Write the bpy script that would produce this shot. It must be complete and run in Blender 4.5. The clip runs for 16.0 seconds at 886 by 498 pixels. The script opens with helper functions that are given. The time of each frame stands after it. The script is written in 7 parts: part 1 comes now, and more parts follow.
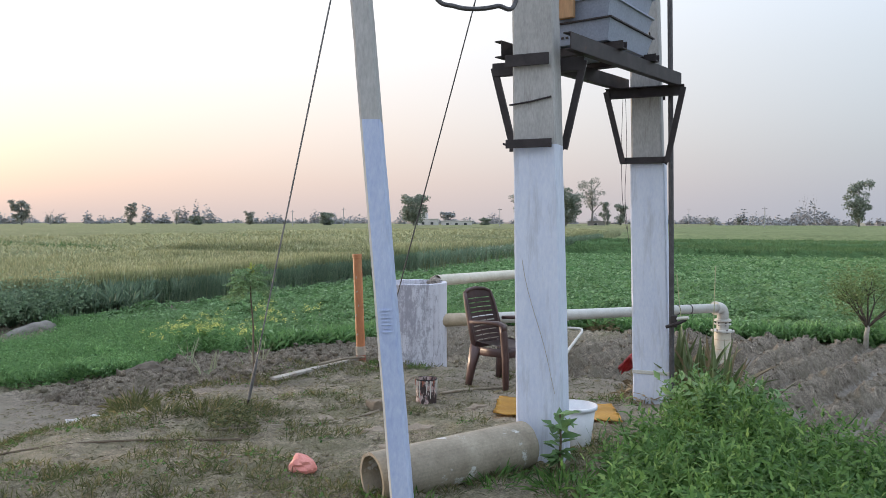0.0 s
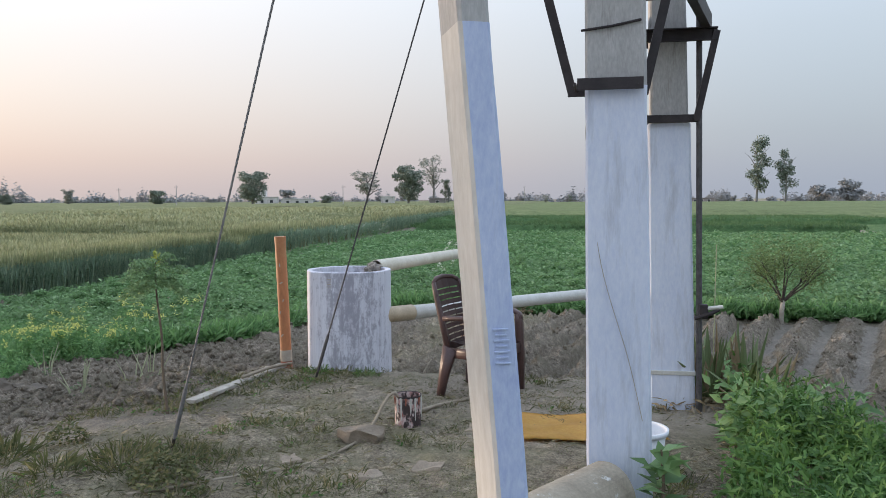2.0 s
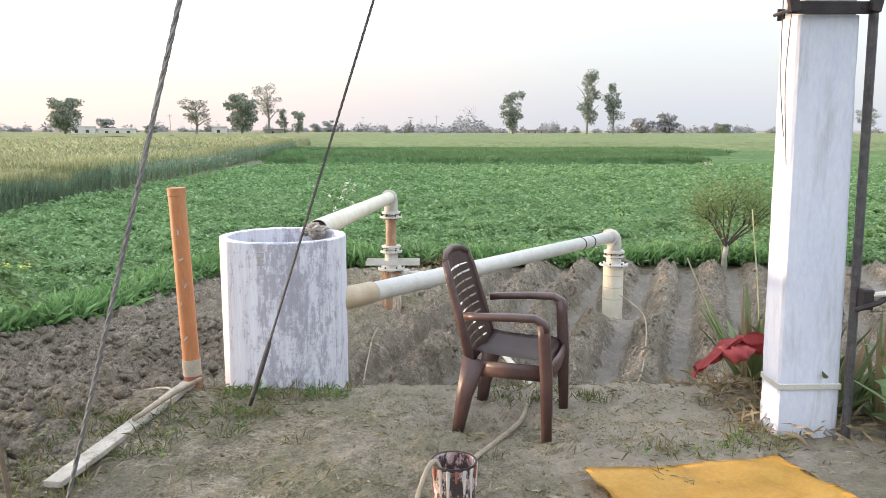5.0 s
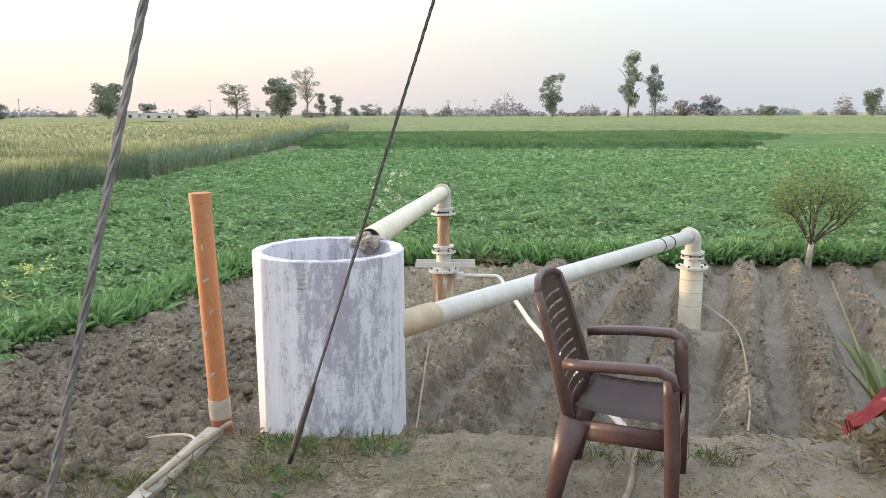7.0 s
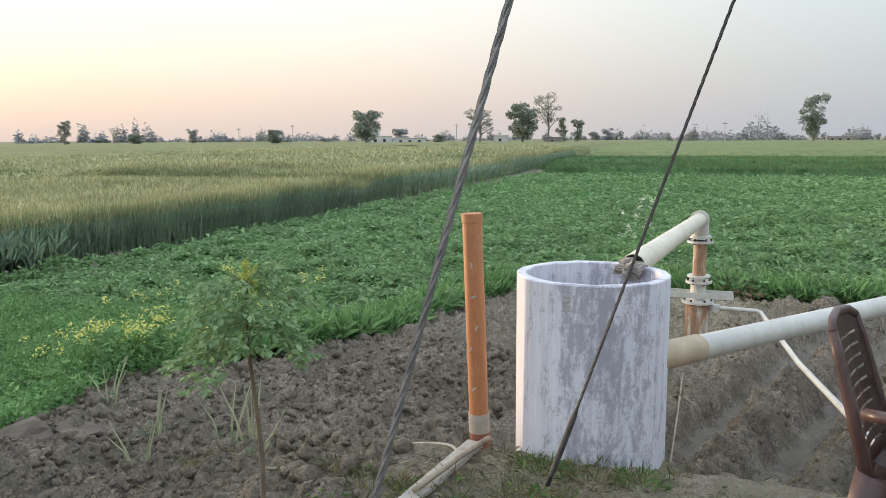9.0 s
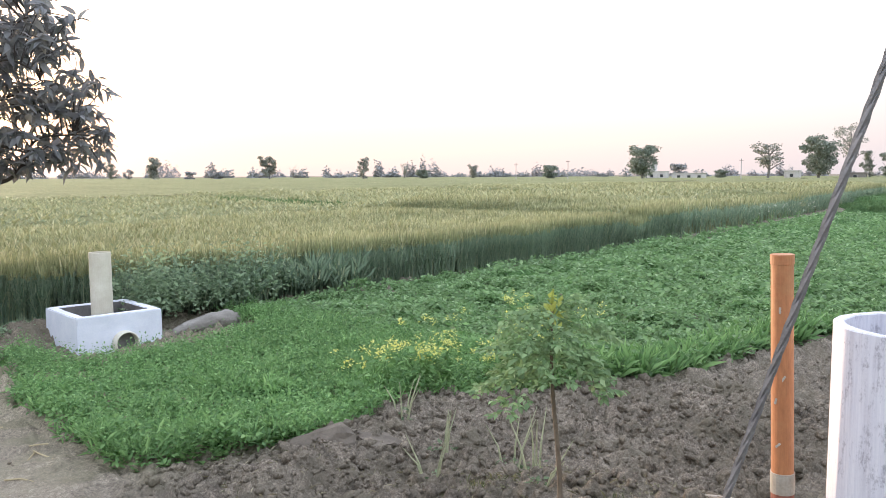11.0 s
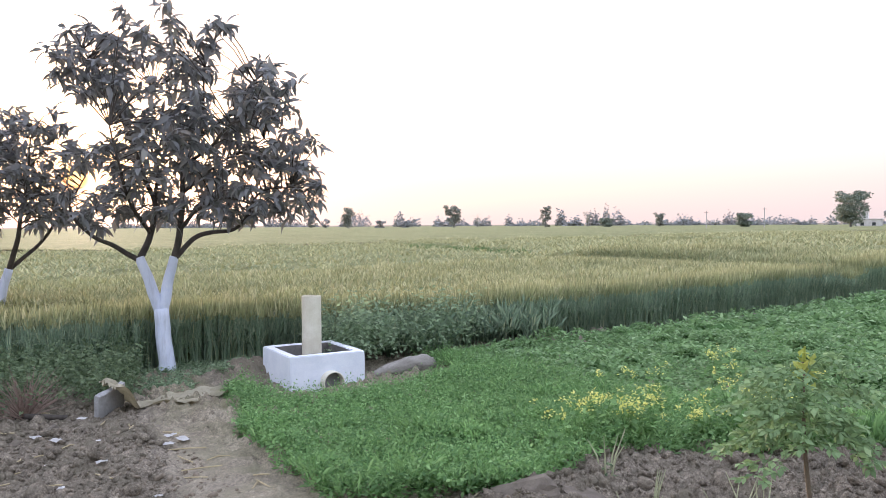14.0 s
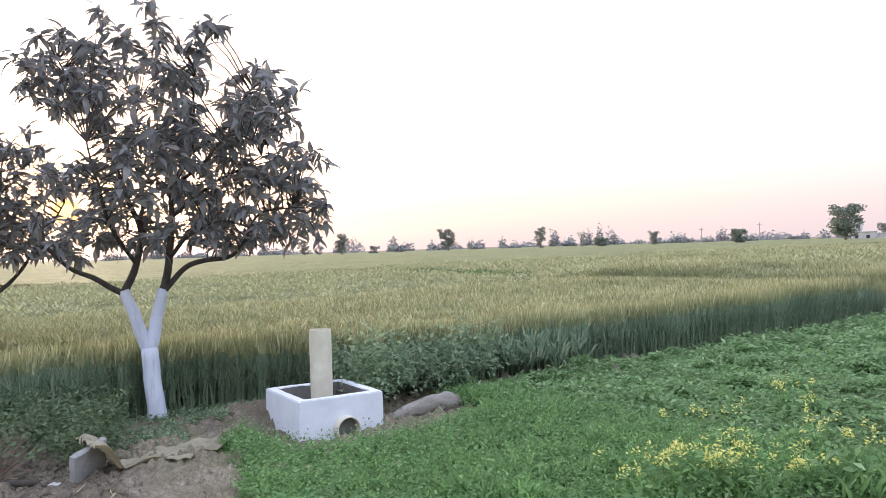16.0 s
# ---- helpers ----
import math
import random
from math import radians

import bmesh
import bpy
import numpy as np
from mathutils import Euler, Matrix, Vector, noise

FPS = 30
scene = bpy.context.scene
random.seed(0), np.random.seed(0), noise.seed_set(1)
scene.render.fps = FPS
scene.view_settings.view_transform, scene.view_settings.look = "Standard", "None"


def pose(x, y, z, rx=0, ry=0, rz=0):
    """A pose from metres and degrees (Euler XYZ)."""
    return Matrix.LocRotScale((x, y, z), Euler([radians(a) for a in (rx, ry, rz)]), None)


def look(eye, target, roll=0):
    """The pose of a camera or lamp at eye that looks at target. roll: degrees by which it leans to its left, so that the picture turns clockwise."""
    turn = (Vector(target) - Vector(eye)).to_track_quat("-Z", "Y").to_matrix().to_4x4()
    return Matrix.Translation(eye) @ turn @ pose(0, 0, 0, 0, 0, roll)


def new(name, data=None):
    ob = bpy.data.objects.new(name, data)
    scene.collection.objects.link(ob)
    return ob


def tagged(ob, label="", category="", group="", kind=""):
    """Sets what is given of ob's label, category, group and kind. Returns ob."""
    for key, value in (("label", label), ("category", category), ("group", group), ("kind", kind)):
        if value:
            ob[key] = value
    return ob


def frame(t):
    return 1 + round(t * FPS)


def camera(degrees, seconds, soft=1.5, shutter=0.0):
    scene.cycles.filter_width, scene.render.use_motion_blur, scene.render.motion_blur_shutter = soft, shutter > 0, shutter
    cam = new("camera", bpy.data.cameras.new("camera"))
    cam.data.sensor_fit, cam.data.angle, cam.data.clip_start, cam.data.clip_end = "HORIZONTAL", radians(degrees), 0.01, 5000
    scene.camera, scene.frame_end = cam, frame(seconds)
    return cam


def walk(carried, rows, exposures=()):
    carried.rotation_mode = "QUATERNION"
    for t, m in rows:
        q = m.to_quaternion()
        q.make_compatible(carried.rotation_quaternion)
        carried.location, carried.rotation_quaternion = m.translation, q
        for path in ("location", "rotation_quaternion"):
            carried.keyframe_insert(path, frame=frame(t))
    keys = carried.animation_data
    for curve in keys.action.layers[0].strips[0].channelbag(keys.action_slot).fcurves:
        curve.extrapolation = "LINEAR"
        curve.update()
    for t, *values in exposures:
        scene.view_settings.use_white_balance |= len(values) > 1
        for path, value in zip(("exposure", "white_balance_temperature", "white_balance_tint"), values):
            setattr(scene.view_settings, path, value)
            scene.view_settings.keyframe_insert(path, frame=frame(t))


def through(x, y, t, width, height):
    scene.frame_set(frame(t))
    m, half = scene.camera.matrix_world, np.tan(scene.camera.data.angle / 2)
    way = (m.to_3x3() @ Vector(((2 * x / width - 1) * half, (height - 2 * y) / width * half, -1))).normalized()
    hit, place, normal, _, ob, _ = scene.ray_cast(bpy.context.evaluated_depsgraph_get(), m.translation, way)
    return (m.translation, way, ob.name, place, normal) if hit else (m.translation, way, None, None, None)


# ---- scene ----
cam = camera(59.6, 16.0, soft=0.5)
PATH = [
    (0, (2.307, 1.337, 1.540), (1.537, 3.182, 1.470), 0.06),
    (0.5, (1.957, 1.632, 1.535), (1.271, 3.509, 1.447), 0.15),
    (1, (1.566, 1.871, 1.510), (0.986, 3.783, 1.410), 0.02),
    (1.5, (1.184, 2.103, 1.495), (0.702, 4.041, 1.379), -0.03),
    (2, (0.835, 2.378, 1.506), (0.461, 4.339, 1.378), -0.25),
    (2.5, (0.447, 2.593, 1.494), (0.180, 4.570, 1.347), -0.53),
    (3, (0.145, 2.878, 1.476), (-0.022, 4.862, 1.288), -0.68),
    (3.5, (-0.057, 3.247, 1.496), (-0.132, 5.232, 1.265), -0.58),
    (5.8, (-0.602, 4.884, 1.525), (-0.551, 6.857, 1.198), 0.13),
    (6, (-0.627, 4.965, 1.535), (-0.587, 6.937, 1.202), 0.17),
    (6.5, (-0.667, 5.167, 1.535), (-0.668, 7.137, 1.191), 0.03),
    (7, (-0.666, 5.315, 1.547), (-0.718, 7.284, 1.202), -0.22),
    (7.5, (-0.668, 5.369, 1.550), (-0.795, 7.335, 1.208), -0.25),
    (8, (-0.710, 5.360, 1.540), (-0.968, 7.316, 1.212), -0.22),
    (8.5, (-0.757, 5.358, 1.541), (-1.200, 7.284, 1.232), -0.29),
    (9, (-0.815, 5.290, 1.546), (-1.458, 7.163, 1.264), -0.33),
    (9.5, (-0.856, 5.292, 1.546), (-1.684, 7.094, 1.285), -0.52),
    (10, (-0.876, 5.267, 1.548), (-1.866, 6.989, 1.312), -0.54),
    (12.3, (-0.973, 5.136, 1.545), (-2.457, 6.470, 1.405), -0.03),
    (12.5, (-0.982, 5.123, 1.542), (-2.493, 6.427, 1.410), -0.07),
    (13, (-0.991, 5.120, 1.536), (-2.549, 6.370, 1.428), -0.15),
    (13.5, (-1.017, 5.114, 1.544), (-2.590, 6.346, 1.462), -0.13),
    (14, (-1.033, 5.079, 1.552), (-2.613, 6.303, 1.489), -0.31),
    (14.5, (-1.237, 5.145, 1.532), (-2.821, 6.365, 1.486), -0.70),
    (15, (-1.535, 5.280, 1.532), (-3.119, 6.501, 1.503), -1.26),
    (15.5, (-1.851, 5.426, 1.514), (-3.423, 6.663, 1.499), -1.67),
    (16, (-2.182, 5.515, 1.521), (-3.752, 6.754, 1.519), -1.79),
]
EXPOSURES = [(0, 0.38, 6200, 10), (1, 0.36, 6050, 9), (2, 0.25, 6050, 9), (2.5, 0.20, 6150, 10), (3, 0.45, 6300, 10), (3.5, 0.72, 6400, 10), (6, 1.12, 6800, 9), (7, 0.95, 6800, 8), (8, 0.45, 6600, 5), (8.5, 0.27, 6500, 4), (9, 0.55, 6500, 6), (10, 1.0, 6500, 10), (13, 0.92, 6350, 17), (16, 0.82, 6300, 18)]
walk(cam, [(t, look(eye, target, roll)) for t, eye, target, roll in PATH], EXPOSURES)

# ---- sky and low hazy sun ----
SUN = Vector((-0.9752, 0.2142, 0.0567)).normalized()
world = bpy.data.worlds.new("hazy_evening_sky")
scene.world = world
world.use_nodes = True
wn, wl = world.node_tree.nodes, world.node_tree.links
wn.clear()


def wmath(op, a, b=None, c=None):
    n = wn.new("ShaderNodeMath")
    n.operation = op
    for i, v in enumerate((a, b, c)):
        if v is None:
            continue
        if isinstance(v, (int, float)):
            n.inputs[i].default_value = v
        else:
            wl.new(v, n.inputs[i])
    return n.outputs[0]


def wramp(fac, stops):
    n = wn.new("ShaderNodeValToRGB")
    r = n.color_ramp
    while len(r.elements) < len(stops):
        r.elements.new(0.5)
    for e, (p, c) in zip(r.elements, stops):
        e.position, e.color = p, (*c, 1)
    wl.new(fac, n.inputs[0])
    return n.outputs[0]


def wmix(kind, fac, a, b):
    n = wn.new("ShaderNodeMix")
    n.data_type, n.blend_type = "RGBA", kind
    if isinstance(fac, (int, float)):
        n.inputs["Factor"].default_value = fac
    else:
        wl.new(fac, n.inputs["Factor"])
    wl.new(a, n.inputs["A"])
    wl.new(b, n.inputs["B"])
    return n.outputs["Result"]


sky = wn.new("ShaderNodeTexSky")
sky.sky_type, sky.sun_disc = "NISHITA", False
sky.sun_elevation, sky.sun_rotation = math.asin(SUN.z), math.atan2(SUN.x, SUN.y)
sky.air_density, sky.dust_density, sky.ozone_density = 1.0, 4.0, 1.0
tc = wn.new("ShaderNodeTexCoord")
sep = wn.new("ShaderNodeSeparateXYZ")
wl.new(tc.outputs["Generated"], sep.inputs[0])
elev = wmath("MAXIMUM", sep.outputs["Z"], 0.0)
dot = wn.new("ShaderNodeVectorMath")
dot.operation = "DOT_PRODUCT"
dot.inputs[1].default_value = SUN
wl.new(tc.outputs["Generated"], dot.inputs[0])
toward = wmath("MULTIPLY_ADD", dot.outputs["Value"], 0.5, 0.5)
# dust haze: pink-grey at the horizon, pale above; paler and whiter towards the sun, blue-grey away from it
near_sun = wramp(elev, [(0.0, (0.54, 0.445, 0.415)), (0.05, (0.61, 0.495, 0.45)), (0.13, (0.71, 0.62, 0.575)), (0.3, (0.88, 0.85, 0.835)), (0.6, (0.95, 0.98, 1.05)), (1.0, (0.80, 0.90, 1.10))])
off_sun = wramp(elev, [(0.0, (0.33, 0.35, 0.40)), (0.08, (0.37, 0.40, 0.44)), (0.2, (0.47, 0.51, 0.555)), (0.4, (0.66, 0.73, 0.83)), (0.6, (0.80, 0.90, 1.06)), (1.0, (0.80, 0.90, 1.10))])
side = wn.new("ShaderNodeMapRange")
side.interpolation_type = "SMOOTHSTEP"
side.inputs["From Min"].default_value, side.inputs["From Max"].default_value = 0.45, 0.93
wl.new(toward, side.inputs["Value"])
haze = wmix("MIX", side.outputs[0], off_sun, near_sun)
glow = wramp(wmath("POWER", toward, 60.0), [(0.0, (0, 0, 0)), (0.3, (0.10, 0.072, 0.062)), (0.6, (0.38, 0.275, 0.225)), (0.9, (0.98, 0.66, 0.46)), (1.0, (1.5, 0.86, 0.44))])
close = wn.new("ShaderNodeMapRange")
close.inputs["From Min"].default_value, close.inputs["From Max"].default_value = 0.999, 1.0
wl.new(dot.outputs["Value"], close.inputs["Value"])
disc = wramp(close.outputs[0], [(0.0, (0, 0, 0)), (0.80, (0.0, 0.0, 0.0)), (0.92, (0.75, 0.75, 0.75)), (0.955, (1.0, 1.0, 1.0))])
ember = wramp(close.outputs[0], [(0.0, (0.8, 0.36, 0.14)), (0.75, (0.8, 0.26, 0.07)), (0.94, (0.95, 0.30, 0.07)), (0.972, (2.0, 1.2, 0.38))])
veil = wmix("MIX", disc, wmix("ADD", 1.0, haze, glow), ember)
SKY_DUST, SKY_AIR = 1.0, 0.06
bg_air, bg_dust, both, out = (wn.new(k) for k in ("ShaderNodeBackground", "ShaderNodeBackground", "ShaderNodeAddShader", "ShaderNodeOutputWorld"))
wl.new(sky.outputs[0], bg_air.inputs[0])
wl.new(wmath("MULTIPLY_ADD", disc, -SKY_AIR, SKY_AIR), bg_air.inputs[1])
wl.new(veil, bg_dust.inputs[0])
bg_dust.inputs[1].default_value = SKY_DUST
wl.new(bg_air.outputs[0], both.inputs[0])
wl.new(bg_dust.outputs[0], both.inputs[1])
wl.new(both.outputs[0], out.inputs[0])

sun_lamp = bpy.data.lights.new("sun", "SUN")
sun_lamp.energy, sun_lamp.angle, sun_lamp.color = 2.5, radians(3.0), (1.0, 0.74, 0.52)
sun_ob = new("sun", sun_lamp)
sun_ob.matrix_world = look(SUN * 50, (0, 0, 0))

# ---- materials ----


def nodes_of(name):
    m = bpy.data.materials.new(name)
    m.use_nodes = True
    return m, m.node_tree.nodes, m.node_tree.links, m.node_tree.nodes["Principled BSDF"]


def ramp_node(n, l, fac, stops):
    r = n.new("ShaderNodeValToRGB")
    while len(r.color_ramp.elements) < len(stops):
        r.color_ramp.elements.new(0.5)
    for e, (p, c) in zip(r.color_ramp.elements, stops):
        e.position, e.color = p, (*c, 1)
    l.new(fac, r.inputs[0])
    return r.outputs[0]


def noise_node(n, l, coords, scale, detail=6, rough=0.6, stretch=None):
    t = n.new("ShaderNodeTexNoise")
    t.inputs["Scale"].default_value, t.inputs["Detail"].default_value, t.inputs["Roughness"].default_value = scale, detail, rough
    if stretch:
        mp = n.new("ShaderNodeMapping")
        mp.inputs["Scale"].default_value = stretch
        l.new(coords, mp.inputs[0])
        coords = mp.outputs[0]
    l.new(coords, t.inputs["Vector"])
    return t.outputs["Fac"]


def mixc(n, l, kind, fac, a, b):
    m = n.new("ShaderNodeMix")
    m.data_type, m.blend_type = "RGBA", kind
    for key, v in (("Factor", fac), ("A", a), ("B", b)):
        if isinstance(v, (int, float)):
            m.inputs[key].default_value = v
        elif isinstance(v, tuple):
            m.inputs[key].default_value = (*v, 1)
        else:
            l.new(v, m.inputs[key])
    return m.outputs["Result"]


def surface(name, low, high, stain=None, scale=8.0, fine=90.0, rough=0.8, metal=0.0, bump=0.3, bump_dist=0.004, stretch=None, stain_at=(0.55, 0.7), stain_scale=3.0, stain_stretch=None):
    """Two-scale mottled surface with an optional stain colour and fine relief."""
    m, n, l, b = nodes_of(name)
    c = n.new("ShaderNodeTexCoord").outputs["Object"]
    big = noise_node(n, l, c, scale, 5, 0.6, stretch)
    small = noise_node(n, l, c, fine, 4, 0.7, stretch)
    col = ramp_node(n, l, big, [(0.3, low), (0.7, high)])
    col = mixc(n, l, "OVERLAY", 0.45, col, ramp_node(n, l, small, [(0.25, (0.3, 0.3, 0.3)), (0.75, (0.7, 0.7, 0.7))]))
    if stain:
        s = noise_node(n, l, c, stain_scale, 8, 0.7, stain_stretch)
        f = ramp_node(n, l, s, [(stain_at[0], (0, 0, 0)), (stain_at[1], (1, 1, 1))])
        col = mixc(n, l, "MIX", f, col, stain)
    l.new(col, b.inputs["Base Color"])
    b.inputs["Roughness"].default_value, b.inputs["Metallic"].default_value = rough, metal
    bp = n.new("ShaderNodeBump")
    bp.inputs["Strength"].default_value, bp.inputs["Distance"].default_value = bump, bump_dist
    l.new(mixc(n, l, "MIX", 0.5, big, small), bp.inputs["Height"])
    l.new(bp.outputs[0], b.inputs["Normal"])
    return m


def leafy(name, dark, light, tip=None, through=0.35, rough=0.55, tip_share=0.1):
    """Leaves: colour varies from leaf to leaf and plant to plant; some light passes through."""
    m, n, l, b = nodes_of(name)
    rnd = n.new("ShaderNodeNewGeometry").outputs["Random Per Island"]
    stops = [(0.0, dark), (1.0 - tip_share, light)]
    if tip:
        stops.append((1.0, tip))
    col = ramp_node(n, l, rnd, stops)
    c = n.new("ShaderNodeTexCoord").outputs["Object"]
    patch = noise_node(n, l, c, 0.7, 4)
    col = mixc(n, l, "OVERLAY", 0.5, col, ramp_node(n, l, patch, [(0.3, (0.36, 0.36, 0.36)), (0.7, (0.62, 0.62, 0.62))]))
    l.new(col, b.inputs["Base Color"])
    b.inputs["Roughness"].default_value = rough
    b.inputs["Specular IOR Level"].default_value = 0.25
    tr = n.new("ShaderNodeBsdfTranslucent")
    l.new(col, tr.inputs[0])
    mx = n.new("ShaderNodeMixShader")
    mx.inputs[0].default_value = through
    l.new(b.outputs[0], mx.inputs[1])
    l.new(tr.outputs[0], mx.inputs[2])
    l.new(mx.outputs[0], n["Material Output"].inputs[0])
    return m


def soil_material():
    """Dry clay: pale trodden platform, darker tilled beds, straw flecks."""
    m, n, l, b = nodes_of("dry_clay_soil")
    c = n.new("ShaderNodeTexCoord").outputs["Object"]
    big = noise_node(n, l, c, 1.1, 6, 0.65)
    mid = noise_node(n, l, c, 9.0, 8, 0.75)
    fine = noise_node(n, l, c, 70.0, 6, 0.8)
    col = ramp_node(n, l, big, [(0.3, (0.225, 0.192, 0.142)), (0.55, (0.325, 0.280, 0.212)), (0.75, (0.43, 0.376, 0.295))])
    # dark lows of mid and crumb put the shade of crevices into the colour
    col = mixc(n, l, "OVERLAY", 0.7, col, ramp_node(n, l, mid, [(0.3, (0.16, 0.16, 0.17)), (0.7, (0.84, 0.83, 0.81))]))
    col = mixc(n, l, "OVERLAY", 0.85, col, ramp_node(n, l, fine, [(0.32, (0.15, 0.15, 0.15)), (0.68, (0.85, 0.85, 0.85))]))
    # crumb also drives the bump, so its hollows are coloured as shaded
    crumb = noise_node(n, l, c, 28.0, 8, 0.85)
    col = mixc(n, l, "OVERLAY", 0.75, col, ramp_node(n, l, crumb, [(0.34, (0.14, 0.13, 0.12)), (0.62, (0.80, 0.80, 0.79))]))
    moss = noise_node(n, l, c, 2.3, 6, 0.7)
    col = mixc(n, l, "MIX", ramp_node(n, l, moss, [(0.42, (0, 0, 0)), (0.66, (0.75, 0.75, 0.75))]), col, (0.245, 0.232, 0.14))
    # pale dried silt left along the furrow bottoms
    xyz = n.new("ShaderNodeSeparateXYZ")
    l.new(c, xyz.inputs[0])

    def m2(op, p, q, r=None):
        k = n.new("ShaderNodeMath")
        k.operation = op
        for i, v in enumerate((p, q, r)):
            if isinstance(v, (int, float)):
                k.inputs[i].default_value = v
            elif v is not None:
                l.new(v, k.inputs[i])
        return k.outputs[0]

    u = m2("MULTIPLY_ADD", xyz.outputs["Y"], -0.36, xyz.outputs["X"])
    u = m2("MULTIPLY_ADD", mid, 0.34, u)
    row = m2("COSINE", m2("MULTIPLY", m2("ADD", u, 3.6 - 1.1 - 0.17), 2 * math.pi / 0.61), 0)
    silt = m2("MULTIPLY", m2("LESS_THAN", row, -0.62), m2("MULTIPLY", m2("GREATER_THAN", xyz.outputs["Y"], 9.2), m2("LESS_THAN", xyz.outputs["Y"], 15.4)))
    silt = m2("MULTIPLY", silt, m2("GREATER_THAN", u, -3.6 - 1.4))
    # pale trodden clay along the platform's rim and on the path
    def fade(v, a, z):
        k = n.new("ShaderNodeMapRange")
        k.interpolation_type = "SMOOTHSTEP"
        k.inputs["From Min"].default_value, k.inputs["From Max"].default_value = a, z
        l.new(v, k.inputs["Value"])
        return k.outputs[0]

    wx = m2("MULTIPLY_ADD", big, 2.2, m2("MULTIPLY_ADD", mid, 0.7, xyz.outputs["X"]))
    wy = m2("MULTIPLY_ADD", big, 1.2, m2("MULTIPLY_ADD", mid, 0.3, xyz.outputs["Y"]))
    # the bed comes nearer east of the poles
    by = m2("MULTIPLY_ADD", fade(xyz.outputs["X"], 1.7, 2.9), 1.9, xyz.outputs["Y"])
    rim = m2("MULTIPLY", m2("MULTIPLY", fade(wy, 7.7, 8.7), fade(wx, 0.0, 1.6)), m2("SUBTRACT", 1.0, fade(m2("MULTIPLY_ADD", mid, 0.2, by), 8.9, 9.15)))
    path = m2("MULTIPLY", m2("SUBTRACT", 1.0, fade(wx, -1.6, -0.2)), m2("SUBTRACT", 1.0, fade(wy, 7.6, 9.0)))
    # dark crumbled earth and rubble beside the path
    lane = m2("MULTIPLY_ADD", xyz.outputs["X"], 0.217, m2("MULTIPLY_ADD", mid, 0.5, xyz.outputs["Y"]))
    dump = m2("MULTIPLY", m2("SUBTRACT", 1.0, fade(m2("MULTIPLY_ADD", mid, 1.4, xyz.outputs["X"]), -5.6, -4.4)), m2("SUBTRACT", 1.0, fade(lane, 5.64, 6.0)))
    path = m2("MULTIPLY", path, m2("SUBTRACT", 1.0, dump))
    pale = m2("MULTIPLY", m2("MAXIMUM", rim, m2("MULTIPLY", path, 0.75)), m2("MULTIPLY_ADD", mid, 1.0, 0.1))
    col = mixc(n, l, "MIX", pale, col, (0.43, 0.375, 0.315))
    # darker, moister brown earth where the bed is tilled
    bedm = m2("MULTIPLY", m2("MULTIPLY", fade(by, 9.0, 9.7), m2("SUBTRACT", 1.0, fade(xyz.outputs["Y"], 15.3, 16.0))), fade(m2("MULTIPLY_ADD", xyz.outputs["Y"], -0.36, wx), -4.4, -3.2))
    bedm = m2("MAXIMUM", bedm, m2("MULTIPLY", m2("MULTIPLY", m2("MULTIPLY", m2("SUBTRACT", 1.0, fade(wx, -0.9, 0.3)), fade(wx, -4.6, -3.6)), fade(wy, 7.2, 8.4)), 1.25))
    bedm = m2("MAXIMUM", bedm, m2("MULTIPLY", dump, 1.25))
    mound = m2("MULTIPLY", m2("SUBTRACT", 1.0, fade(xyz.outputs["X"], -10.0, -9.3)), fade(m2("MULTIPLY_ADD", mid, 0.4, xyz.outputs["Y"]), 8.75, 9.1))
    bedm = m2("MAXIMUM", bedm, m2("MULTIPLY", mound, 1.5))
    col = mixc(n, l, "COLOR", m2("MULTIPLY", m2("MINIMUM", bedm, 1.0), 0.6), col, (0.277, 0.247, 0.213))
    col = mixc(n, l, "MULTIPLY", m2("MINIMUM", m2("MULTIPLY", bedm, 0.42), 1.0), col, (0.605, 0.56, 0.505))
    col = mixc(n, l, "MIX", m2("MULTIPLY", silt, 0.55), col, (0.35, 0.322, 0.283))
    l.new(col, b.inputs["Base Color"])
    b.inputs["Roughness"].default_value = 0.95
    b.inputs["Specular IOR Level"].default_value = 0.15
    bp = n.new("ShaderNodeBump")
    bp.inputs["Strength"].default_value, bp.inputs["Distance"].default_value = 1.0, 0.05
    l.new(mixc(n, l, "MIX", 0.5, mid, crumb), bp.inputs["Height"])
    l.new(bp.outputs[0], b.inputs["Normal"])
    return m


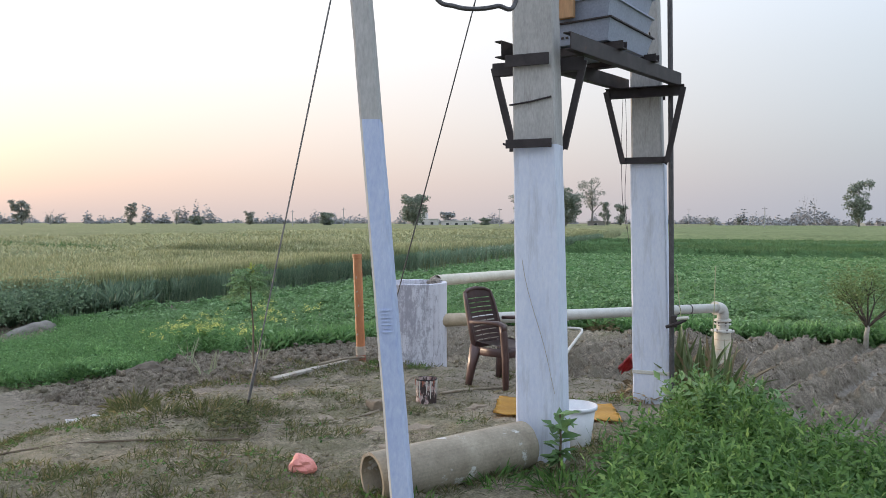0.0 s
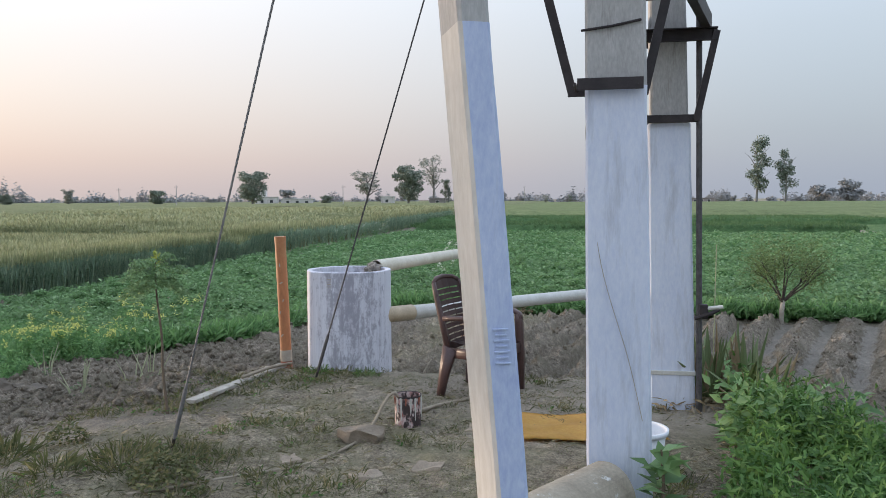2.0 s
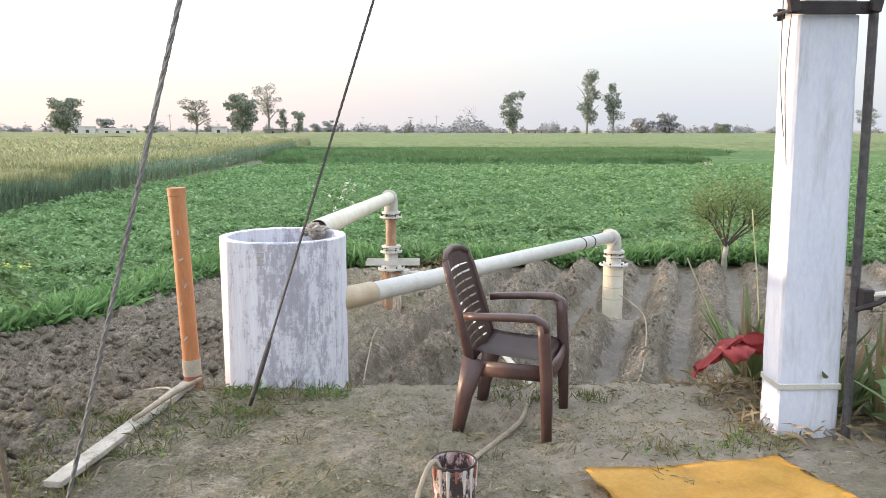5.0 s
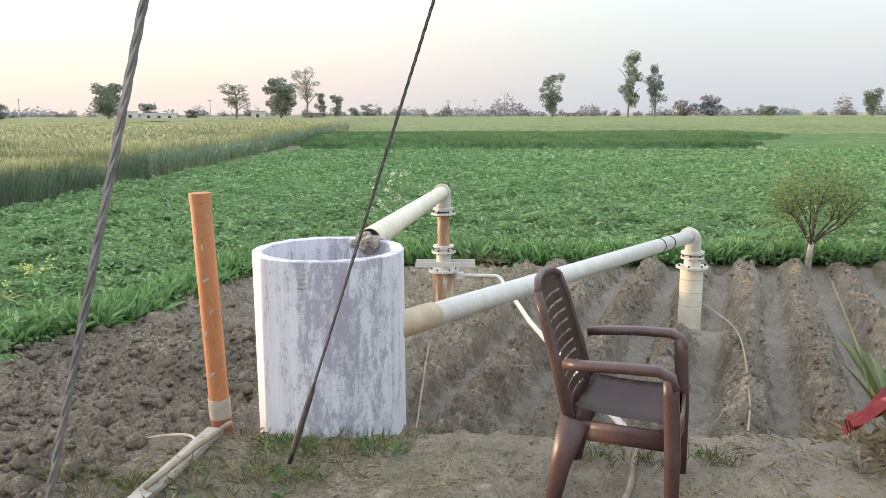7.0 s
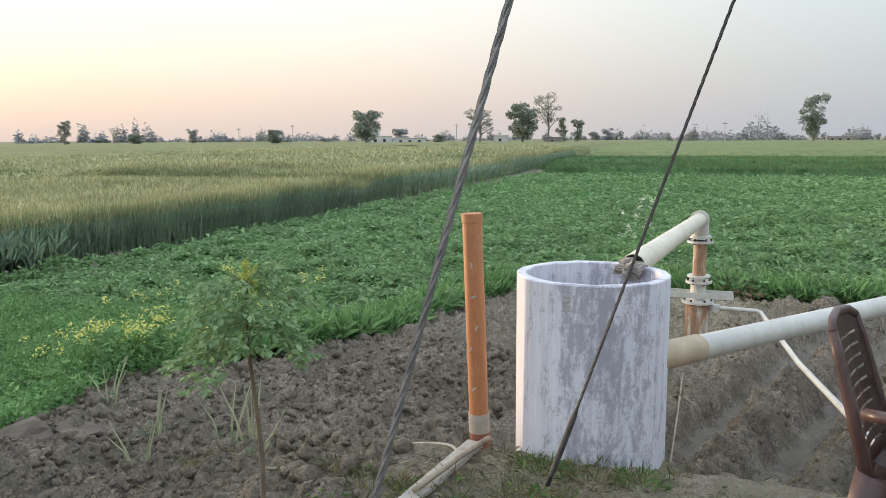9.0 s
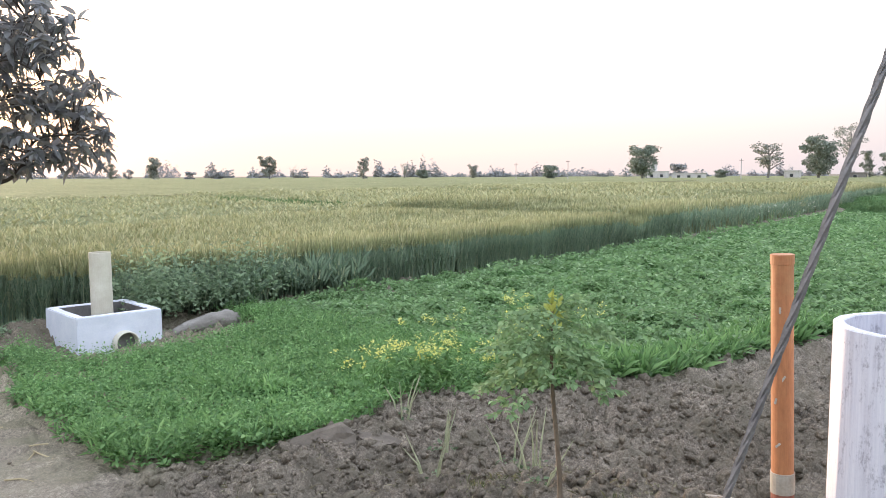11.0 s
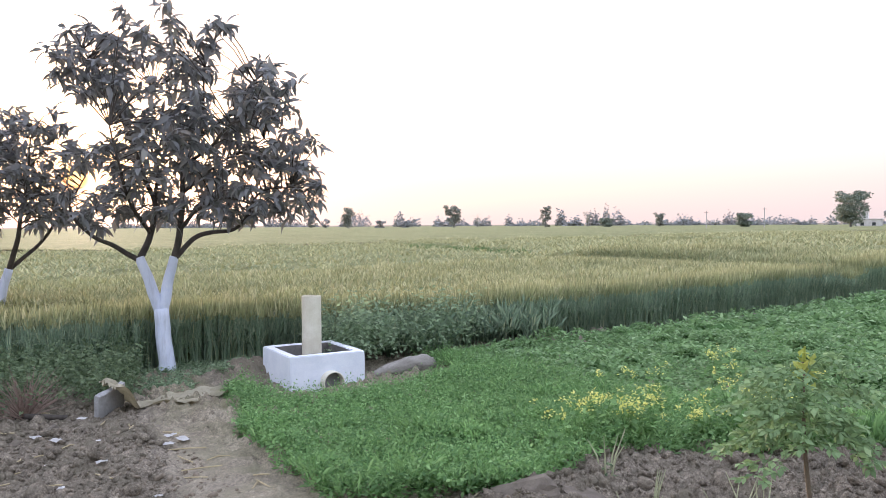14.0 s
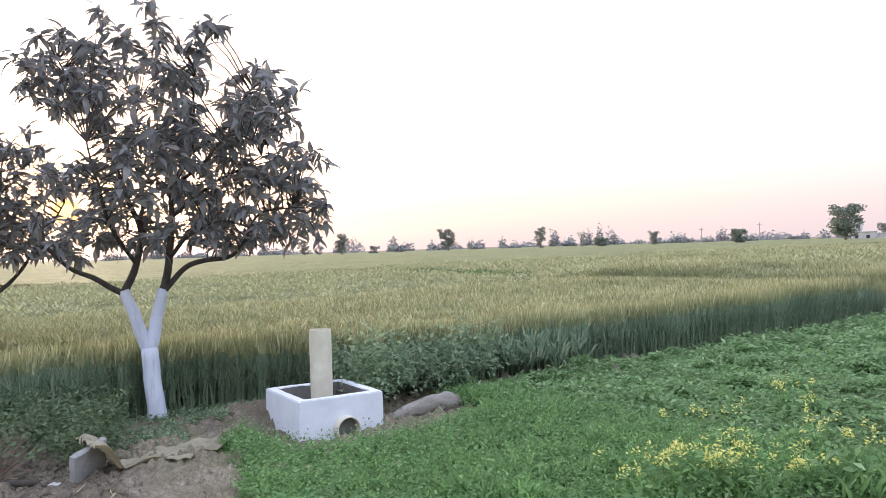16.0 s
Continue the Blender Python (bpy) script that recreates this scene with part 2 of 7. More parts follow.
def limewashed_ring():
    """Whitewash brushed on a cast ring: mostly white, worn to grey in broken upright brush strokes on one side."""
    m, n, l, b = nodes_of("worn_whitewash")
    c = n.new("ShaderNodeTexCoord").outputs["Object"]
    brush = noise_node(n, l, c, 70.0, 5, 0.7, (1.0, 1.0, 0.035))
    band = noise_node(n, l, c, 15.0, 4, 0.6, (1.0, 1.0, 0.06))
    flake = noise_node(n, l, c, 17.0, 9, 0.82, (1.0, 1.0, 0.42))
    scrape = noise_node(n, l, c, 120.0, 3, 0.6, (0.12, 0.12, 1.0))
    grain = noise_node(n, l, c, 90.0, 4, 0.7)
    col = ramp_node(n, l, brush, [(0.3, (0.61, 0.615, 0.69)), (0.7, (0.745, 0.745, 0.80))])
    xyz = n.new("ShaderNodeSeparateXYZ")
    l.new(c, xyz.inputs[0])

    def step(v, a, z):
        k = n.new("ShaderNodeMapRange")
        k.interpolation_type = "SMOOTHSTEP"
        k.inputs["From Min"].default_value, k.inputs["From Max"].default_value = a, z
        l.new(v, k.inputs["Value"])
        return k.outputs[0]

    def times(a, z, op="MULTIPLY"):
        k = n.new("ShaderNodeMath")
        k.operation = op
        for i, v in enumerate((a, z)):
            if isinstance(v, float):
                k.inputs[i].default_value = v
            else:
                l.new(v, k.inputs[i])
        return k.outputs[0]

    # thin upright washes of grey where the brush ran dry
    col = mixc(n, l, "MIX", times(step(band, 0.46, 0.66), 0.55), col, (0.50, 0.485, 0.545))
    # the coat is rubbed through on the side towards the chair
    rubbed = times(step(xyz.outputs["X"], -0.24, 0.02), step(xyz.outputs["X"], 0.40, 0.26))
    coat = times(flake, times(times(rubbed, 0.10), times(times(band, 0.22), times(scrape, 0.10), "ADD"), "ADD"), "ADD")
    col = mixc(n, l, "MIX", times(step(coat, 0.69, 0.82), 0.72), col, (0.27, 0.265, 0.32))
    col = mixc(n, l, "OVERLAY", 0.25, col, ramp_node(n, l, grain, [(0.3, (0.35, 0.35, 0.35)), (0.7, (0.65, 0.65, 0.65))]))
    l.new(col, b.inputs["Base Color"])
    b.inputs["Roughness"].default_value = 0.92
    bp = n.new("ShaderNodeBump")
    bp.inputs["Strength"].default_value, bp.inputs["Distance"].default_value = 0.5, 0.004
    l.new(mixc(n, l, "MIX", 0.5, flake, brush), bp.inputs["Height"])
    l.new(bp.outputs[0], b.inputs["Normal"])
    return m


M = dict(
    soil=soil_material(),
    clod=surface("soil_clods", (0.085, 0.069, 0.053), (0.19, 0.160, 0.126), scale=5, fine=70, rough=0.95, bump=0.7, bump_dist=0.008),
    whitewash=surface("whitewashed_concrete", (0.60, 0.645, 0.78), (0.72, 0.755, 0.86), (0.46, 0.48, 0.55), scale=4, fine=60, rough=0.9, bump=0.35, stretch=(1, 1, 0.35), stain_at=(0.53, 0.72), stain_scale=6, stain_stretch=(1.6, 1.6, 0.22)),
    bluewash=surface("blue_limewash", (0.42, 0.49, 0.69), (0.54, 0.60, 0.77), (0.36, 0.40, 0.52), scale=4, fine=60, rough=0.9, bump=0.5, stretch=(1, 1, 0.35), stain_at=(0.60, 0.78), stain_scale=5, stain_stretch=(1.6, 1.6, 0.25)),
    concrete=surface("bare_pole_concrete", (0.34, 0.332, 0.325), (0.49, 0.48, 0.47), (0.17, 0.14, 0.11), scale=5, fine=80, rough=0.92, bump=0.4, stretch=(1, 1, 0.3), stain_at=(0.6, 0.75), stain_scale=4, stain_stretch=(2, 2, 0.2)),
    cream=surface("cream_strut_side", (0.56, 0.54, 0.505), (0.66, 0.635, 0.595), (0.54, 0.51, 0.475), scale=3, fine=25, rough=0.9, bump=0.35, stretch=(1, 1, 0.4), stain_at=(0.66, 0.8), stain_scale=6),
    wellwash=limewashed_ring(),
    oldpipe=surface("weathered_cement_pipe", (0.23, 0.195, 0.145), (0.39, 0.34, 0.26), (0.62, 0.61, 0.58), scale=5, fine=60, rough=0.9, bump=0.4, stain_at=(0.56, 0.60), stain_scale=3.5),
    steel=surface("dark_painted_steel", (0.022, 0.018, 0.020), (0.050, 0.040, 0.042), (0.09, 0.05, 0.035), scale=9, fine=90, rough=0.6, metal=0.2, bump=0.2, stain_at=(0.62, 0.75), stain_scale=8),
    tank=surface("grey_blue_enamel", (0.25, 0.29, 0.38), (0.31, 0.35, 0.45), (0.17, 0.18, 0.22), scale=5, fine=60, rough=0.45, bump=0.08, stain_at=(0.65, 0.8), stain_scale=4),
    rust=surface("rusty_casing", (0.28, 0.16, 0.095), (0.42, 0.27, 0.175), (0.60, 0.56, 0.48), scale=10, fine=70, rough=0.85, bump=0.4, stretch=(1, 1, 0.3), stain_at=(0.52, 0.6), stain_scale=9, stain_stretch=(1, 1, 0.2)),
    pvc=surface("dusty_cream_pvc", (0.60, 0.55, 0.44), (0.72, 0.68, 0.57), (0.42, 0.34, 0.24), scale=7, fine=80, rough=0.5, bump=0.1, stain_at=(0.62, 0.78), stain_scale=5),
    pvcwhite=surface("white_pvc", (0.50, 0.49, 0.45), (0.62, 0.61, 0.57), (0.38, 0.34, 0.28), scale=7, fine=80, rough=0.45, bump=0.1, stain_at=(0.65, 0.8), stain_scale=6),
    sleeve=surface("brown_pvc_sleeve", (0.42, 0.33, 0.22), (0.54, 0.44, 0.31), scale=8, fine=80, rough=0.6, bump=0.15),
    orange=surface("orange_pvc", (0.38, 0.145, 0.060), (0.50, 0.22, 0.095), (0.50, 0.28, 0.12), scale=5, fine=60, rough=0.55, bump=0.15, stretch=(1, 1, 0.25), stain_at=(0.5, 0.75), stain_scale=2.0),
    brick_red=surface("red_clay_socket", (0.26, 0.09, 0.06), (0.36, 0.14, 0.09), scale=9, fine=80, rough=0.8),
    greytape=surface("grey_tape", (0.34, 0.30, 0.24), (0.46, 0.42, 0.36), scale=9, fine=80, rough=0.8),
    plastic=surface("brown_plastic", (0.062, 0.034, 0.032), (0.100, 0.056, 0.051), (0.16, 0.125, 0.115), scale=6, fine=70, rough=0.42, bump=0.06, stain_at=(0.60, 0.85), stain_scale=5),
    sheet=surface("yellow_oil_sheet", (0.62, 0.35, 0.06), (0.78, 0.50, 0.13), (0.45, 0.24, 0.06), scale=4, fine=50, rough=0.6, bump=0.25, stain_at=(0.62, 0.8), stain_scale=5),
    bucket=surface("white_bucket_plastic", (0.68, 0.69, 0.72), (0.78, 0.79, 0.81), (0.45, 0.45, 0.47), scale=6, fine=70, rough=0.5, bump=0.1, stain_at=(0.63, 0.75), stain_scale=7),
    canwhite=surface("paint_crusted_tin", (0.30, 0.08, 0.06), (0.72, 0.69, 0.67), (0.045, 0.030, 0.030), scale=26, fine=80, rough=0.6, bump=0.5, stain_at=(0.47, 0.53), stain_scale=19, stain_stretch=(1, 1, 0.6)),
    red=surface("red_cotton_cloth", (0.36, 0.055, 0.060), (0.52, 0.115, 0.115), scale=9, fine=150, rough=0.9, bump=0.4),
    pink=surface("pink_plastic_bag", (0.62, 0.20, 0.17), (0.76, 0.33, 0.28), scale=12, fine=90, rough=0.5, bump=0.3),
    stone=surface("dusty_brick", (0.24, 0.19, 0.14), (0.36, 0.30, 0.23), scale=12, fine=90, rough=0.95, bump=0.6, bump_dist=0.01),
    paleboulder=surface("weathered_pale_stone", (0.20, 0.18, 0.155), (0.34, 0.32, 0.29), (0.13, 0.11, 0.09), scale=6, fine=70, rough=0.95, bump=0.7, bump_dist=0.012, stretch=(0.5, 1.4, 1.4), stain_at=(0.56, 0.7), stain_scale=7),
    mudbrick=surface("crumbling_mud_brick", (0.17, 0.135, 0.10), (0.29, 0.24, 0.18), (0.11, 0.09, 0.07), scale=9, fine=80, rough=0.95, bump=0.9, bump_dist=0.012, stain_at=(0.55, 0.7), stain_scale=9),
    plank=surface("lime_spattered_plank", (0.30, 0.27, 0.225), (0.50, 0.47, 0.42), (0.25, 0.20, 0.15), scale=7, fine=80, rough=0.9, bump=0.4, stain_at=(0.55, 0.68), stain_scale=9),
    cable=surface("grey_stranded_cable", (0.055, 0.052, 0.056), (0.12, 0.115, 0.12), scale=30, fine=200, rough=0.6, metal=0.3, bump=0.4),
    hose=surface("dirty_hose", (0.22, 0.18, 0.13), (0.36, 0.31, 0.235), scale=12, fine=90, rough=0.8, bump=0.2),
    boxwash=surface("fresh_whitewash", (0.68, 0.71, 0.80), (0.78, 0.80, 0.87), (0.58, 0.60, 0.66), scale=5, fine=70, rough=0.9, bump=0.3, stain_at=(0.62, 0.8), stain_scale=4),
    cement=surface("dark_cement", (0.12, 0.12, 0.12), (0.22, 0.21, 0.20), scale=7, fine=80, rough=0.9, bump=0.4),
    cementgrey=surface("weathered_grey_cement", (0.25, 0.245, 0.24), (0.36, 0.355, 0.35), (0.15, 0.14, 0.13), scale=6, fine=60, rough=0.92, bump=0.5, stain_at=(0.56, 0.72), stain_scale=5),
    bark=surface("grey_brown_bark", (0.045, 0.038, 0.034), (0.10, 0.085, 0.07), scale=14, fine=70, rough=0.95, bump=0.8, bump_dist=0.01, stretch=(1, 1, 0.3)),
    # bark colour paled to carry the haze of distance
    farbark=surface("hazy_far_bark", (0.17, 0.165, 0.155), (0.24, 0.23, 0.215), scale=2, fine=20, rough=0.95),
    stem=surface("thin_stem", (0.10, 0.075, 0.05), (0.17, 0.13, 0.09), scale=14, fine=80, rough=0.9),
    drytwig=surface("dry_reddish_twigs", (0.17, 0.115, 0.09), (0.30, 0.215, 0.175), scale=14, fine=80, rough=0.9),
    tarp=surface("tan_sacking", (0.46, 0.41, 0.29), (0.60, 0.55, 0.42), (0.32, 0.27, 0.19), scale=7, fine=140, rough=0.95, bump=0.5, stain_at=(0.58, 0.75), stain_scale=6),
    rag=surface("dirty_rag", (0.16, 0.14, 0.12), (0.46, 0.42, 0.37), scale=22, fine=140, rough=0.95, bump=0.6),
    paper=surface("white_litter", (0.62, 0.61, 0.60), (0.76, 0.75, 0.74), scale=12, fine=80, rough=0.8),
    far_wall=surface("far_house_paint", (0.56, 0.53, 0.52), (0.68, 0.65, 0.63), (0.45, 0.40, 0.38), scale=0.6, fine=6, rough=0.9, stain_scale=0.8),
    far_brick=surface("far_brick", (0.25, 0.225, 0.21), (0.33, 0.30, 0.28), scale=0.6, fine=6, rough=0.9),
    glass=surface("dark_far_window", (0.03, 0.035, 0.04), (0.05, 0.055, 0.06), scale=2, fine=20, rough=0.3),
    wood=surface("orange_wood_block", (0.38, 0.22, 0.11), (0.50, 0.31, 0.17), scale=8, fine=60, rough=0.8, stretch=(1, 1, 0.2)),
    palestalk=surface("pale_green_stalk", (0.30, 0.32, 0.19), (0.44, 0.45, 0.29), scale=9, fine=60, rough=0.9),
    straw=surface("dry_straw", (0.36, 0.29, 0.17), (0.50, 0.42, 0.26), scale=9, fine=60, rough=0.9),
    clover=leafy("clover_leaves", (0.13, 0.25, 0.098), (0.275, 0.46, 0.175), (0.40, 0.60, 0.26), through=0.45),
    potato=leafy("bean_crop_leaves", (0.135, 0.24, 0.10), (0.275, 0.43, 0.185), (0.42, 0.57, 0.31), through=0.45, rough=0.45),
    weed=leafy("weed_leaves", (0.055, 0.125, 0.032), (0.17, 0.30, 0.080), (0.28, 0.40, 0.12), through=0.42),
    aloe=leafy("aloe_leaves", (0.09, 0.125, 0.055), (0.20, 0.25, 0.11), (0.33, 0.20, 0.10), through=0.1, tip_share=0.25),
    grass=leafy("short_dry_grass", (0.085, 0.105, 0.042), (0.165, 0.175, 0.075), (0.30, 0.25, 0.12), tip_share=0.3),
    # mango leaf colours greyed and lifted: the sun's glare put into base colour
    mango=leafy("mango_leaves", (0.165, 0.168, 0.175), (0.27, 0.272, 0.265), (0.33, 0.31, 0.26), through=0.32, rough=0.32),
    wheatgreen=leafy("wheat_blades", (0.19, 0.275, 0.192), (0.37, 0.47, 0.318), (0.55, 0.56, 0.36), through=0.48),
    wheathead=leafy("ripening_wheat_ears", (0.23, 0.25, 0.125), (0.395, 0.405, 0.21), (0.57, 0.545, 0.33), through=0.30, tip_share=0.3),
    moss=leafy("dry_moss", (0.15, 0.15, 0.075), (0.25, 0.24, 0.13), (0.33, 0.30, 0.18), through=0.2, tip_share=0.25),
    youngwheat=leafy("young_wheat_blades", (0.075, 0.145, 0.06), (0.135, 0.225, 0.09), (0.20, 0.29, 0.12), through=0.4),
    hedge=leafy("dusty_hedge_weeds", (0.18, 0.255, 0.155), (0.34, 0.45, 0.275), (0.46, 0.55, 0.37), through=0.5),
    citrus=leafy("citrus_leaves", (0.11, 0.165, 0.06), (0.22, 0.29, 0.11), (0.32, 0.36, 0.17), through=0.35),
    rankweed=leafy("rank_weed_leaves", (0.105, 0.155, 0.085), (0.215, 0.29, 0.155), (0.30, 0.37, 0.21), through=0.45),
    sapling=leafy("sapling_leaves", (0.165, 0.262, 0.125), (0.31, 0.45, 0.215), (0.43, 0.56, 0.30), through=0.45),
    shoot=leafy("young_shoot_leaves", (0.36, 0.42, 0.10), (0.52, 0.56, 0.16), through=0.45),
    wire=surface("galvanised_stranded_wire", (0.15, 0.15, 0.16), (0.29, 0.29, 0.30), scale=30, fine=200, rough=0.5, metal=0.4, bump=0.4),
    drygrass=leafy("dead_grass", (0.10, 0.10, 0.05), (0.28, 0.24, 0.14), (0.42, 0.37, 0.25), through=0.2, tip_share=0.3),
    yellow=leafy("mustard_petals", (0.68, 0.67, 0.15), (0.84, 0.82, 0.30), through=0.4),
    whiteflower=leafy("white_petals", (0.65, 0.66, 0.58), (0.80, 0.80, 0.70), through=0.4),
    dryleaf=leafy("dry_leaves", (0.22, 0.16, 0.09), (0.36, 0.29, 0.18), through=0.2),
    # far leaf colours are paled and blued: distance haze put into base colour
    far_leaf=leafy("haze_greyed_far_leaves", (0.20, 0.24, 0.20), (0.29, 0.325, 0.26), through=0.2, rough=0.8),
    far_airy=leafy("haze_paled_far_leaves", (0.27, 0.285, 0.25), (0.365, 0.375, 0.33), through=0.3, rough=0.8),
    far_blue=leafy("haze_blued_far_leaves", (0.30, 0.31, 0.32), (0.39, 0.398, 0.402), through=0.2, rough=0.9),
)


def canopy_material(name, a, bcol, ccol, scale, bump_dist):
    m, n, l, b = nodes_of(name)
    c = n.new("ShaderNodeTexCoord").outputs["Object"]
    big, mid, fine = noise_node(n, l, c, scale * 0.08, 4), noise_node(n, l, c, scale, 6, 0.7), noise_node(n, l, c, scale * 8, 6, 0.8)
    col = ramp_node(n, l, mid, [(0.3, a), (0.55, bcol), (0.75, ccol)])
    col = mixc(n, l, "OVERLAY", 0.5, col, ramp_node(n, l, big, [(0.3, (0.36, 0.36, 0.36)), (0.7, (0.64, 0.64, 0.64))]))
    col = mixc(n, l, "OVERLAY", 0.6, col, ramp_node(n, l, fine, [(0.3, (0.25, 0.25, 0.25)), (0.7, (0.75, 0.75, 0.75))]))
    l.new(col, b.inputs["Base Color"])
    b.inputs["Roughness"].default_value = 0.9
    b.inputs["Specular IOR Level"].default_value = 0.1
    bp = n.new("ShaderNodeBump")
    bp.inputs["Strength"].default_value, bp.inputs["Distance"].default_value = 1.0, bump_dist
    l.new(mixc(n, l, "MIX", 0.5, mid, fine), bp.inputs["Height"])
    l.new(bp.outputs[0], b.inputs["Normal"])
    return m


M["wheatcanopy"] = canopy_material("ripening_wheat_canopy", (0.13, 0.15, 0.075), (0.235, 0.245, 0.12), (0.36, 0.35, 0.185), 2.5, 0.12)
M["fargreen"] = canopy_material("far_green_wheat_canopy", (0.13, 0.165, 0.075), (0.205, 0.24, 0.11), (0.29, 0.31, 0.15), 1.5, 0.12)
# sheet under the crop leaves: darkened green stands for shade in the gaps
M["greencanopy"] = canopy_material("gap_shaded_crop_canopy", (0.050, 0.11, 0.038), (0.10, 0.20, 0.066), (0.19, 0.32, 0.11), 4.0, 0.08)
M["roughcanopy"] = canopy_material("rough_grass_canopy", (0.07, 0.13, 0.05), (0.12, 0.19, 0.07), (0.18, 0.23, 0.10), 1.0, 0.1)
M["darkcanopy"] = canopy_material("young_wheat_canopy", (0.065, 0.125, 0.050), (0.10, 0.18, 0.07), (0.15, 0.235, 0.09), 2.0, 0.12)

# ---- building helpers ----
rng = np.random.default_rng(7)


def smooth01(a, b, v):
    t = np.clip((v - a) / (b - a), 0, 1)
    return t * t * (3 - 2 * t)


def waves(x, y, f, seed=0.0):
    """Cheap smooth pseudo-noise of x, y in -1..1."""
    return (np.sin(f * (1.0 * x + 0.37 * y) + 1.3 + seed) + np.sin(f * (-0.61 * x + 0.93 * y) * 1.37 + 4.1 + seed * 1.7)
            + np.sin(f * (0.83 * x - 0.72 * y) * 1.91 + 2.2 + seed * 0.6) + np.sin(f * (0.25 * x + 1.13 * y) * 2.63 + 0.4 + seed * 2.1)) / 4


def platform(x, y):
    """1 on the trodden platform, 0 on the fields."""
    left = smooth01(-4.4, -1.9, x + 0.25 * waves(x, y, 1.7)) ** 0.8
    back = 1 - smooth01(8.78, 9.7, y + 0.05 * waves(x, y, 6.0) + 1.9 * smooth01(1.7, 2.9, x))
    return left * back


def tilled(x, y):
    """1 in the furrowed bed and the dug strip beside the well."""
    bed = smooth01(8.9, 9.6, y + 1.9 * smooth01(1.7, 2.9, x)) * (1 - smooth01(15.2, 15.7, y - 0.0 * x)) * smooth01(-4.6, -3.6, x + 0.18 * (y - 11)) * (1 - smooth01(5.6, 6.4, x - 0.2 * (y - 12)))
    return bed


def well_yard(x, y):
    """1 on the levelled earth before the second well head."""
    return np.exp(-((x - 1.70) / 0.42) ** 4 - ((y - 12.85) / 0.8) ** 4)


def ground_z(x, y):
    x, y = np.asarray(x, float), np.asarray(y, float)
    p, bed = platform(x, y), tilled(x, y)
    z = -0.5 * (1 - p) + 0.02 * waves(x, y, 2.2) + 0.008 * waves(x, y, 9.0, 2.0)
    u = x - 0.36 * (y - 10) + 0.05 * waves(x, y, 2.5, 3.0)
    ridge = np.cos(2 * np.pi * (u - 1.1) / 0.61)
    rows = smooth01(-1.7, -1.2, u)
    z = z + bed * rows * (1 - well_yard(x, y)) * (1 - 0.6 * np.maximum(smooth01(1.9, 2.6, x) * smooth01(11.5, 9.5, y), 0.7 * smooth01(3.0, 3.9, x))) * (0.12 * np.sign(ridge) * np.abs(ridge) ** 0.65 + 0.02)
    z = z + bed * (0.022 * waves(x, y, 13.0, 1.0) + 0.014 * waves(x, y, 29.0, 5.0)) * (0.5 + 0.5 * (ridge > -0.3) * rows + 0.7 * (1 - rows))
    # shallow hollow worn where the chair stands
    z = z - 0.06 * np.exp(-((x - 0.02) / 0.5) ** 2 - ((y - 8.35) / 0.42) ** 2)
    # earth dug away round the two well heads
    for wx, wy, deep in ((-0.87, 13.2, 0.10), (1.72, 13.2, 0.30)):
        z = z - deep * np.exp(-((x - wx) / 0.42) ** 4 - ((y - wy) / 0.55) ** 4)
    # low earth bank between the path and the clover
    bank = np.exp(-((x + 4.9 + 0.2 * (y - 9)) / 0.35) ** 2) * smooth01(7.9, 8.4, y) * (1 - smooth01(10.2, 11.2, y))
    z = z + bank * (0.10 + 0.05 * waves(x, y, 7.0))
    # dark mound behind the outlet box
    z = z + 0.22 * np.exp(-((x + 10.75) / 0.45) ** 2 - ((y - 9.35) / 0.5) ** 2)
    # low heap of dark earth beside the path
    z = z + 0.10 * np.exp(-((x + 8.35) / 0.55) ** 2 - ((y - 7.15) / 0.32) ** 2)
    far = smooth01(30, 60, np.hypot(x, y - 8))
    return z * (1 - far) + far * -0.5


def cells(x, y, size, seed):
    """Angular flat-topped clods strewn at random, heights 0..1."""
    i0, j0 = np.floor(x / size), np.floor(y / size)
    best = np.zeros(len(x))
    for di in (-1, 0, 1):
        for dj in (-1, 0, 1):
            i, j = i0 + di, j0 + dj
            h = [np.modf(np.abs(np.sin(i * a + j * b + seed) * 43758.5453))[0] for a, b in ((12.9898, 78.233), (39.346, 11.135), (73.156, 52.235), (27.17, 61.7), (9.81, 33.3))]
            dx, dy = x / size - i - h[0], y / size - j - h[1]
            c, s = np.cos(h[2] * 6.28), np.sin(h[2] * 6.28)
            a, b = np.abs(dx * c + dy * s) * (0.8 + 0.6 * h[4]), np.abs(dy * c - dx * s)
            d = np.maximum(np.maximum(a, b), (a + b) * 0.74) / (0.28 + 0.42 * h[3])
            best = np.maximum(best, np.clip(1.7 * (1 - d), 0, 1) * (0.25 + 0.75 * h[3] * h[4]))
    return best


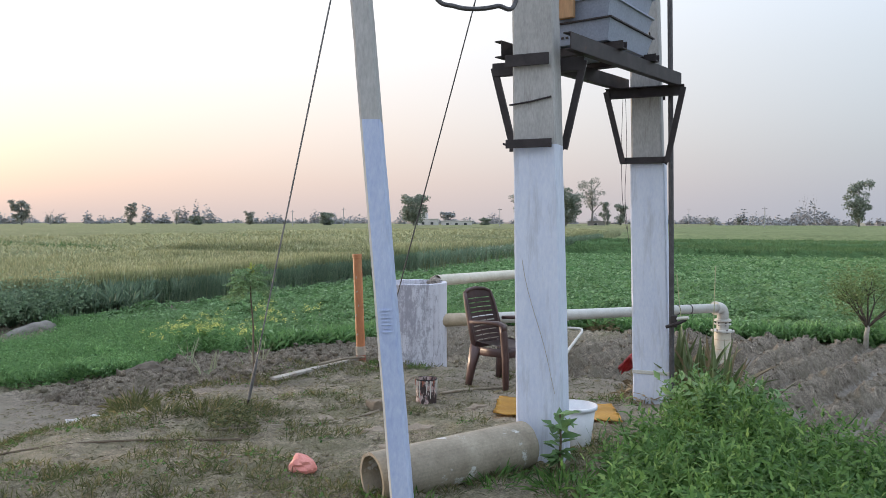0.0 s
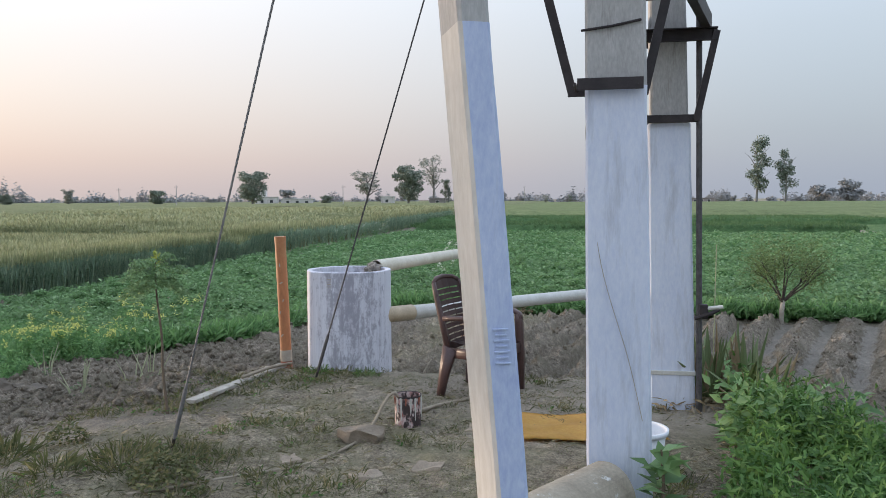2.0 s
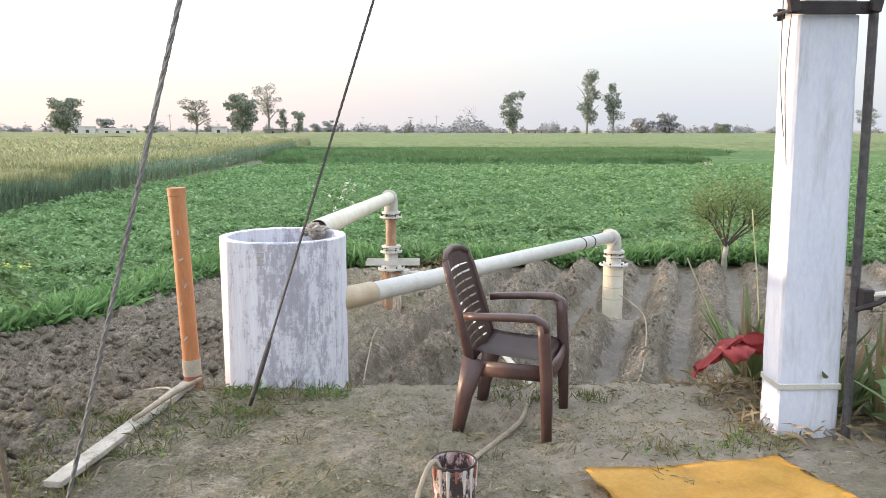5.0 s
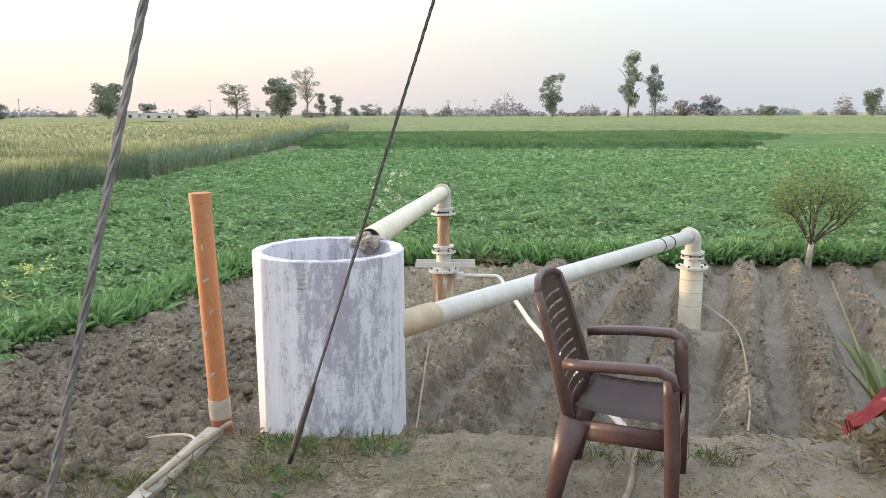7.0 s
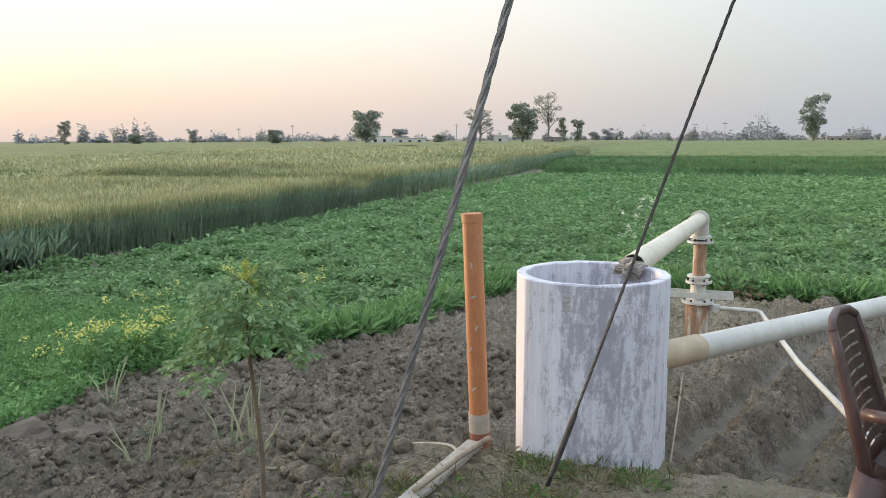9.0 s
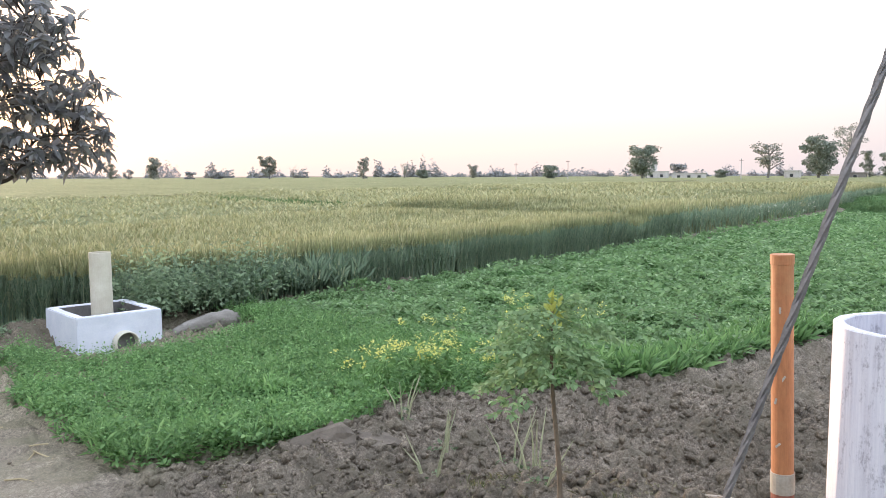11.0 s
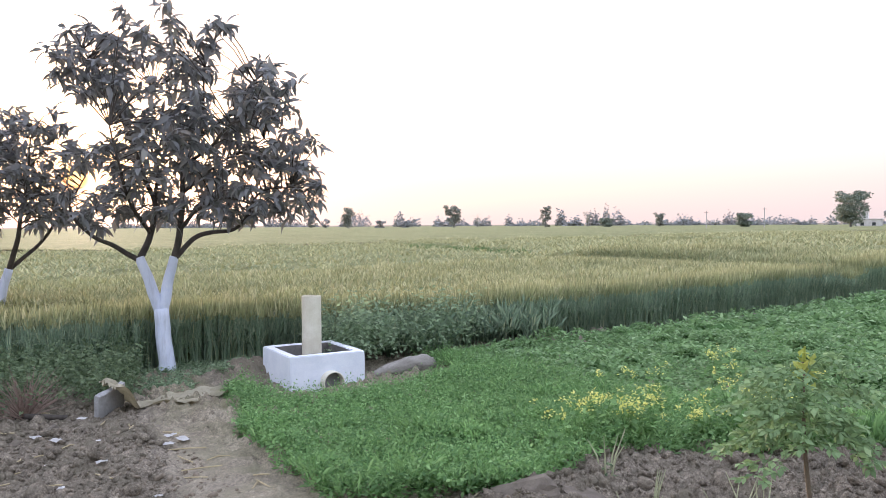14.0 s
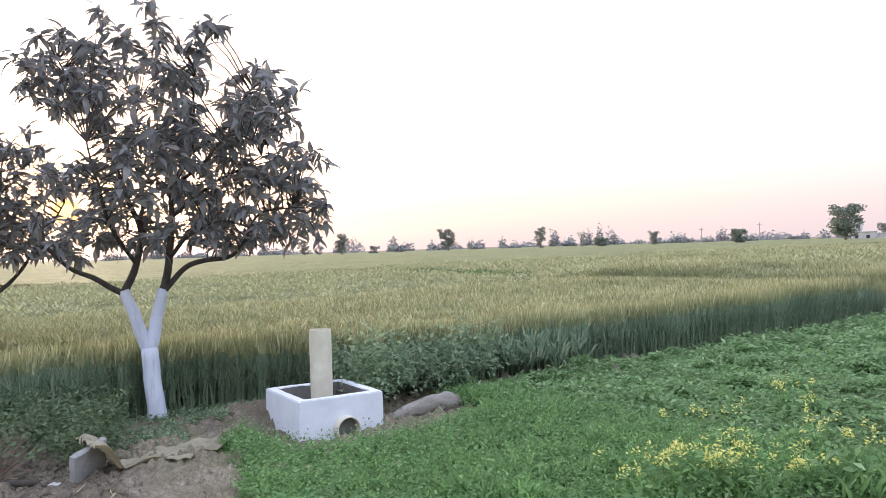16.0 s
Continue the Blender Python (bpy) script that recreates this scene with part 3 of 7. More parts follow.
def crumbs(x, y, z):
    """Fractal crumbs of earth laid on the near ground: coarse where dug, fine where trodden."""
    dug = np.clip(tilled(x, y) + smooth01(-2.0, -2.7, x) * smooth01(7.2, 8.2, y), 0, 1)
    dug = dug * (1 - 0.8 * well_yard(x, y))
    res = np.array(z, float)
    near = np.nonzero((x > -11.6) & (x < 7) & (y > 2.5) & (y < 16.5))[0]
    xn, yn = x[near], y[near]
    ridge = np.cos(2 * np.pi * (xn - 0.36 * (yn - 10) - 1.1) / 0.61)
    dry = dug[near] * (0.35 + 0.65 * np.maximum(smooth01(-0.8, 0.0, ridge), 1 - smooth01(-1.7, -1.2, xn - 0.36 * (yn - 10))))
    rough_path = smooth01(-5.4, -6.4, xn) * smooth01(7.4, 6.4, yn + 0.2 * (xn + 6))
    res[near] += (dry + 0.8 * rough_path) * ((0.065 - 0.035 * smooth01(-2.2, -1.2, xn - 0.36 * (yn - 10))) * cells(xn, yn, 0.23, 1.0) + 0.085 * cells(xn, yn, 0.105, 5.0)) + (1 - dry) * (0.35 + 0.65 * smooth01(-0.2, 0.25, waves(xn, yn, 1.3, 5.0))) * (0.030 * cells(xn, yn, 0.21, 3.0) + 0.020 * cells(xn, yn, 0.10, 7.0)) + dry * 0.048 * cells(xn, yn, 0.06, 2.0)
    near = np.nonzero((x > -11.6) & (x < 7) & (y > 2.5) & (y < 16.5))[0]
    for i in near:
        v = Vector((x[i], y[i], 0.0))
        f = noise.fractal(v * 3.1, 0.8, 2.2, 4)
        g = noise.noise(v * 17.0)
        res[i] += dug[i] * (0.062 * f + 0.045 * abs(g)) + (1 - dug[i]) * (0.016 * f + 0.010 * g)
    return res


def gz(x, y):
    return float(ground_z(x, y))


def mesh_object(name, verts, faces, mats, parent=None, face_mats=None, shade=False):
    """A mesh from arrays: faces all of one size."""
    me = bpy.data.meshes.new(name)
    verts, faces = np.asarray(verts, np.float32), np.asarray(faces, np.int32)
    k = faces.shape[1]
    me.vertices.add(len(verts))
    me.vertices.foreach_set("co", verts.ravel())
    me.loops.add(faces.size)
    me.loops.foreach_set("vertex_index", faces.ravel())
    me.polygons.add(len(faces))
    me.polygons.foreach_set("loop_start", np.arange(0, faces.size, k, dtype=np.int32))
    for m in mats:
        me.materials.append(m)
    if face_mats is not None:
        me.polygons.foreach_set("material_index", np.asarray(face_mats, np.int32))
    me.update(calc_edges=True)
    if shade:
        me.polygons.foreach_set("use_smooth", np.ones(len(faces), bool))
    ob = new(name, me)
    ob.parent = parent
    return ob


def part(name, bm, material, parent, label="", smooth=False):
    me = bpy.data.meshes.new(name)
    bmesh.ops.recalc_face_normals(bm, faces=bm.faces)
    bm.to_mesh(me)
    bm.free()
    me.materials.append(material)
    if smooth:
        me.polygons.foreach_set("use_smooth", [True] * len(me.polygons))
    ob = new(name, me)
    ob.parent = parent
    return tagged(ob, label) if label else ob


def thing(name, at, label, category, group="", rz=0, rx=0, ry=0):
    ob = new(name)
    ob.empty_display_size = 0.1
    ob.matrix_basis = pose(*at, rx, ry, rz)
    return tagged(ob, label, category, group)


def box_bm(size, at=(0, 0, 0), bevel=0.0, rot=None, cuts=0, rough=0.0, seed=0):
    bm = bmesh.new()
    bmesh.ops.create_cube(bm, size=1)
    bmesh.ops.scale(bm, vec=size, verts=bm.verts)
    if bevel:
        bmesh.ops.bevel(bm, geom=bm.edges[:], offset=bevel, segments=2, profile=0.6, affect="EDGES")
    if cuts:
        bmesh.ops.subdivide_edges(bm, edges=bm.edges[:], cuts=cuts, use_grid_fill=True)
    if rough:
        for v in bm.verts:
            v.co += noise.noise_vector(v.co * 9 + Vector((seed, seed * 2, 0))) * rough
    if rot is not None:
        bmesh.ops.rotate(bm, matrix=Euler([radians(a) for a in rot]).to_matrix(), verts=bm.verts)
    bmesh.ops.translate(bm, vec=at, verts=bm.verts)
    return bm


def merge(*bms):
    first = bms[0]
    for b in bms[1:]:
        me = bpy.data.meshes.new("tmp")
        b.to_mesh(me)
        b.free()
        first.from_mesh(me)
        bpy.data.meshes.remove(me)
    return first


def lathe(profile, n=32, at=(0, 0, 0)):
    """A turned form from (radius, z) pairs."""
    bm = bmesh.new()
    rings = []
    for r, z in profile:
        rings.append([bm.verts.new((r * math.cos(2 * math.pi * i / n) + at[0], r * math.sin(2 * math.pi * i / n) + at[1], z + at[2])) for i in range(n)])
    for a, b in zip(rings, rings[1:]):
        for i in range(n):
            bm.faces.new((a[i], a[(i + 1) % n], b[(i + 1) % n], b[i]))
    if profile[0] != profile[-1]:
        for ring, r in ((rings[0], profile[0][0]), (rings[-1], profile[-1][0])):
            if r > 1e-6:
                bm.faces.new(ring)
    else:
        bmesh.ops.remove_doubles(bm, verts=bm.verts, dist=1e-6)
    return bm


def tube(points, radii, n=10, caps=True):
    """A swept tube along points."""
    bm = bmesh.new()
    pts = [Vector(p) for p in points]
    if isinstance(radii, (int, float)):
        radii = [radii] * len(pts)
    rings, side = [], None
    for i, p in enumerate(pts):
        d = (pts[min(i + 1, len(pts) - 1)] - pts[max(i - 1, 0)]).normalized()
        side = d.orthogonal() if side is None else (side - d * side.dot(d))
        side.normalize()
        up = d.cross(side)
        rings.append([bm.verts.new(p + (side * math.cos(2 * math.pi * k / n) + up * math.sin(2 * math.pi * k / n)) * radii[i]) for k in range(n)])
    for a, b in zip(rings, rings[1:]):
        for k in range(n):
            bm.faces.new((a[k], a[(k + 1) % n], b[(k + 1) % n], b[k]))
    if caps:
        bm.faces.new(rings[0])
        bm.faces.new(rings[-1])
    return bm


def curve_points(pts, steps=8):
    """A smooth path through the points."""
    p = [Vector(q) for q in pts]
    p = [p[0] * 2 - p[1]] + p + [p[-1] * 2 - p[-2]]
    res = []
    for i in range(1, len(p) - 2):
        for k in range(steps):
            t = k / steps
            a, b, c, d = p[i - 1], p[i], p[i + 1], p[i + 2]
            res.append(0.5 * (2 * b + (c - a) * t + (2 * a - 5 * b + 4 * c - d) * t * t + (3 * b - a - 3 * c + d) * t ** 3))
    return res + [p[-2]]


def hollow(r, wall, z0, z1, n=40, chips=0.0):
    """An open pipe standing on end, closed at nothing."""
    bm = lathe([(r, z0), (r, z1 - 0.006), (r - 0.006, z1), (r - wall + 0.006, z1), (r - wall, z1 - 0.006), (r - wall, z0), (r, z0)], n)
    if chips:
        for v in bm.verts:
            v.co += noise.noise_vector(v.co * 14) * chips
    return bm


def rot_to(bm, a, b):
    """Lay a form built along z from a to b."""
    a, b = Vector(a), Vector(b)
    q = Vector((0, 0, 1)).rotation_difference((b - a).normalized())
    bmesh.ops.rotate(bm, matrix=q.to_matrix(), verts=bm.verts)
    bmesh.ops.translate(bm, vec=a, verts=bm.verts)
    return bm


def rots(yaw, pitch, roll):
    """Rotation matrices from arrays of angles (Rz Ry Rx)."""
    cy, sy, cp, sp, cr, sr = np.cos(yaw), np.sin(yaw), np.cos(pitch), np.sin(pitch), np.cos(roll), np.sin(roll)
    m = np.empty((len(yaw), 3, 3))
    m[:, 0] = np.stack([cy * cp, cy * sp * sr - sy * cr, cy * sp * cr + sy * sr], 1)
    m[:, 1] = np.stack([sy * cp, sy * sp * sr + cy * cr, sy * sp * cr - cy * sr], 1)
    m[:, 2] = np.stack([-sp, cp * sr, cp * cr], 1)
    return m


def scatter(name, template, at, turn, size, mats, parent=None, face_mats=None):
    """Many copies of a small template joined into one mesh."""
    tv, tf = np.asarray(template[0], float), np.asarray(template[1], int)
    size = np.asarray(size, float)
    if size.ndim == 1:
        size = size[:, None]
    v = np.einsum("mij,mnj->mni", turn, tv[None] * size[:, None, :]) + np.asarray(at)[:, None, :]
    f = tf[None] + (np.arange(len(v)) * len(tv))[:, None, None]
    fm = None if face_mats is None else np.tile(face_mats, len(v))
    return mesh_object(name, v.reshape(-1, 3), f.reshape(-1, tf.shape[1]), mats, parent, fm)


# leaf templates, growing along +x
LEAF = ([(0, 0, 0), (0.45, 0.28, 0.10), (1, 0, -0.05), (0.45, -0.28, 0.10)], [(0, 2, 1), (0, 3, 2)])
NARROW = ([(0, -0.03, 0), (0, 0.03, 0), (0.5, 0.045, 0.12), (0.5, -0.045, 0.12), (1, 0.0, -0.02), (1, -0.012, -0.02)], [(0, 1, 2, 3), (3, 2, 4, 5)])

NARROW_TRI = ([(0, -0.05, 0), (0, 0.05, 0), (0.55, 0.04, 0.12), (1, 0, 0)], [(0, 1, 2), (0, 2, 3)])


def leaf_cloud(name, plants, leaves, leaf_size, spread, height, mat, parent=None, droop=0.5, template=LEAF, upright=0.2, tilt=0.45):
    """Low plants: each a tuft of leaves on a small dome over its root."""
    n = len(plants)
    P = np.repeat(np.asarray(plants, float), leaves, axis=0)
    k = len(P)
    ang, rad = rng.uniform(0, 2 * np.pi, k), np.sqrt(rng.uniform(0, 1, k))
    s = np.repeat(rng.uniform(0.7, 1.25, n), leaves)
    off = np.stack([np.cos(ang) * rad * spread * s, np.sin(ang) * rad * spread * s, height * s * (1 - 0.65 * rad ** 2) * rng.uniform(0.55, 1.05, k)], 1)
    turn = rots(ang + rng.normal(0, 0.7, k), rng.normal(droop * 0.4 - upright, tilt, k), rng.normal(0, tilt * 1.1, k))
    return scatter(name, template, P + off, turn, leaf_size * rng.uniform(0.6, 1.3, k), [mat], parent)


def sprigs(name, x, y, leaves, height, leaf, mat, label, category, template=LEAF, lean=0.22):
    """Upright leafy stems: small leaves set all along a leaning stem, smaller towards the tip."""
    n = len(x)
    h = height * rng.uniform(0.55, 1.15, n)
    base = np.stack([x, y, ground_z(x, y)], 1)
    tilt = np.stack([rng.normal(0, lean, n), rng.normal(0, lean, n)], 1)
    B, H, T = np.repeat(base, leaves, 0), np.repeat(h, leaves), np.repeat(tilt, leaves, 0)
    k = len(B)
    u = np.tile(np.linspace(0.12, 1.0, leaves), n)
    yaw = np.tile(np.arange(leaves) * 2.4, n) + np.repeat(rng.uniform(0, 6.28, n), leaves)
    P = B + np.stack([T[:, 0] * H * u * u, T[:, 1] * H * u * u, H * u], 1)
    turn = rots(yaw, rng.normal(-0.15, 0.4, k) - 0.6 * (u > 0.9), rng.normal(0, 0.5, k))
    return tagged(scatter(name, template, P, turn, leaf * (1.25 - 0.7 * u) * rng.uniform(0.7, 1.3, k), [mat]), label, category, kind="stuff")


SPRAY = ([(0, 0, 0), (0.38, 0.16, 0.05), (0.52, 0.05, 0.06), (0.78, 0.13, 0.02), (1, 0, -0.06), (0.78, -0.13, 0.02), (0.52, -0.05, 0.06), (0.38, -0.16, 0.05)], [(0, 2, 1), (0, 6, 2), (0, 7, 6), (2, 4, 3), (2, 6, 4), (6, 5, 4)])


def rand_in(xmin, xmax, ymin, ymax, n, keep=None):
    x, y = rng.uniform(xmin, xmax, n), rng.uniform(ymin, ymax, n)
    if keep is not None:
        ok = keep(x, y)
        x, y = x[ok], y[ok]
    return x, y


# ---- ground, one sheet to the horizon ----
def axis(fine0, fine1, near0, near1, far0, far1):
    mid = np.concatenate([np.arange(fine0, near0, 0.042), np.arange(near0, near1, 0.025), np.arange(near1, fine1, 0.042)])
    up = fine1 + np.cumsum(np.geomspace(0.042, 260, 46))
    down = fine0 - np.cumsum(np.geomspace(0.042, 260, 46))
    return np.unique(np.round(np.concatenate([down[down > far0], mid, up[up < far1], [far0, far1]]), 4))


gx, gy = axis(-11.5, 6.6, -4.4, 4.2, -3000, 3000), axis(2.8, 16.2, 5.6, 12.6, -1500, 3500)
GX, GY = np.meshgrid(gx, gy)
gv = np.stack([GX.ravel(), GY.ravel(), crumbs(GX.ravel(), GY.ravel(), ground_z(GX.ravel(), GY.ravel()))], 1)
nx, ny = len(gx), len(gy)
ii = (np.arange(ny - 1)[:, None] * nx + np.arange(nx - 1)[None]).ravel()
ground = mesh_object("ground", gv, np.stack([ii, ii + 1, ii + nx + 1, ii + nx], 1), [M["soil"]], shade=True)
tagged(ground, "dry brown clay ground with a trodden platform and furrows", "ground", kind="structure")

GZ = gv[:, 2].reshape(ny, nx)


def soil_top(x, y):
    """Height of the crumbled ground sheet itself."""
    x, y = np.asarray(x, float), np.asarray(y, float)
    i, j = np.clip(np.searchsorted(gx, x) - 1, 0, nx - 2), np.clip(np.searchsorted(gy, y) - 1, 0, ny - 2)
    u, v = (x - gx[i]) / (gx[i + 1] - gx[i]), (y - gy[j]) / (gy[j + 1] - gy[j])
    return (GZ[j, i] * (1 - u) + GZ[j, i + 1] * u) * (1 - v) + (GZ[j + 1, i] * (1 - u) + GZ[j + 1, i + 1] * u) * v


# ---- crop fields ----
CLOVER_X0 = -10.25


def clover_edge(x, y):
    """Positive inside the low green crop."""
    # stepped edge round the dug strip and the path
    edge_x = np.interp(y, [7.7, 8.0, 9.0, 10.4, 11.8, 12.6, 14.5, 15.6], [-6.0, -5.55, -5.25, -5.2, -4.45, -3.85, -3.5, -3.2])
    low_y = np.interp(x, [-10.3, -10.1, -8.05, -6.1, -5.5], [9.2, 8.75, 8.1, 7.8, 8.0])
    a = (x > CLOVER_X0) & (x < edge_x + 0.12 * waves(x, y, 3.0)) & (y > low_y + 0.1 * waves(x, y, 3.3)) & (y < 15.7)
    a &= ~((x < -8.85) & (y > 9.0) & (y < 11.6) & (x + 0.3 * (y - 9.4) < -8.4 - 0.25 * (y < 10.3)))
    b = (x > CLOVER_X0) & (y >= 15.6 + 0.1 * waves(x, y, 2.0)) & (y < 47.5) & (x < 60)
    return a | b


def crop_height(x, y):
    low = 1 - 0.55 * smooth01(-7.4, -8.6, x) * smooth01(11.5, 10.0, y)
    shp = np.shape(x)
    mound = cells(np.ravel(x) + 0.1 * waves(np.ravel(x), np.ravel(y), 5.0), np.ravel(y), 0.62, 9.0).reshape(shp)
    return (0.12 + 0.07 * waves(x, y, 2.6, 1.0) + 0.04 * waves(x, y, 6.5, 2.0) + 0.20 * mound) * low


def canopy(name, x0, x1, y0, y1, step, top, keep, mat, label, drop=0.0):
    """A bumpy sheet of foliage with its sides brought down to the soil."""
    xs, ys = np.arange(x0, x1, step), np.arange(y0, y1, step)
    X, Y = np.meshgrid(xs, ys)
    inside = keep(X, Y)
    Z = np.where(inside, ground_z(X, Y) + top(X, Y) - drop, ground_z(X, Y) - 0.06)
    Z = Z + np.where(inside, 0.03 * rng.normal(0, 1, X.shape) * min(1, step * 6), 0)
    n = len(xs)
    idx = (np.arange(len(ys) - 1)[:, None] * n + np.arange(n - 1)[None])
    use = inside[:-1, :-1] | inside[1:, :-1] | inside[:-1, 1:] | inside[1:, 1:]
    q = idx[use]
    ob = mesh_object(name, np.stack([X.ravel(), Y.ravel(), Z.ravel()], 1), np.stack([q, q + 1, q + n + 1, q + n], 1), [mat], shade=True)
    return tagged(ob, label, "crop", kind="stuff")


def clover_inside(x, y):
    ok = clover_edge(x, y)
    for a, b in ((0.26, 0), (-0.26, 0), (0, 0.26), (0, -0.26)):
        ok = ok & clover_edge(x + a, y + b)
    return ok


canopy("low_green_crop", CLOVER_X0, 60, 7.6, 47.6, 0.22, crop_height, clover_inside, M["greencanopy"], "bright green low leafy crop covering the flat field", drop=0.10)


def crop_leaves(name, x0, x1, y0, y1, n, leaves, size, spread, mat, label):
    x, y = rand_in(x0, x1, y0, y1, n, clover_edge)
    z = ground_z(x, y) + crop_height(x, y) - np.minimum(0.13, crop_height(x, y))
    ob = leaf_cloud(name, np.stack([x, y, z], 1), leaves, size, spread, 0.16, mat, droop=0.6, upright=0.15, tilt=0.42)
    return tagged(ob, label, "crop", kind="stuff")


crop_leaves("clover_foliage", -10.3, -3.0, 7.6, 12.0, 7000, 10, 0.050, 0.08, M["clover"], "fresh green clover-like leaves along the path edge")
x, y = rand_in(-10.3, -3.0, 7.6, 12.2, 11500, clover_edge)
sprigs("clover_sprigs", x, y, 9, 0.27, 0.052, M["clover"], "upright sprigs of fresh green clover", "crop", lean=0.3)
crop_leaves("crop_foliage", -10.3, -3.0, 12.0, 17.0, 5600, 14, 0.078, 0.10, M["potato"], "dense bright green leaves of the low crop")
crop_leaves("crop_foliage", -3.6, 9.0, 15.5, 20.0, 7400, 13, 0.080, 0.10, M["potato"], "dense bright green leaves of the low crop")
crop_leaves("crop_foliage", -10.3, 16.0, 17.0, 27.0, 10000, 10, 0.12, 0.15, M["potato"], "dense bright green leaves of the low crop")
crop_leaves("crop_foliage", -10.3, 30.0, 27.0, 47.0, 9000, 6, 0.17, 0.28, M["potato"], "dense bright green leaves of the low crop")


# wheat
def wheat_in(x, y):
    edge = np.interp(y, [-40, 6, 9, 12, 20, 40, 90, 200], [-12.6, -12.4, -12.0, -10.75, -10.5, -10.9, -13.5, -20]) + 0.08 * waves(x, y, 2.4)
    return x < edge


def bunds(x, y):
    """1 along the low ridges between the wheat plots, where the crop stands shorter."""
    s = np.zeros(np.shape(x))
    for xs, ys in (([-60, -50, -35, -25, -20.5, -16.5, -13], [37.5, 34.8, 31.0, 28.2, 25.4, 26.2, 26.6]), ([-60, -40, -33, -12], [66.0, 56.5, 52.0, 47.0]), ([-60, -40, -12], [82.0, 76.0, 66.0])):
        d = np.abs(y - np.interp(x, xs, ys) - 0.6 * waves(x, y, 0.3))
        s = np.maximum(s, (1 - smooth01(0.25, 0.75 + 0.01 * ys[0], d)) * smooth01(-0.45, 0.1, waves(x, y, 0.16, 3.0)))
    return s


def plots(x, y):
    """Taller standing wheat behind each ridge, most where the ridge is broad."""
    one = np.interp(x, [-60, -50, -35, -25, -20.5, -16.5, -13], [37.5, 34.8, 31.0, 28.2, 25.4, 26.2, 26.6]) + 0.3 * waves(x, y, 0.5)
    two = np.interp(x, [-60, -40, -33, -12], [66.0, 56.5, 52.0, 47.0]) + 0.5 * waves(x, y, 0.3)
    high = 0.09 + 0.13 * smooth01(-23.0, -21.0, x) * smooth01(-14.5, -16.5, x) + 0.04 * waves(x, y, 0.25, 2.0)
    return high * smooth01(0.0, 0.7, y - one) + (0.12 + 0.05 * waves(x, y, 0.15)) * smooth01(0.0, 1.2, y - two)


def wheat_top(x, y):
    return plots(x, y) - 0.05 * smooth01(24, 20, y) * smooth01(-12.5, -14.0, x) + 0.86 + 0.05 * waves(x, y, 0.55) + 0.03 * waves(x, y, 2.1, 1.0) - 0.48 * bunds(x, y)


canopy("wheat_field", -46, -10.0, -12, 100, 0.33, wheat_top, lambda x, y: wheat_in(x + 0.55, y), M["wheatcanopy"], "ripening yellow-green wheat standing in a wide field", drop=0.12)
canopy("wheat_field", -420, -45.7, -120, 420, 4.0, lambda x, y: wheat_top(x, y), lambda x, y: x < -46, M["wheatcanopy"], "ripening yellow-green wheat reaching towards far trees", drop=0.08)
canopy("wheat_field", -46, -9, 99.5, 420, 3.0, lambda x, y: wheat_top(x, y), lambda x, y: wheat_in(x, y), M["wheatcanopy"], "ripening yellow-green wheat reaching towards far trees", drop=0.08)
canopy("wheat_field", -14, 330, 74, 300, 4.0, lambda x, y: wheat_top(x, y) - 0.1, lambda x, y: ~wheat_in(x, y) & (y > 76), M["fargreen"], "pale yellow-green wheat field beyond the green crop", drop=0.1)
canopy("young_wheat", -10, 16.0, 48, 56, 0.5, lambda x, y: 0.44 + 0.05 * waves(x, y, 1.1), lambda x, y: (y > 48.5 + 0.2 * waves(x, y, 0.7)) & (y < 55) & (x < 15.6) & (x > -9.7), M["darkcanopy"], "dark green young wheat strip")
canopy("young_wheat", -12, 24.0, 60, 74, 0.6, lambda x, y: 0.50 + 0.05 * waves(x, y, 1.1), lambda x, y: (y > 61) & (y < 73) & (x < 22) & (x > -11.5), M["darkcanopy"], "dark green young wheat strip")
canopy("rough_grass", 16, 120, 46, 76, 1.0, lambda x, y: 0.16 + 0.1 * waves(x, y, 0.8), lambda x, y: (x > 17) & (y > 48), M["roughcanopy"], "rough pale grass and stubble by the far strip")

# upright blades over the young wheat strips
for x0, x1, y0, y1, top in ((-9.9, 15.8, 48.3, 55.2, 0.34), (-11.6, 22.2, 60.8, 73.2, 0.40)):
    x, y = rand_in(x0, x1, y0, y1, 3600)
    yw = leaf_cloud("young_wheat_blades", np.stack([x, y, ground_z(x, y) + top - 0.15], 1), 10, 0.24, 0.28, 0.20, M["youngwheat"], upright=1.15, template=NARROW_TRI)
    tagged(yw, "upright dark green blades of young wheat", "crop", kind="stuff")

# one tiller: stalk, leaves and a bearded ear
tv, tf, tm = [], [], []


def strip(points, width, mat, bend=(1, 0)):
    base = len(tv)
    for i, (x, z) in enumerate(points):
        w = width * (1 - 0.85 * i / (len(points) - 1))
        for s in (-1, 1):
            tv.append((x * bend[0] - s * w * bend[1], x * bend[1] + s * w * bend[0], z))
    for i in range(len(points) - 1):
        a = base + 2 * i
        tf.append((a, a + 1, a + 3, a + 2))
        tm.append(mat)


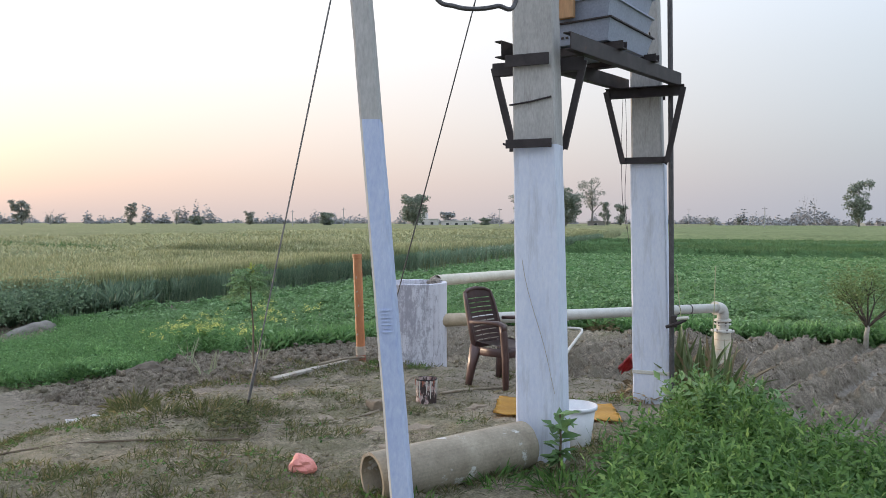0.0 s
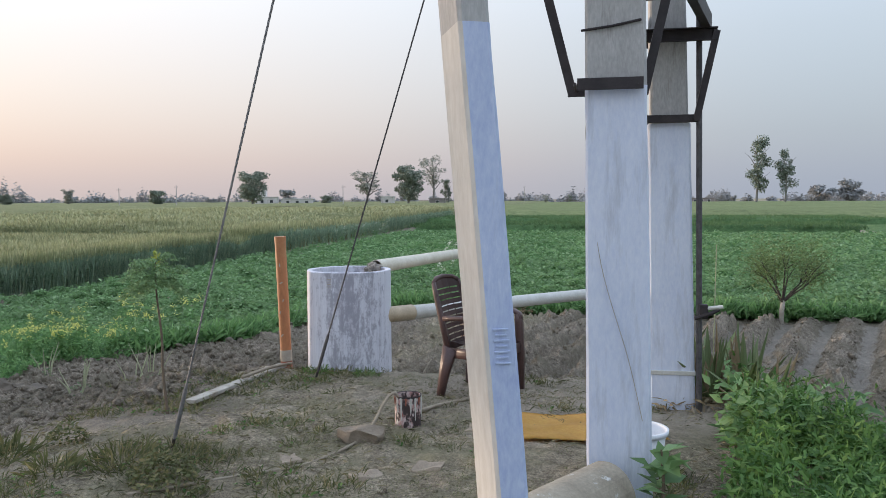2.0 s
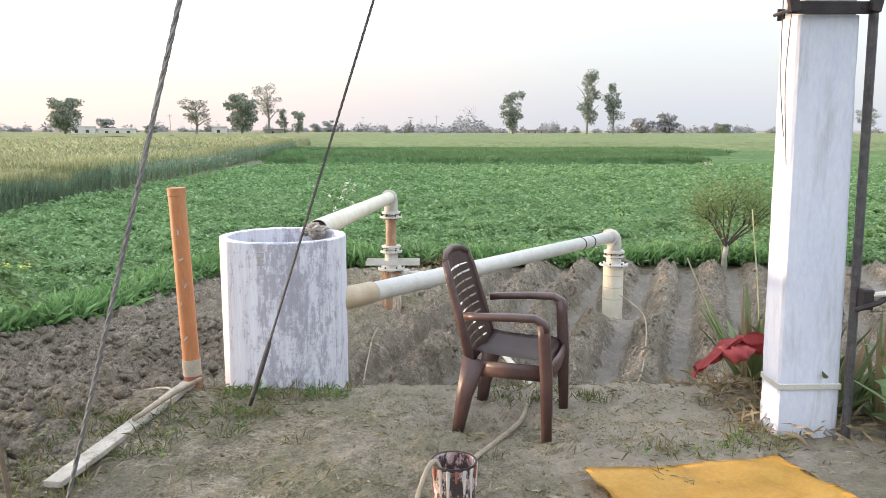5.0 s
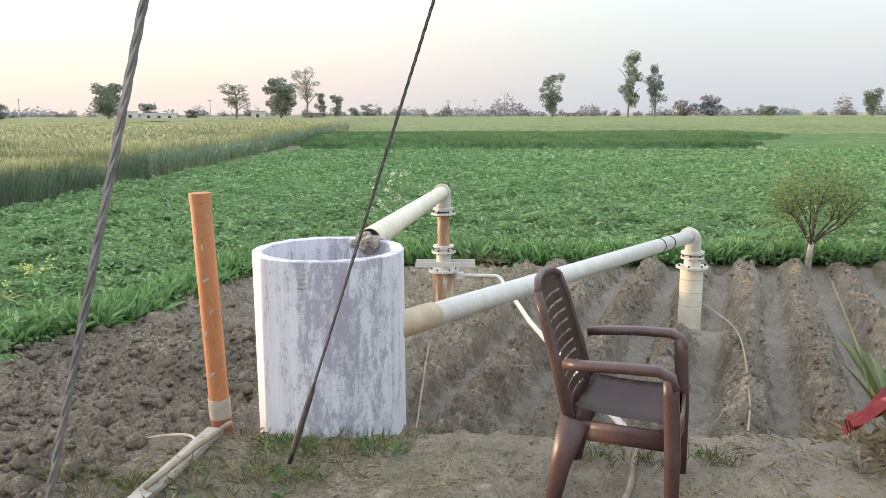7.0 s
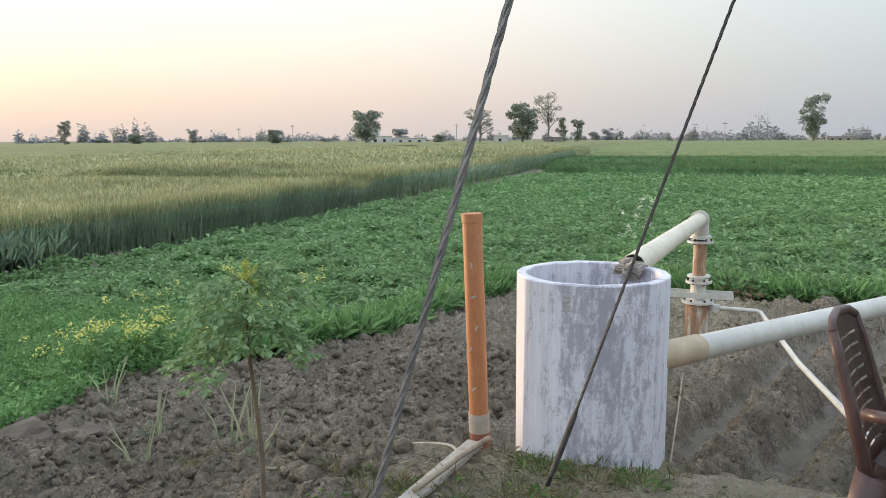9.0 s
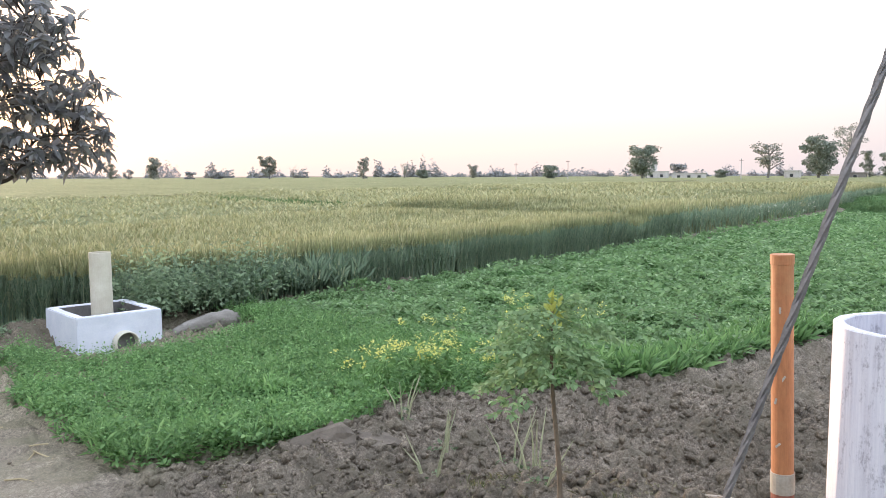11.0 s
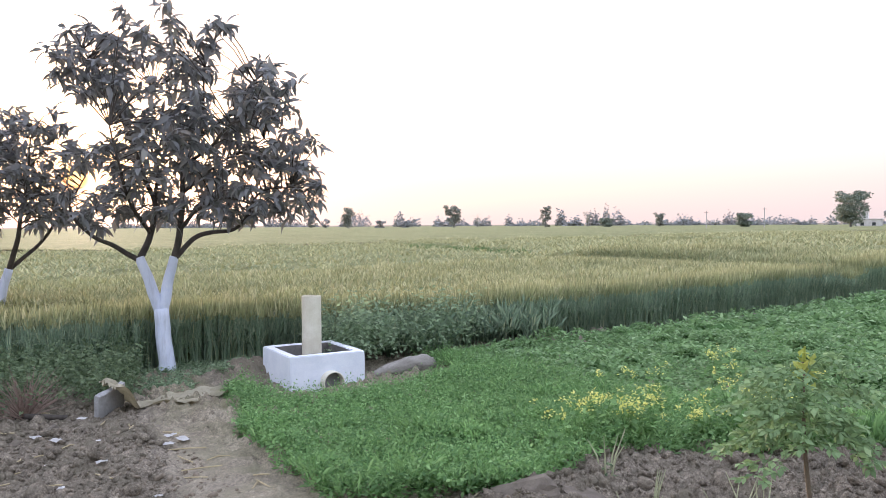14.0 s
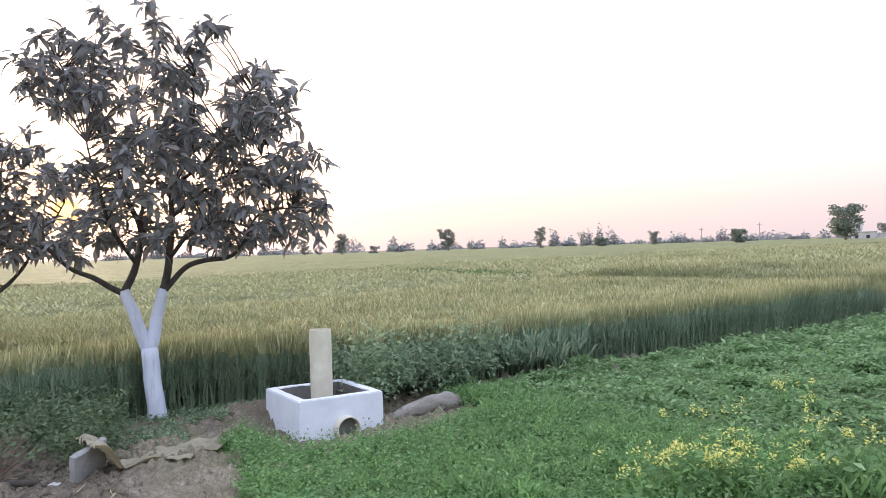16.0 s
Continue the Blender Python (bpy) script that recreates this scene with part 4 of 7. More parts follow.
for k in range(3):
    a = k * 2.1 + 0.4
    d = (math.cos(a), math.sin(a))
    strip([(0, 0), (0.02 + 0.02 * k, 0.42), (0.035, 0.78)], 0.0055, 0, d)
    strip([(0.01, 0.20 + 0.12 * k), (0.10, 0.42 + 0.12 * k), (0.23, 0.36 + 0.12 * k)], 0.008, 0, d)
    strip([(0.01, 0.42 + 0.05 * k), (0.07, 0.62 + 0.05 * k), (0.15, 0.63 + 0.05 * k)], 0.007, 0, (-d[1], d[0]))
    strip([(0.035, 0.77), (0.055, 0.83), (0.085, 0.93)], 0.012, 1, d)
TILLER = (tv, tf, np.array(tm))
tv, tf, tm = [], [], []
for k in range(9):
    a = k * 2.4
    d = (math.cos(a), math.sin(a))
    o = 0.03 + 0.05 * ((k * 3) % 10) / 2
    strip([(o, 0.845 - 0.025 * (k % 4)), (o + 0.075, 0.935 - 0.028 * (k % 4))], 0.0150, 1, d)
    if k % 4 == 0:
        strip([(o * 0.5, 0.58), (o * 0.5 + 0.12, 0.80)], 0.011, 0, (-d[1], d[0]))
EARS = (tv, tf, np.array(tm))


def wheat(name, x, y, template, scale, wide, label):
    n = len(x)
    z = ground_z(x, y)
    lean = rng.normal(0, 0.10, n) if template is TILLER else rng.normal(0.05, 0.17, n)
    h = (wheat_top(x, y) / 0.86) * rng.uniform(0.88, 1.10, n) * scale
    turn = rots(rng.uniform(0, 6.28, n), lean, rng.normal(0, 0.09, n))
    ob = scatter(name, template[:2], np.stack([x, y, z], 1), turn, np.stack([h * wide, h * wide, h], 1), [M["wheatgreen"], M["wheathead"]], None, template[2])
    return tagged(ob, label, "crop", kind="stuff")


x, y = rand_in(-13.2, -10.2, 2, 30, 34000, lambda x, y: wheat_in(x, y) & ~wheat_in(x + 0.9, y) & ((y > 8.0) | (rng.uniform(0, 1, len(x)) < 0.4)))
wheat("wheat_edge", x, y, TILLER, 1.0, 1.0, "tall green wheat stalks with bearded ears along the field edge")
x, y = rand_in(-14.5, -10.2, 30, 80, 8000, lambda x, y: wheat_in(x, y) & ~wheat_in(x + 1.1, y))
wheat("wheat_edge", x, y, TILLER, 1.0, 1.6, "tall green wheat stalks with bearded ears along the field edge")
x, y = rand_in(-20, -10.4, -2, 34, 25000, lambda x, y: wheat_in(x + 1.05, y) & (bunds(x, y) < 0.3))
wheat("wheat_ears", x, y, EARS, 1.0, 1.0, "pale ripening wheat ears over the field")
x, y = rand_in(-46, -11, -6, 90, 15000, lambda x, y: wheat_in(x + 0.6, y) & ((x < -20) | (y > 34)) & (bunds(x, y) < 0.3))
wheat("wheat_ears", x, y, EARS, 1.0, 1.9, "pale ripening wheat ears over the field")

# dark grass along the low ridges between the wheat plots
x, y = rand_in(-46, -11.5, 22, 75, 60000, lambda x, y: wheat_in(x + 0.6, y) & (bunds(x, y) > 0.35))
bg = leaf_cloud("ridge_grass", np.stack([x, y, ground_z(x, y) + 0.44], 1), 5, 0.36, 0.22, 0.18, M["youngwheat"], upright=1.0, template=NARROW_TRI)
tagged(bg, "dark green grass along the low ridges between wheat plots", "grass", kind="stuff")

# ranker growth along the crop's edge by the dug strip and the bed
x, y = rand_in(-5.6, 5.5, 11.2, 16.4, 9000, lambda x, y: clover_edge(x, y) & ~(clover_edge(x + 0.38, y) & clover_edge(x, y - 0.38)))
k = rng.uniform(0, 1, len(x)) < 0.75
eg = leaf_cloud("edge_blades", np.stack([x[k], y[k], ground_z(x[k], y[k]) + 0.02], 1), 9, 0.26, 0.10, 0.10, M["clover"], upright=1.1, template=NARROW_TRI, tilt=0.35)
tagged(eg, "tall green grass blades along the crop's edge", "grass", kind="stuff")
eg = leaf_cloud("edge_leaves", np.stack([x[~k], y[~k], ground_z(x[~k], y[~k])], 1), 18, 0.085, 0.13, 0.36, M["potato"], droop=0.5)
tagged(eg, "broad green leaves standing along the crop's edge", "crop", kind="stuff")

# thin upright stems among the clover
x, y = rand_in(-10.2, -4.2, 7.7, 12.5, 6000, clover_edge)
us = leaf_cloud("clover_stems", np.stack([x, y, ground_z(x, y) + crop_height(x, y) - 0.12], 1), 6, 0.105, 0.08, 0.12, M["clover"], upright=0.95, template=NARROW_TRI, tilt=0.35)
tagged(us, "thin upright green stems and blades among the clover", "crop", kind="stuff")
# ---- power poles and transformer platform ----
POLE_ROT = 0


def pole_part(name, w0, d0, w1, d1, z0, z1, mat, parent, seed, label="", rake=(0, 0), side=None):
    """A tapering concrete shaft with worn, chipped edges."""
    bm = bmesh.new()
    segs, ring = max(4, int((z1 - z0) / 0.09)), []
    for i in range(segs + 1):
        t = i / segs
        z, w, d = z0 + (z1 - z0) * t, w0 + (w1 - w0) * t, d0 + (d1 - d0) * t
        c = 0.012
        pts = [(-w / 2 + c, -d / 2), (w / 2 - c, -d / 2), (w / 2, -d / 2 + c), (w / 2, d / 2 - c), (w / 2 - c, d / 2), (-w / 2 + c, d / 2), (-w / 2, d / 2 - c), (-w / 2, -d / 2 + c)]
        vs = []
        for k, (px, py) in enumerate(pts):
            nz = noise.noise(Vector((k // 2 * 3.1 + seed, z * 5.0, 0.3))) + 0.6 * noise.noise(Vector((k // 2 * 7.7 + seed, z * 17.0, 1.3)))
            f = 1 - max(0.0, nz) * (0.035 if d0 < 0.25 else 0.055)
            vs.append(bm.verts.new((px * f + rake[0] * z, py * f + rake[1] * z, z)))
        ring.append(vs)
    for a, b in zip(ring, ring[1:]):
        for k in range(8):
            f = bm.faces.new((a[k], a[(k + 1) % 8], b[(k + 1) % 8], b[k]))
            f.material_index = 1 if side and k in (5, 6, 7) else 0
    bm.faces.new(ring[0])
    bm.faces.new(ring[-1])
    ob = part(name, bm, mat, parent, label)
    if side:
        ob.data.materials.append(side)
    return ob


def loop_band(w, d, z, h, t, mat, parent, name="strap"):
    bm = merge(*[box_bm(s, a, 0.002) for s, a in (((w + 2 * t, t, h), (0, -d / 2 - t / 2, z)), ((w + 2 * t, t, h), (0, d / 2 + t / 2, z)), ((t, d, h), (-w / 2 - t / 2, 0, z)), ((t, d, h), (w / 2 + t / 2, 0, z)))])
    return part(name, bm, mat, parent)


def line_pole(at, label, rake, top=0.283):
    p = thing("utility_pole", at, label, "utility pole", "transformer poles", POLE_ROT)
    paint = 2.03 - at[2]
    pole_part("painted_shaft", 0.318, 0.20, 0.285, 0.185, -0.3, paint, M["whitewash"], p, at[0] * 5, "blue-white limewashed lower shaft", rake)
    pole_part("bare_shaft", top, 0.184, 0.17, 0.13, paint, 8.6 - at[2], M["concrete"], p, at[0] * 5 + 9, "bare grey concrete upper shaft", rake)
    return p


FP, BP = (0.985, 6.22, 0.0), (1.428, 8.16, -0.05)
front_pole = line_pole(FP, "limewashed concrete power pole carrying a steel platform", (-0.019, -0.016))
back_pole = line_pole(BP, "limewashed concrete power pole beside a thin conduit", (-0.027, -0.02), 0.255)
part("wire_tie", tube([(-0.20, -0.135, 2.285), (-0.06, -0.138, 2.30), (0.072, -0.135, 2.325)], 0.006, 6), M["steel"], front_pole)
part("loose_wire", tube(curve_points([(-0.155, -0.06, 2.0), (-0.175, -0.08, 1.85), (-0.165, -0.08, 1.7), (-0.10, -0.12, 1.2), (0.03, -0.115, 0.75), (0.10, -0.115, 0.45)]), 0.0018, 5), M["greytape"], front_pole)
for k in (0.0, 0.022):
    part("loose_wire", tube(curve_points([(-0.24 - k, -0.11, 2.66), (-0.225 - 2 * k, -0.12, 2.2), (-0.235 - k, -0.12, 1.8), (-0.20 - k, -0.11, 1.40 + 6 * k)]), 0.0022, 5), M["steel"], back_pole)
part("clamp", box_bm((0.312, 0.214, 0.030), (-0.006, -0.006, 0.31), 0.004), M["pvcwhite"], back_pole, "pale strap round the pole")


def bracket(at, mid, half, foot, side):
    """Cross arm with two raking struts down to a strap."""
    b = thing("pole_bracket", at, "dark steel cross arm with raking struts on the pole", "bracket", "pole brackets", POLE_ROT)
    part("clamp_plate", box_bm((0.285 if half > 0.28 else 0.275, 0.010, 0.075), (mid, -0.112 * side, 0.0), 0.002), M["steel"], b)
    part("clamp_plate", box_bm((0.30 if half > 0.28 else 0.305, 0.010, 0.055), (mid + 0.014, -0.118 * side, foot + 0.02), 0.002), M["steel"], b)
    for s in (-1, 1):
        part("clamp_bolt", tube([(mid + s * 0.145, -0.13, foot + 0.02), (mid + s * 0.145, 0.13, foot + 0.02)], 0.008, 6), M["steel"], b)
    for y in (0.125 * side,):
        bm = merge(box_bm((2 * half, 0.008, 0.085), (mid, y, 0)), box_bm((2 * half, 0.035, 0.008), (mid, y + (0.02 if y > 0 else -0.02), 0.04)), box_bm((2 * half, 0.035, 0.008), (mid, y + (0.02 if y > 0 else -0.02), -0.04)))
        part("cross_arm", bm, M["steel"], b)
        part("strap", box_bm((2 * half - 0.25, 0.010, 0.055), (mid, y * 0.93, foot + 0.02), 0.002), M["steel"], b)
        for s in (-1, 1):
            part("strut", rot_to(box_bm((0.045, 0.030, 0.035 - foot), (0, 0, (0.035 - foot) / 2), 0.002), (mid + 0.01 + s * (half - 0.14), y * 0.93 + 0.02 * side, foot), (mid + s * (half - 0.012), y + 0.02 * side, -0.01)), M["steel"], b)
    return b


bracket((FP[0] - 0.055, FP[1] - 0.045, 2.560), -0.025, 0.310, -0.545, 1)
bracket((BP[0] - 0.086, BP[1] - 0.055, 2.622), 0.012, 0.32, -0.585, -1)

# two long channel beams on the cross arms
ax = (Vector(BP) - Vector(FP)).normalized()
sx = Vector((ax.y, -ax.x, 0))
for k, (s, a, b) in enumerate(((-0.235, -0.16, 1.96), (0.235, -0.12, 1.92))):
    p0, p1 = Vector(FP) + ax * a + sx * s, Vector(FP) + ax * b + sx * s
    beam = thing("platform_beam", (p0.x, p0.y, 2.600), "dark steel channel beam carrying the transformer", "beam", "platform beams", math.degrees(math.atan2(ax.y, ax.x)), ry=-1.8)
    Ln = (p1 - p0).length
    part("channel", merge(box_bm((Ln, 0.008, 0.10), (Ln / 2, 0, 0.055)), box_bm((Ln, 0.05, 0.008), (Ln / 2, 0.025, 0.104)), box_bm((Ln, 0.05, 0.008), (Ln / 2, 0.025, 0.006))), M["steel"], beam)
for t in (0.62, 1.25):
    c = Vector(FP) + ax * t
    cross = thing("cross_bearer", (c.x, c.y, 2.709 + 0.0314 * t), "dark steel cross bearer under the transformer", "beam", "cross bearers", math.degrees(math.atan2(ax.y, ax.x)))
    part("channel", merge(box_bm((0.075, 0.56, 0.008), (0, 0, 0.004)), box_bm((0.008, 0.56, 0.05), (-0.034, 0, 0.03)), box_bm((0.008, 0.56, 0.05), (0.034, 0, 0.03))), M["steel"], cross)

# transformer tank, tapered in overlapping tiers
tc_ = Vector(FP) + ax * 0.90 - sx * 0.05
tank = thing("transformer", (tc_.x, tc_.y, 2.790), "grey-blue steel transformer tank in stepped tiers on beams", "transformer", "", math.degrees(math.atan2(ax.y, ax.x)))
for i in range(7):
    z0, z1 = i * 0.145, (i + 1) * 0.145
    bm = bmesh.new()
    vs = []
    for z, g in ((z0, 0.0), (z1, 0.035)):
        hx, hy = 0.36 + g, 0.235 + g
        vs.append([bm.verts.new((a * hx, b * hy, z)) for a, b in ((-1, -1), (1, -1), (1, 1), (-1, 1))])
    for k in range(4):
        bm.faces.new((vs[0][k], vs[0][(k + 1) % 4], vs[1][(k + 1) % 4], vs[1][k]))
    bm.faces.new(vs[0])
    bm.faces.new(vs[1])
    part("tier", bm, M["tank"], tank)
    part("flange", box_bm((0.82, 0.57, 0.012), (0, 0, z1), 0.003), M["steel"] if i == 0 else M["tank"], tank)
part("wooden_block", box_bm((0.045, 0.15, 0.19), (-0.425, 0.06, 0.265), 0.006), M["wood"], tank, "orange wooden block tied to the tank")
for k in range(5):
    part("marking", box_bm((0.004, 0.022, 0.035), (-0.372, 0.20 - 0.034 * k, 0.06)), M["steel"], tank)
part("drain_valve", merge(lathe([(0.0, 0), (0.03, 0), (0.03, 0.05), (0.018, 0.06), (0.018, 0.11), (0.0, 0.11)], 12, (0.39, -0.22, -0.06)), tube([(0.39, -0.22, 0.05), (0.42, -0.25, 0.13), (0.41, -0.24, 0.20)], 0.006, 6)), M["steel"], tank)

# drooping supply cable over the near pole
droop = thing("supply_cable", (0, 0, 0), "dark cable drooping between pole top and strut", "cable")
part("strand", tube(curve_points([(0.36, 5.35, 4.30), (0.44, 5.36, 3.15), (0.55, 5.42, 2.825), (0.655, 5.46, 2.765), (0.765, 5.50, 2.748), (0.88, 5.55, 2.765), (0.965, 5.65, 2.83), (0.92, 5.95, 3.6), (0.90, 6.08, 4.6)]), 0.013, 8), M["cable"], droop)

# thin conduit beside the rear pole, with its isolator
conduit = thing("conduit", (1.604, 8.02, -0.06), "thin grey conduit pipe strapped beside the rear pole", "conduit")
part("pipe", tube([(0, 0, -0.1), (-0.040, 0, 2.5), (-0.11, 0, 6.5)], 0.021, 10), M["cable"], conduit)
part("isolator", merge(box_bm((0.055, 0.06, 0.10), (0.01, -0.05, 0.78), 0.01), tube([(-0.05, -0.07, 0.73), (0.05, -0.09, 0.77), (0.11, -0.08, 0.80)], 0.014, 8)), M["steel"], conduit, "black clamp with a lever")
part("lever", tube([(0.02, -0.06, 0.80), (0.13, -0.10, 0.82)], 0.014, 8), M["pvcwhite"], conduit)

# raking strut pole
stay = thing("strut_pole", (0.587, 4.933, 0.0), "leaning limewashed concrete strut pole with chipped edges", "utility pole", "", 23.5)
cs, sn = math.cos(radians(23.5)), math.sin(radians(23.5))
RAKE = (-0.0763 * cs - 0.0252 * sn, 0.0763 * sn - 0.0252 * cs)
# the strut's local -x side takes the cream colour, the rest the blue
pole_part("painted_shaft", 0.108, 0.298, 0.103, 0.260, -0.25, 2.05, M["bluewash"], stay, 3.3, "blue limewashed lower shaft with one creamy face", RAKE, M["cream"])
pole_part("bare_shaft", 0.102, 0.259, 0.092, 0.215, 2.05, 6.8, M["concrete"], stay, 8.8, "bare grey concrete upper shaft", RAKE)
for k in range(7):
    part("cast_mark", box_bm((0.05 - 0.012 * (k % 2), 0.004, 0.006), (RAKE[0] * (0.99 + 0.018 * k), -0.142 + RAKE[1] * (0.99 + 0.018 * k), 0.99 + 0.018 * k), 0.001), M["bluewash"], stay)

# ---- guy wires ----
def guy(name, a, b, label, mat):
    g = thing(name, a, label, "guy wire", "guy wires")
    a, b = Vector(a), Vector(b)
    d = b - a
    n = 460
    for s in range(3):
        q = Vector((0, 0, 1)).rotation_difference(d.normalized())
        pts = []
        for i in range(n + 1):
            t = i / n
            z = d.length * t
            ph = z / 0.13 * 2 * math.pi + s * 2.094
            pts.append(q @ Vector((0.0029 * math.cos(ph), 0.0029 * math.sin(ph), z)))
        part("strand", tube(pts, 0.0043, 5), mat, g)
    u = d.normalized()
    part("grip", tube([u * 0.05, u * 0.09, u * 0.22, u * 0.38, u * 0.42], [0.008, 0.013, 0.014, 0.013, 0.008], 8), mat, g, "taped grip at the foot")
    part("anchor_rod", tube([u * -0.18, u * 0.07], 0.010, 8), M["steel"], g)
    return g


guy("guy_wire", (-1.648, 6.595, gz(-1.648, 6.595)), (0.995, 5.818, 8.45), "twisted steel guy wire anchored in grass by the path", M["wire"])
guy("guy_wire", (-1.450, 8.556, gz(-1.450, 8.556)), (1.427, 7.657, 8.45), "twisted steel guy wire anchored beside the round tank", M["cable"])

# ---- round water tank ----
WX, WY = -1.36, 9.235
well = thing("water_tank", (WX, WY, -0.02), "round concrete water tank in worn streaky whitewash", "water tank")
bm = hollow(0.386, 0.05, -0.45, 0.885, 64, 0.004)
part("ring", bm, M["wellwash"], well, smooth=False)
part("water", lathe([(0.0, 0.05), (0.33, 0.05), (0.33, 0.04), (0.0, 0.04)], 32), M["cement"], well, "dark wet bottom")
for k in range(4):
    a = -1.72 + 0.0 * k
    part("scribed_mark", box_bm((0.06 - 0.01 * (k % 2), 0.004, 0.007), (0.387 * math.cos(a), 0.387 * math.sin(a), 0.76 + 0.022 * k), 0.001), M["greytape"], well)


def crumpled(name, at, size, mat, seed, label, category, flat=0.6, subdiv=3, rough=0.45):
    ob = thing(name, at, label, category)
    bm = bmesh.new()
    bmesh.ops.create_icosphere(bm, subdivisions=subdiv, radius=1)
    for v in bm.verts:
        n1 = noise.noise(v.co * 1.4 + Vector((seed, 0, 0))) + 0.6 * abs(noise.noise(v.co * 3.1 + Vector((0, seed, 0)))) + 0.25 * noise.noise(v.co * 7 + Vector((0, 0, seed)))
        v.co *= 1 + rough * n1
        v.co.z *= flat
        v.co = Vector((v.co.x * size[0], v.co.y * size[1], v.co.z * size[2]))
    part("folds", bm, mat, ob)
    return ob


crumpled("rag_bundle", (-1.20, 9.475, 0.855), (0.062, 0.052, 0.048), M["rag"], 4.0, "old rag wrapped round the pipe end", "rag", 0.9, 4, 0.8)

# ---- pumps and pipes ----
def flange(r, z, mat, parent, t=0.022, bolts=6):
    f = part("flange", lathe([(0, z), (r, z), (r, z + t), (0, z + t)], 24), mat, parent)
    for k in range(bolts):
        a = 2 * math.pi * k / bolts
        part("bolt", lathe([(0, 0), (0.010, 0), (0.010, t + 0.03), (0, t + 0.03)], 6, (0.82 * r * math.cos(a), 0.82 * r * math.sin(a), z - 0.012)), M["steel"], f)
    return f


def elbow(centre, out, r, mat, parent):
    """A quarter bend from straight up into the level direction out."""
    c, o = Vector(centre), Vector(out).normalized()
    R = 0.10
    pts = [c + Vector((0, 0, -0.10))]
    for i in range(9):
        a = math.pi / 2 * i / 8
        pts.append(c + o * (R * (1 - math.cos(a))) + Vector((0, 0, R * math.sin(a) - 0.02)))
    pts.append(pts[-1] + o * 0.06)
    e = part("elbow", tube(pts, [r] * len(pts), 20), mat, parent, smooth=True)
    for p, d in ((pts[0], Vector((0, 0, 1))), (pts[-1], o)):
        part("collar", rot_to(lathe([(0, 0), (r * 1.18, 0), (r * 1.18, 0.03), (0, 0.03)], 20), p - d * 0.015, p + d), mat, e)
    return pts[-1]


PA = Vector((-0.87, 13.25, gz(-0.87, 13.25)))
pump_a = thing("tube_well", PA, "rusty tube well head with clamp bars and a pale bend", "tube well", "tube wells")
zc = -0.08 - PA.z
part("casing", hollow(0.115, 0.012, -0.3, zc, 28), M["rust"], pump_a, "rust-brown steel casing")
flange(0.155, zc, M["pvcwhite"], pump_a)
for s in (-1, 1):
    part("clamp_bar", box_bm((0.62, 0.012, 0.055), (0.02, s * 0.085, zc + 0.085), 0.003), M["pvcwhite"], pump_a, "pale painted clamp bar")
part("riser", lathe([(0, zc + 0.02), (0.075, zc + 0.02), (0.075, zc + 0.20), (0, zc + 0.20)], 20), M["pvcwhite"], pump_a)
flange(0.125, zc + 0.20, M["pvcwhite"], pump_a)
flange(0.11, zc + 0.26, M["pvcwhite"], pump_a, 0.018, 0)
part("riser", lathe([(0, zc + 0.28), (0.062, zc + 0.28), (0.062, zc + 0.62), (0, zc + 0.62)], 20), M["rust"], pump_a, "flaking rusty riser pipe")
flange(0.125, zc + 0.60, M["pvcwhite"], pump_a, 0.02)
flange(0.105, zc + 0.65, M["pvcwhite"], pump_a, 0.02, 0)
A_END = Vector((-1.18, 9.50, 0.865))
a_out = elbow((0, 0, zc + 0.76), (A_END - PA) * Vector((1, 1, 0)), 0.078, M["pvcwhite"], pump_a)
pipe_a = thing("delivery_pipe", PA + a_out, "cream plastic pipe running from the rusty well head into the tank", "pipe", "delivery pipes")
part("run", rot_to(hollow(0.066, 0.006, 0.0, (A_END - PA - a_out).length, 24), (0, 0, 0), A_END - PA - a_out), M["pvc"], pipe_a, smooth=True)

PB = Vector((1.74, 13.36, gz(1.74, 13.36)))
pump_b = thing("tube_well", PB, "cream tube well head with two flanges and a white bend", "tube well", "tube wells")
zb = -0.06 - PB.z
part("casing", hollow(0.118, 0.012, -0.35, zb, 28), M["pvc"], pump_b, "cream plastic casing")
for k in range(3):
    part("joint", lathe([(0.119, zb - 0.12 - 0.14 * k), (0.1205, zb - 0.118 - 0.14 * k), (0.119, zb - 0.112 - 0.14 * k)], 28), M["sleeve"], pump_b)
flange(0.165, zb, M["pvcwhite"], pump_b, 0.02)
part("riser", lathe([(0, zb + 0.02), (0.085, zb + 0.02), (0.085, zb + 0.13), (0, zb + 0.13)], 20), M["pvcwhite"], pump_b)
flange(0.12, zb + 0.10, M["pvcwhite"], pump_b, 0.02)
flange(0.12, zb + 0.15, M["pvcwhite"], pump_b, 0.025, 0)
B_END = Vector((-1.06, 9.20, 0.445))
b_out = elbow((0, 0, zb + 0.27), (B_END - PB) * Vector((1, 1, 0)), 0.083, M["pvcwhite"], pump_b)
pipe_b = thing("delivery_pipe", PB + b_out, "long cream plastic pipe running from well head to tank side", "pipe", "delivery pipes")
d = B_END - PB - b_out
part("run", rot_to(hollow(0.066, 0.006, 0.0, d.length - 0.3, 24), (0, 0, 0), d), M["pvcwhite"], pipe_b, smooth=True)
u = d.normalized()
part("sleeve", rot_to(hollow(0.074, 0.008, 0.0, 0.42, 24), u * (d.length - 0.40), d), M["sleeve"], pipe_b, "brown sleeve joint", smooth=True)
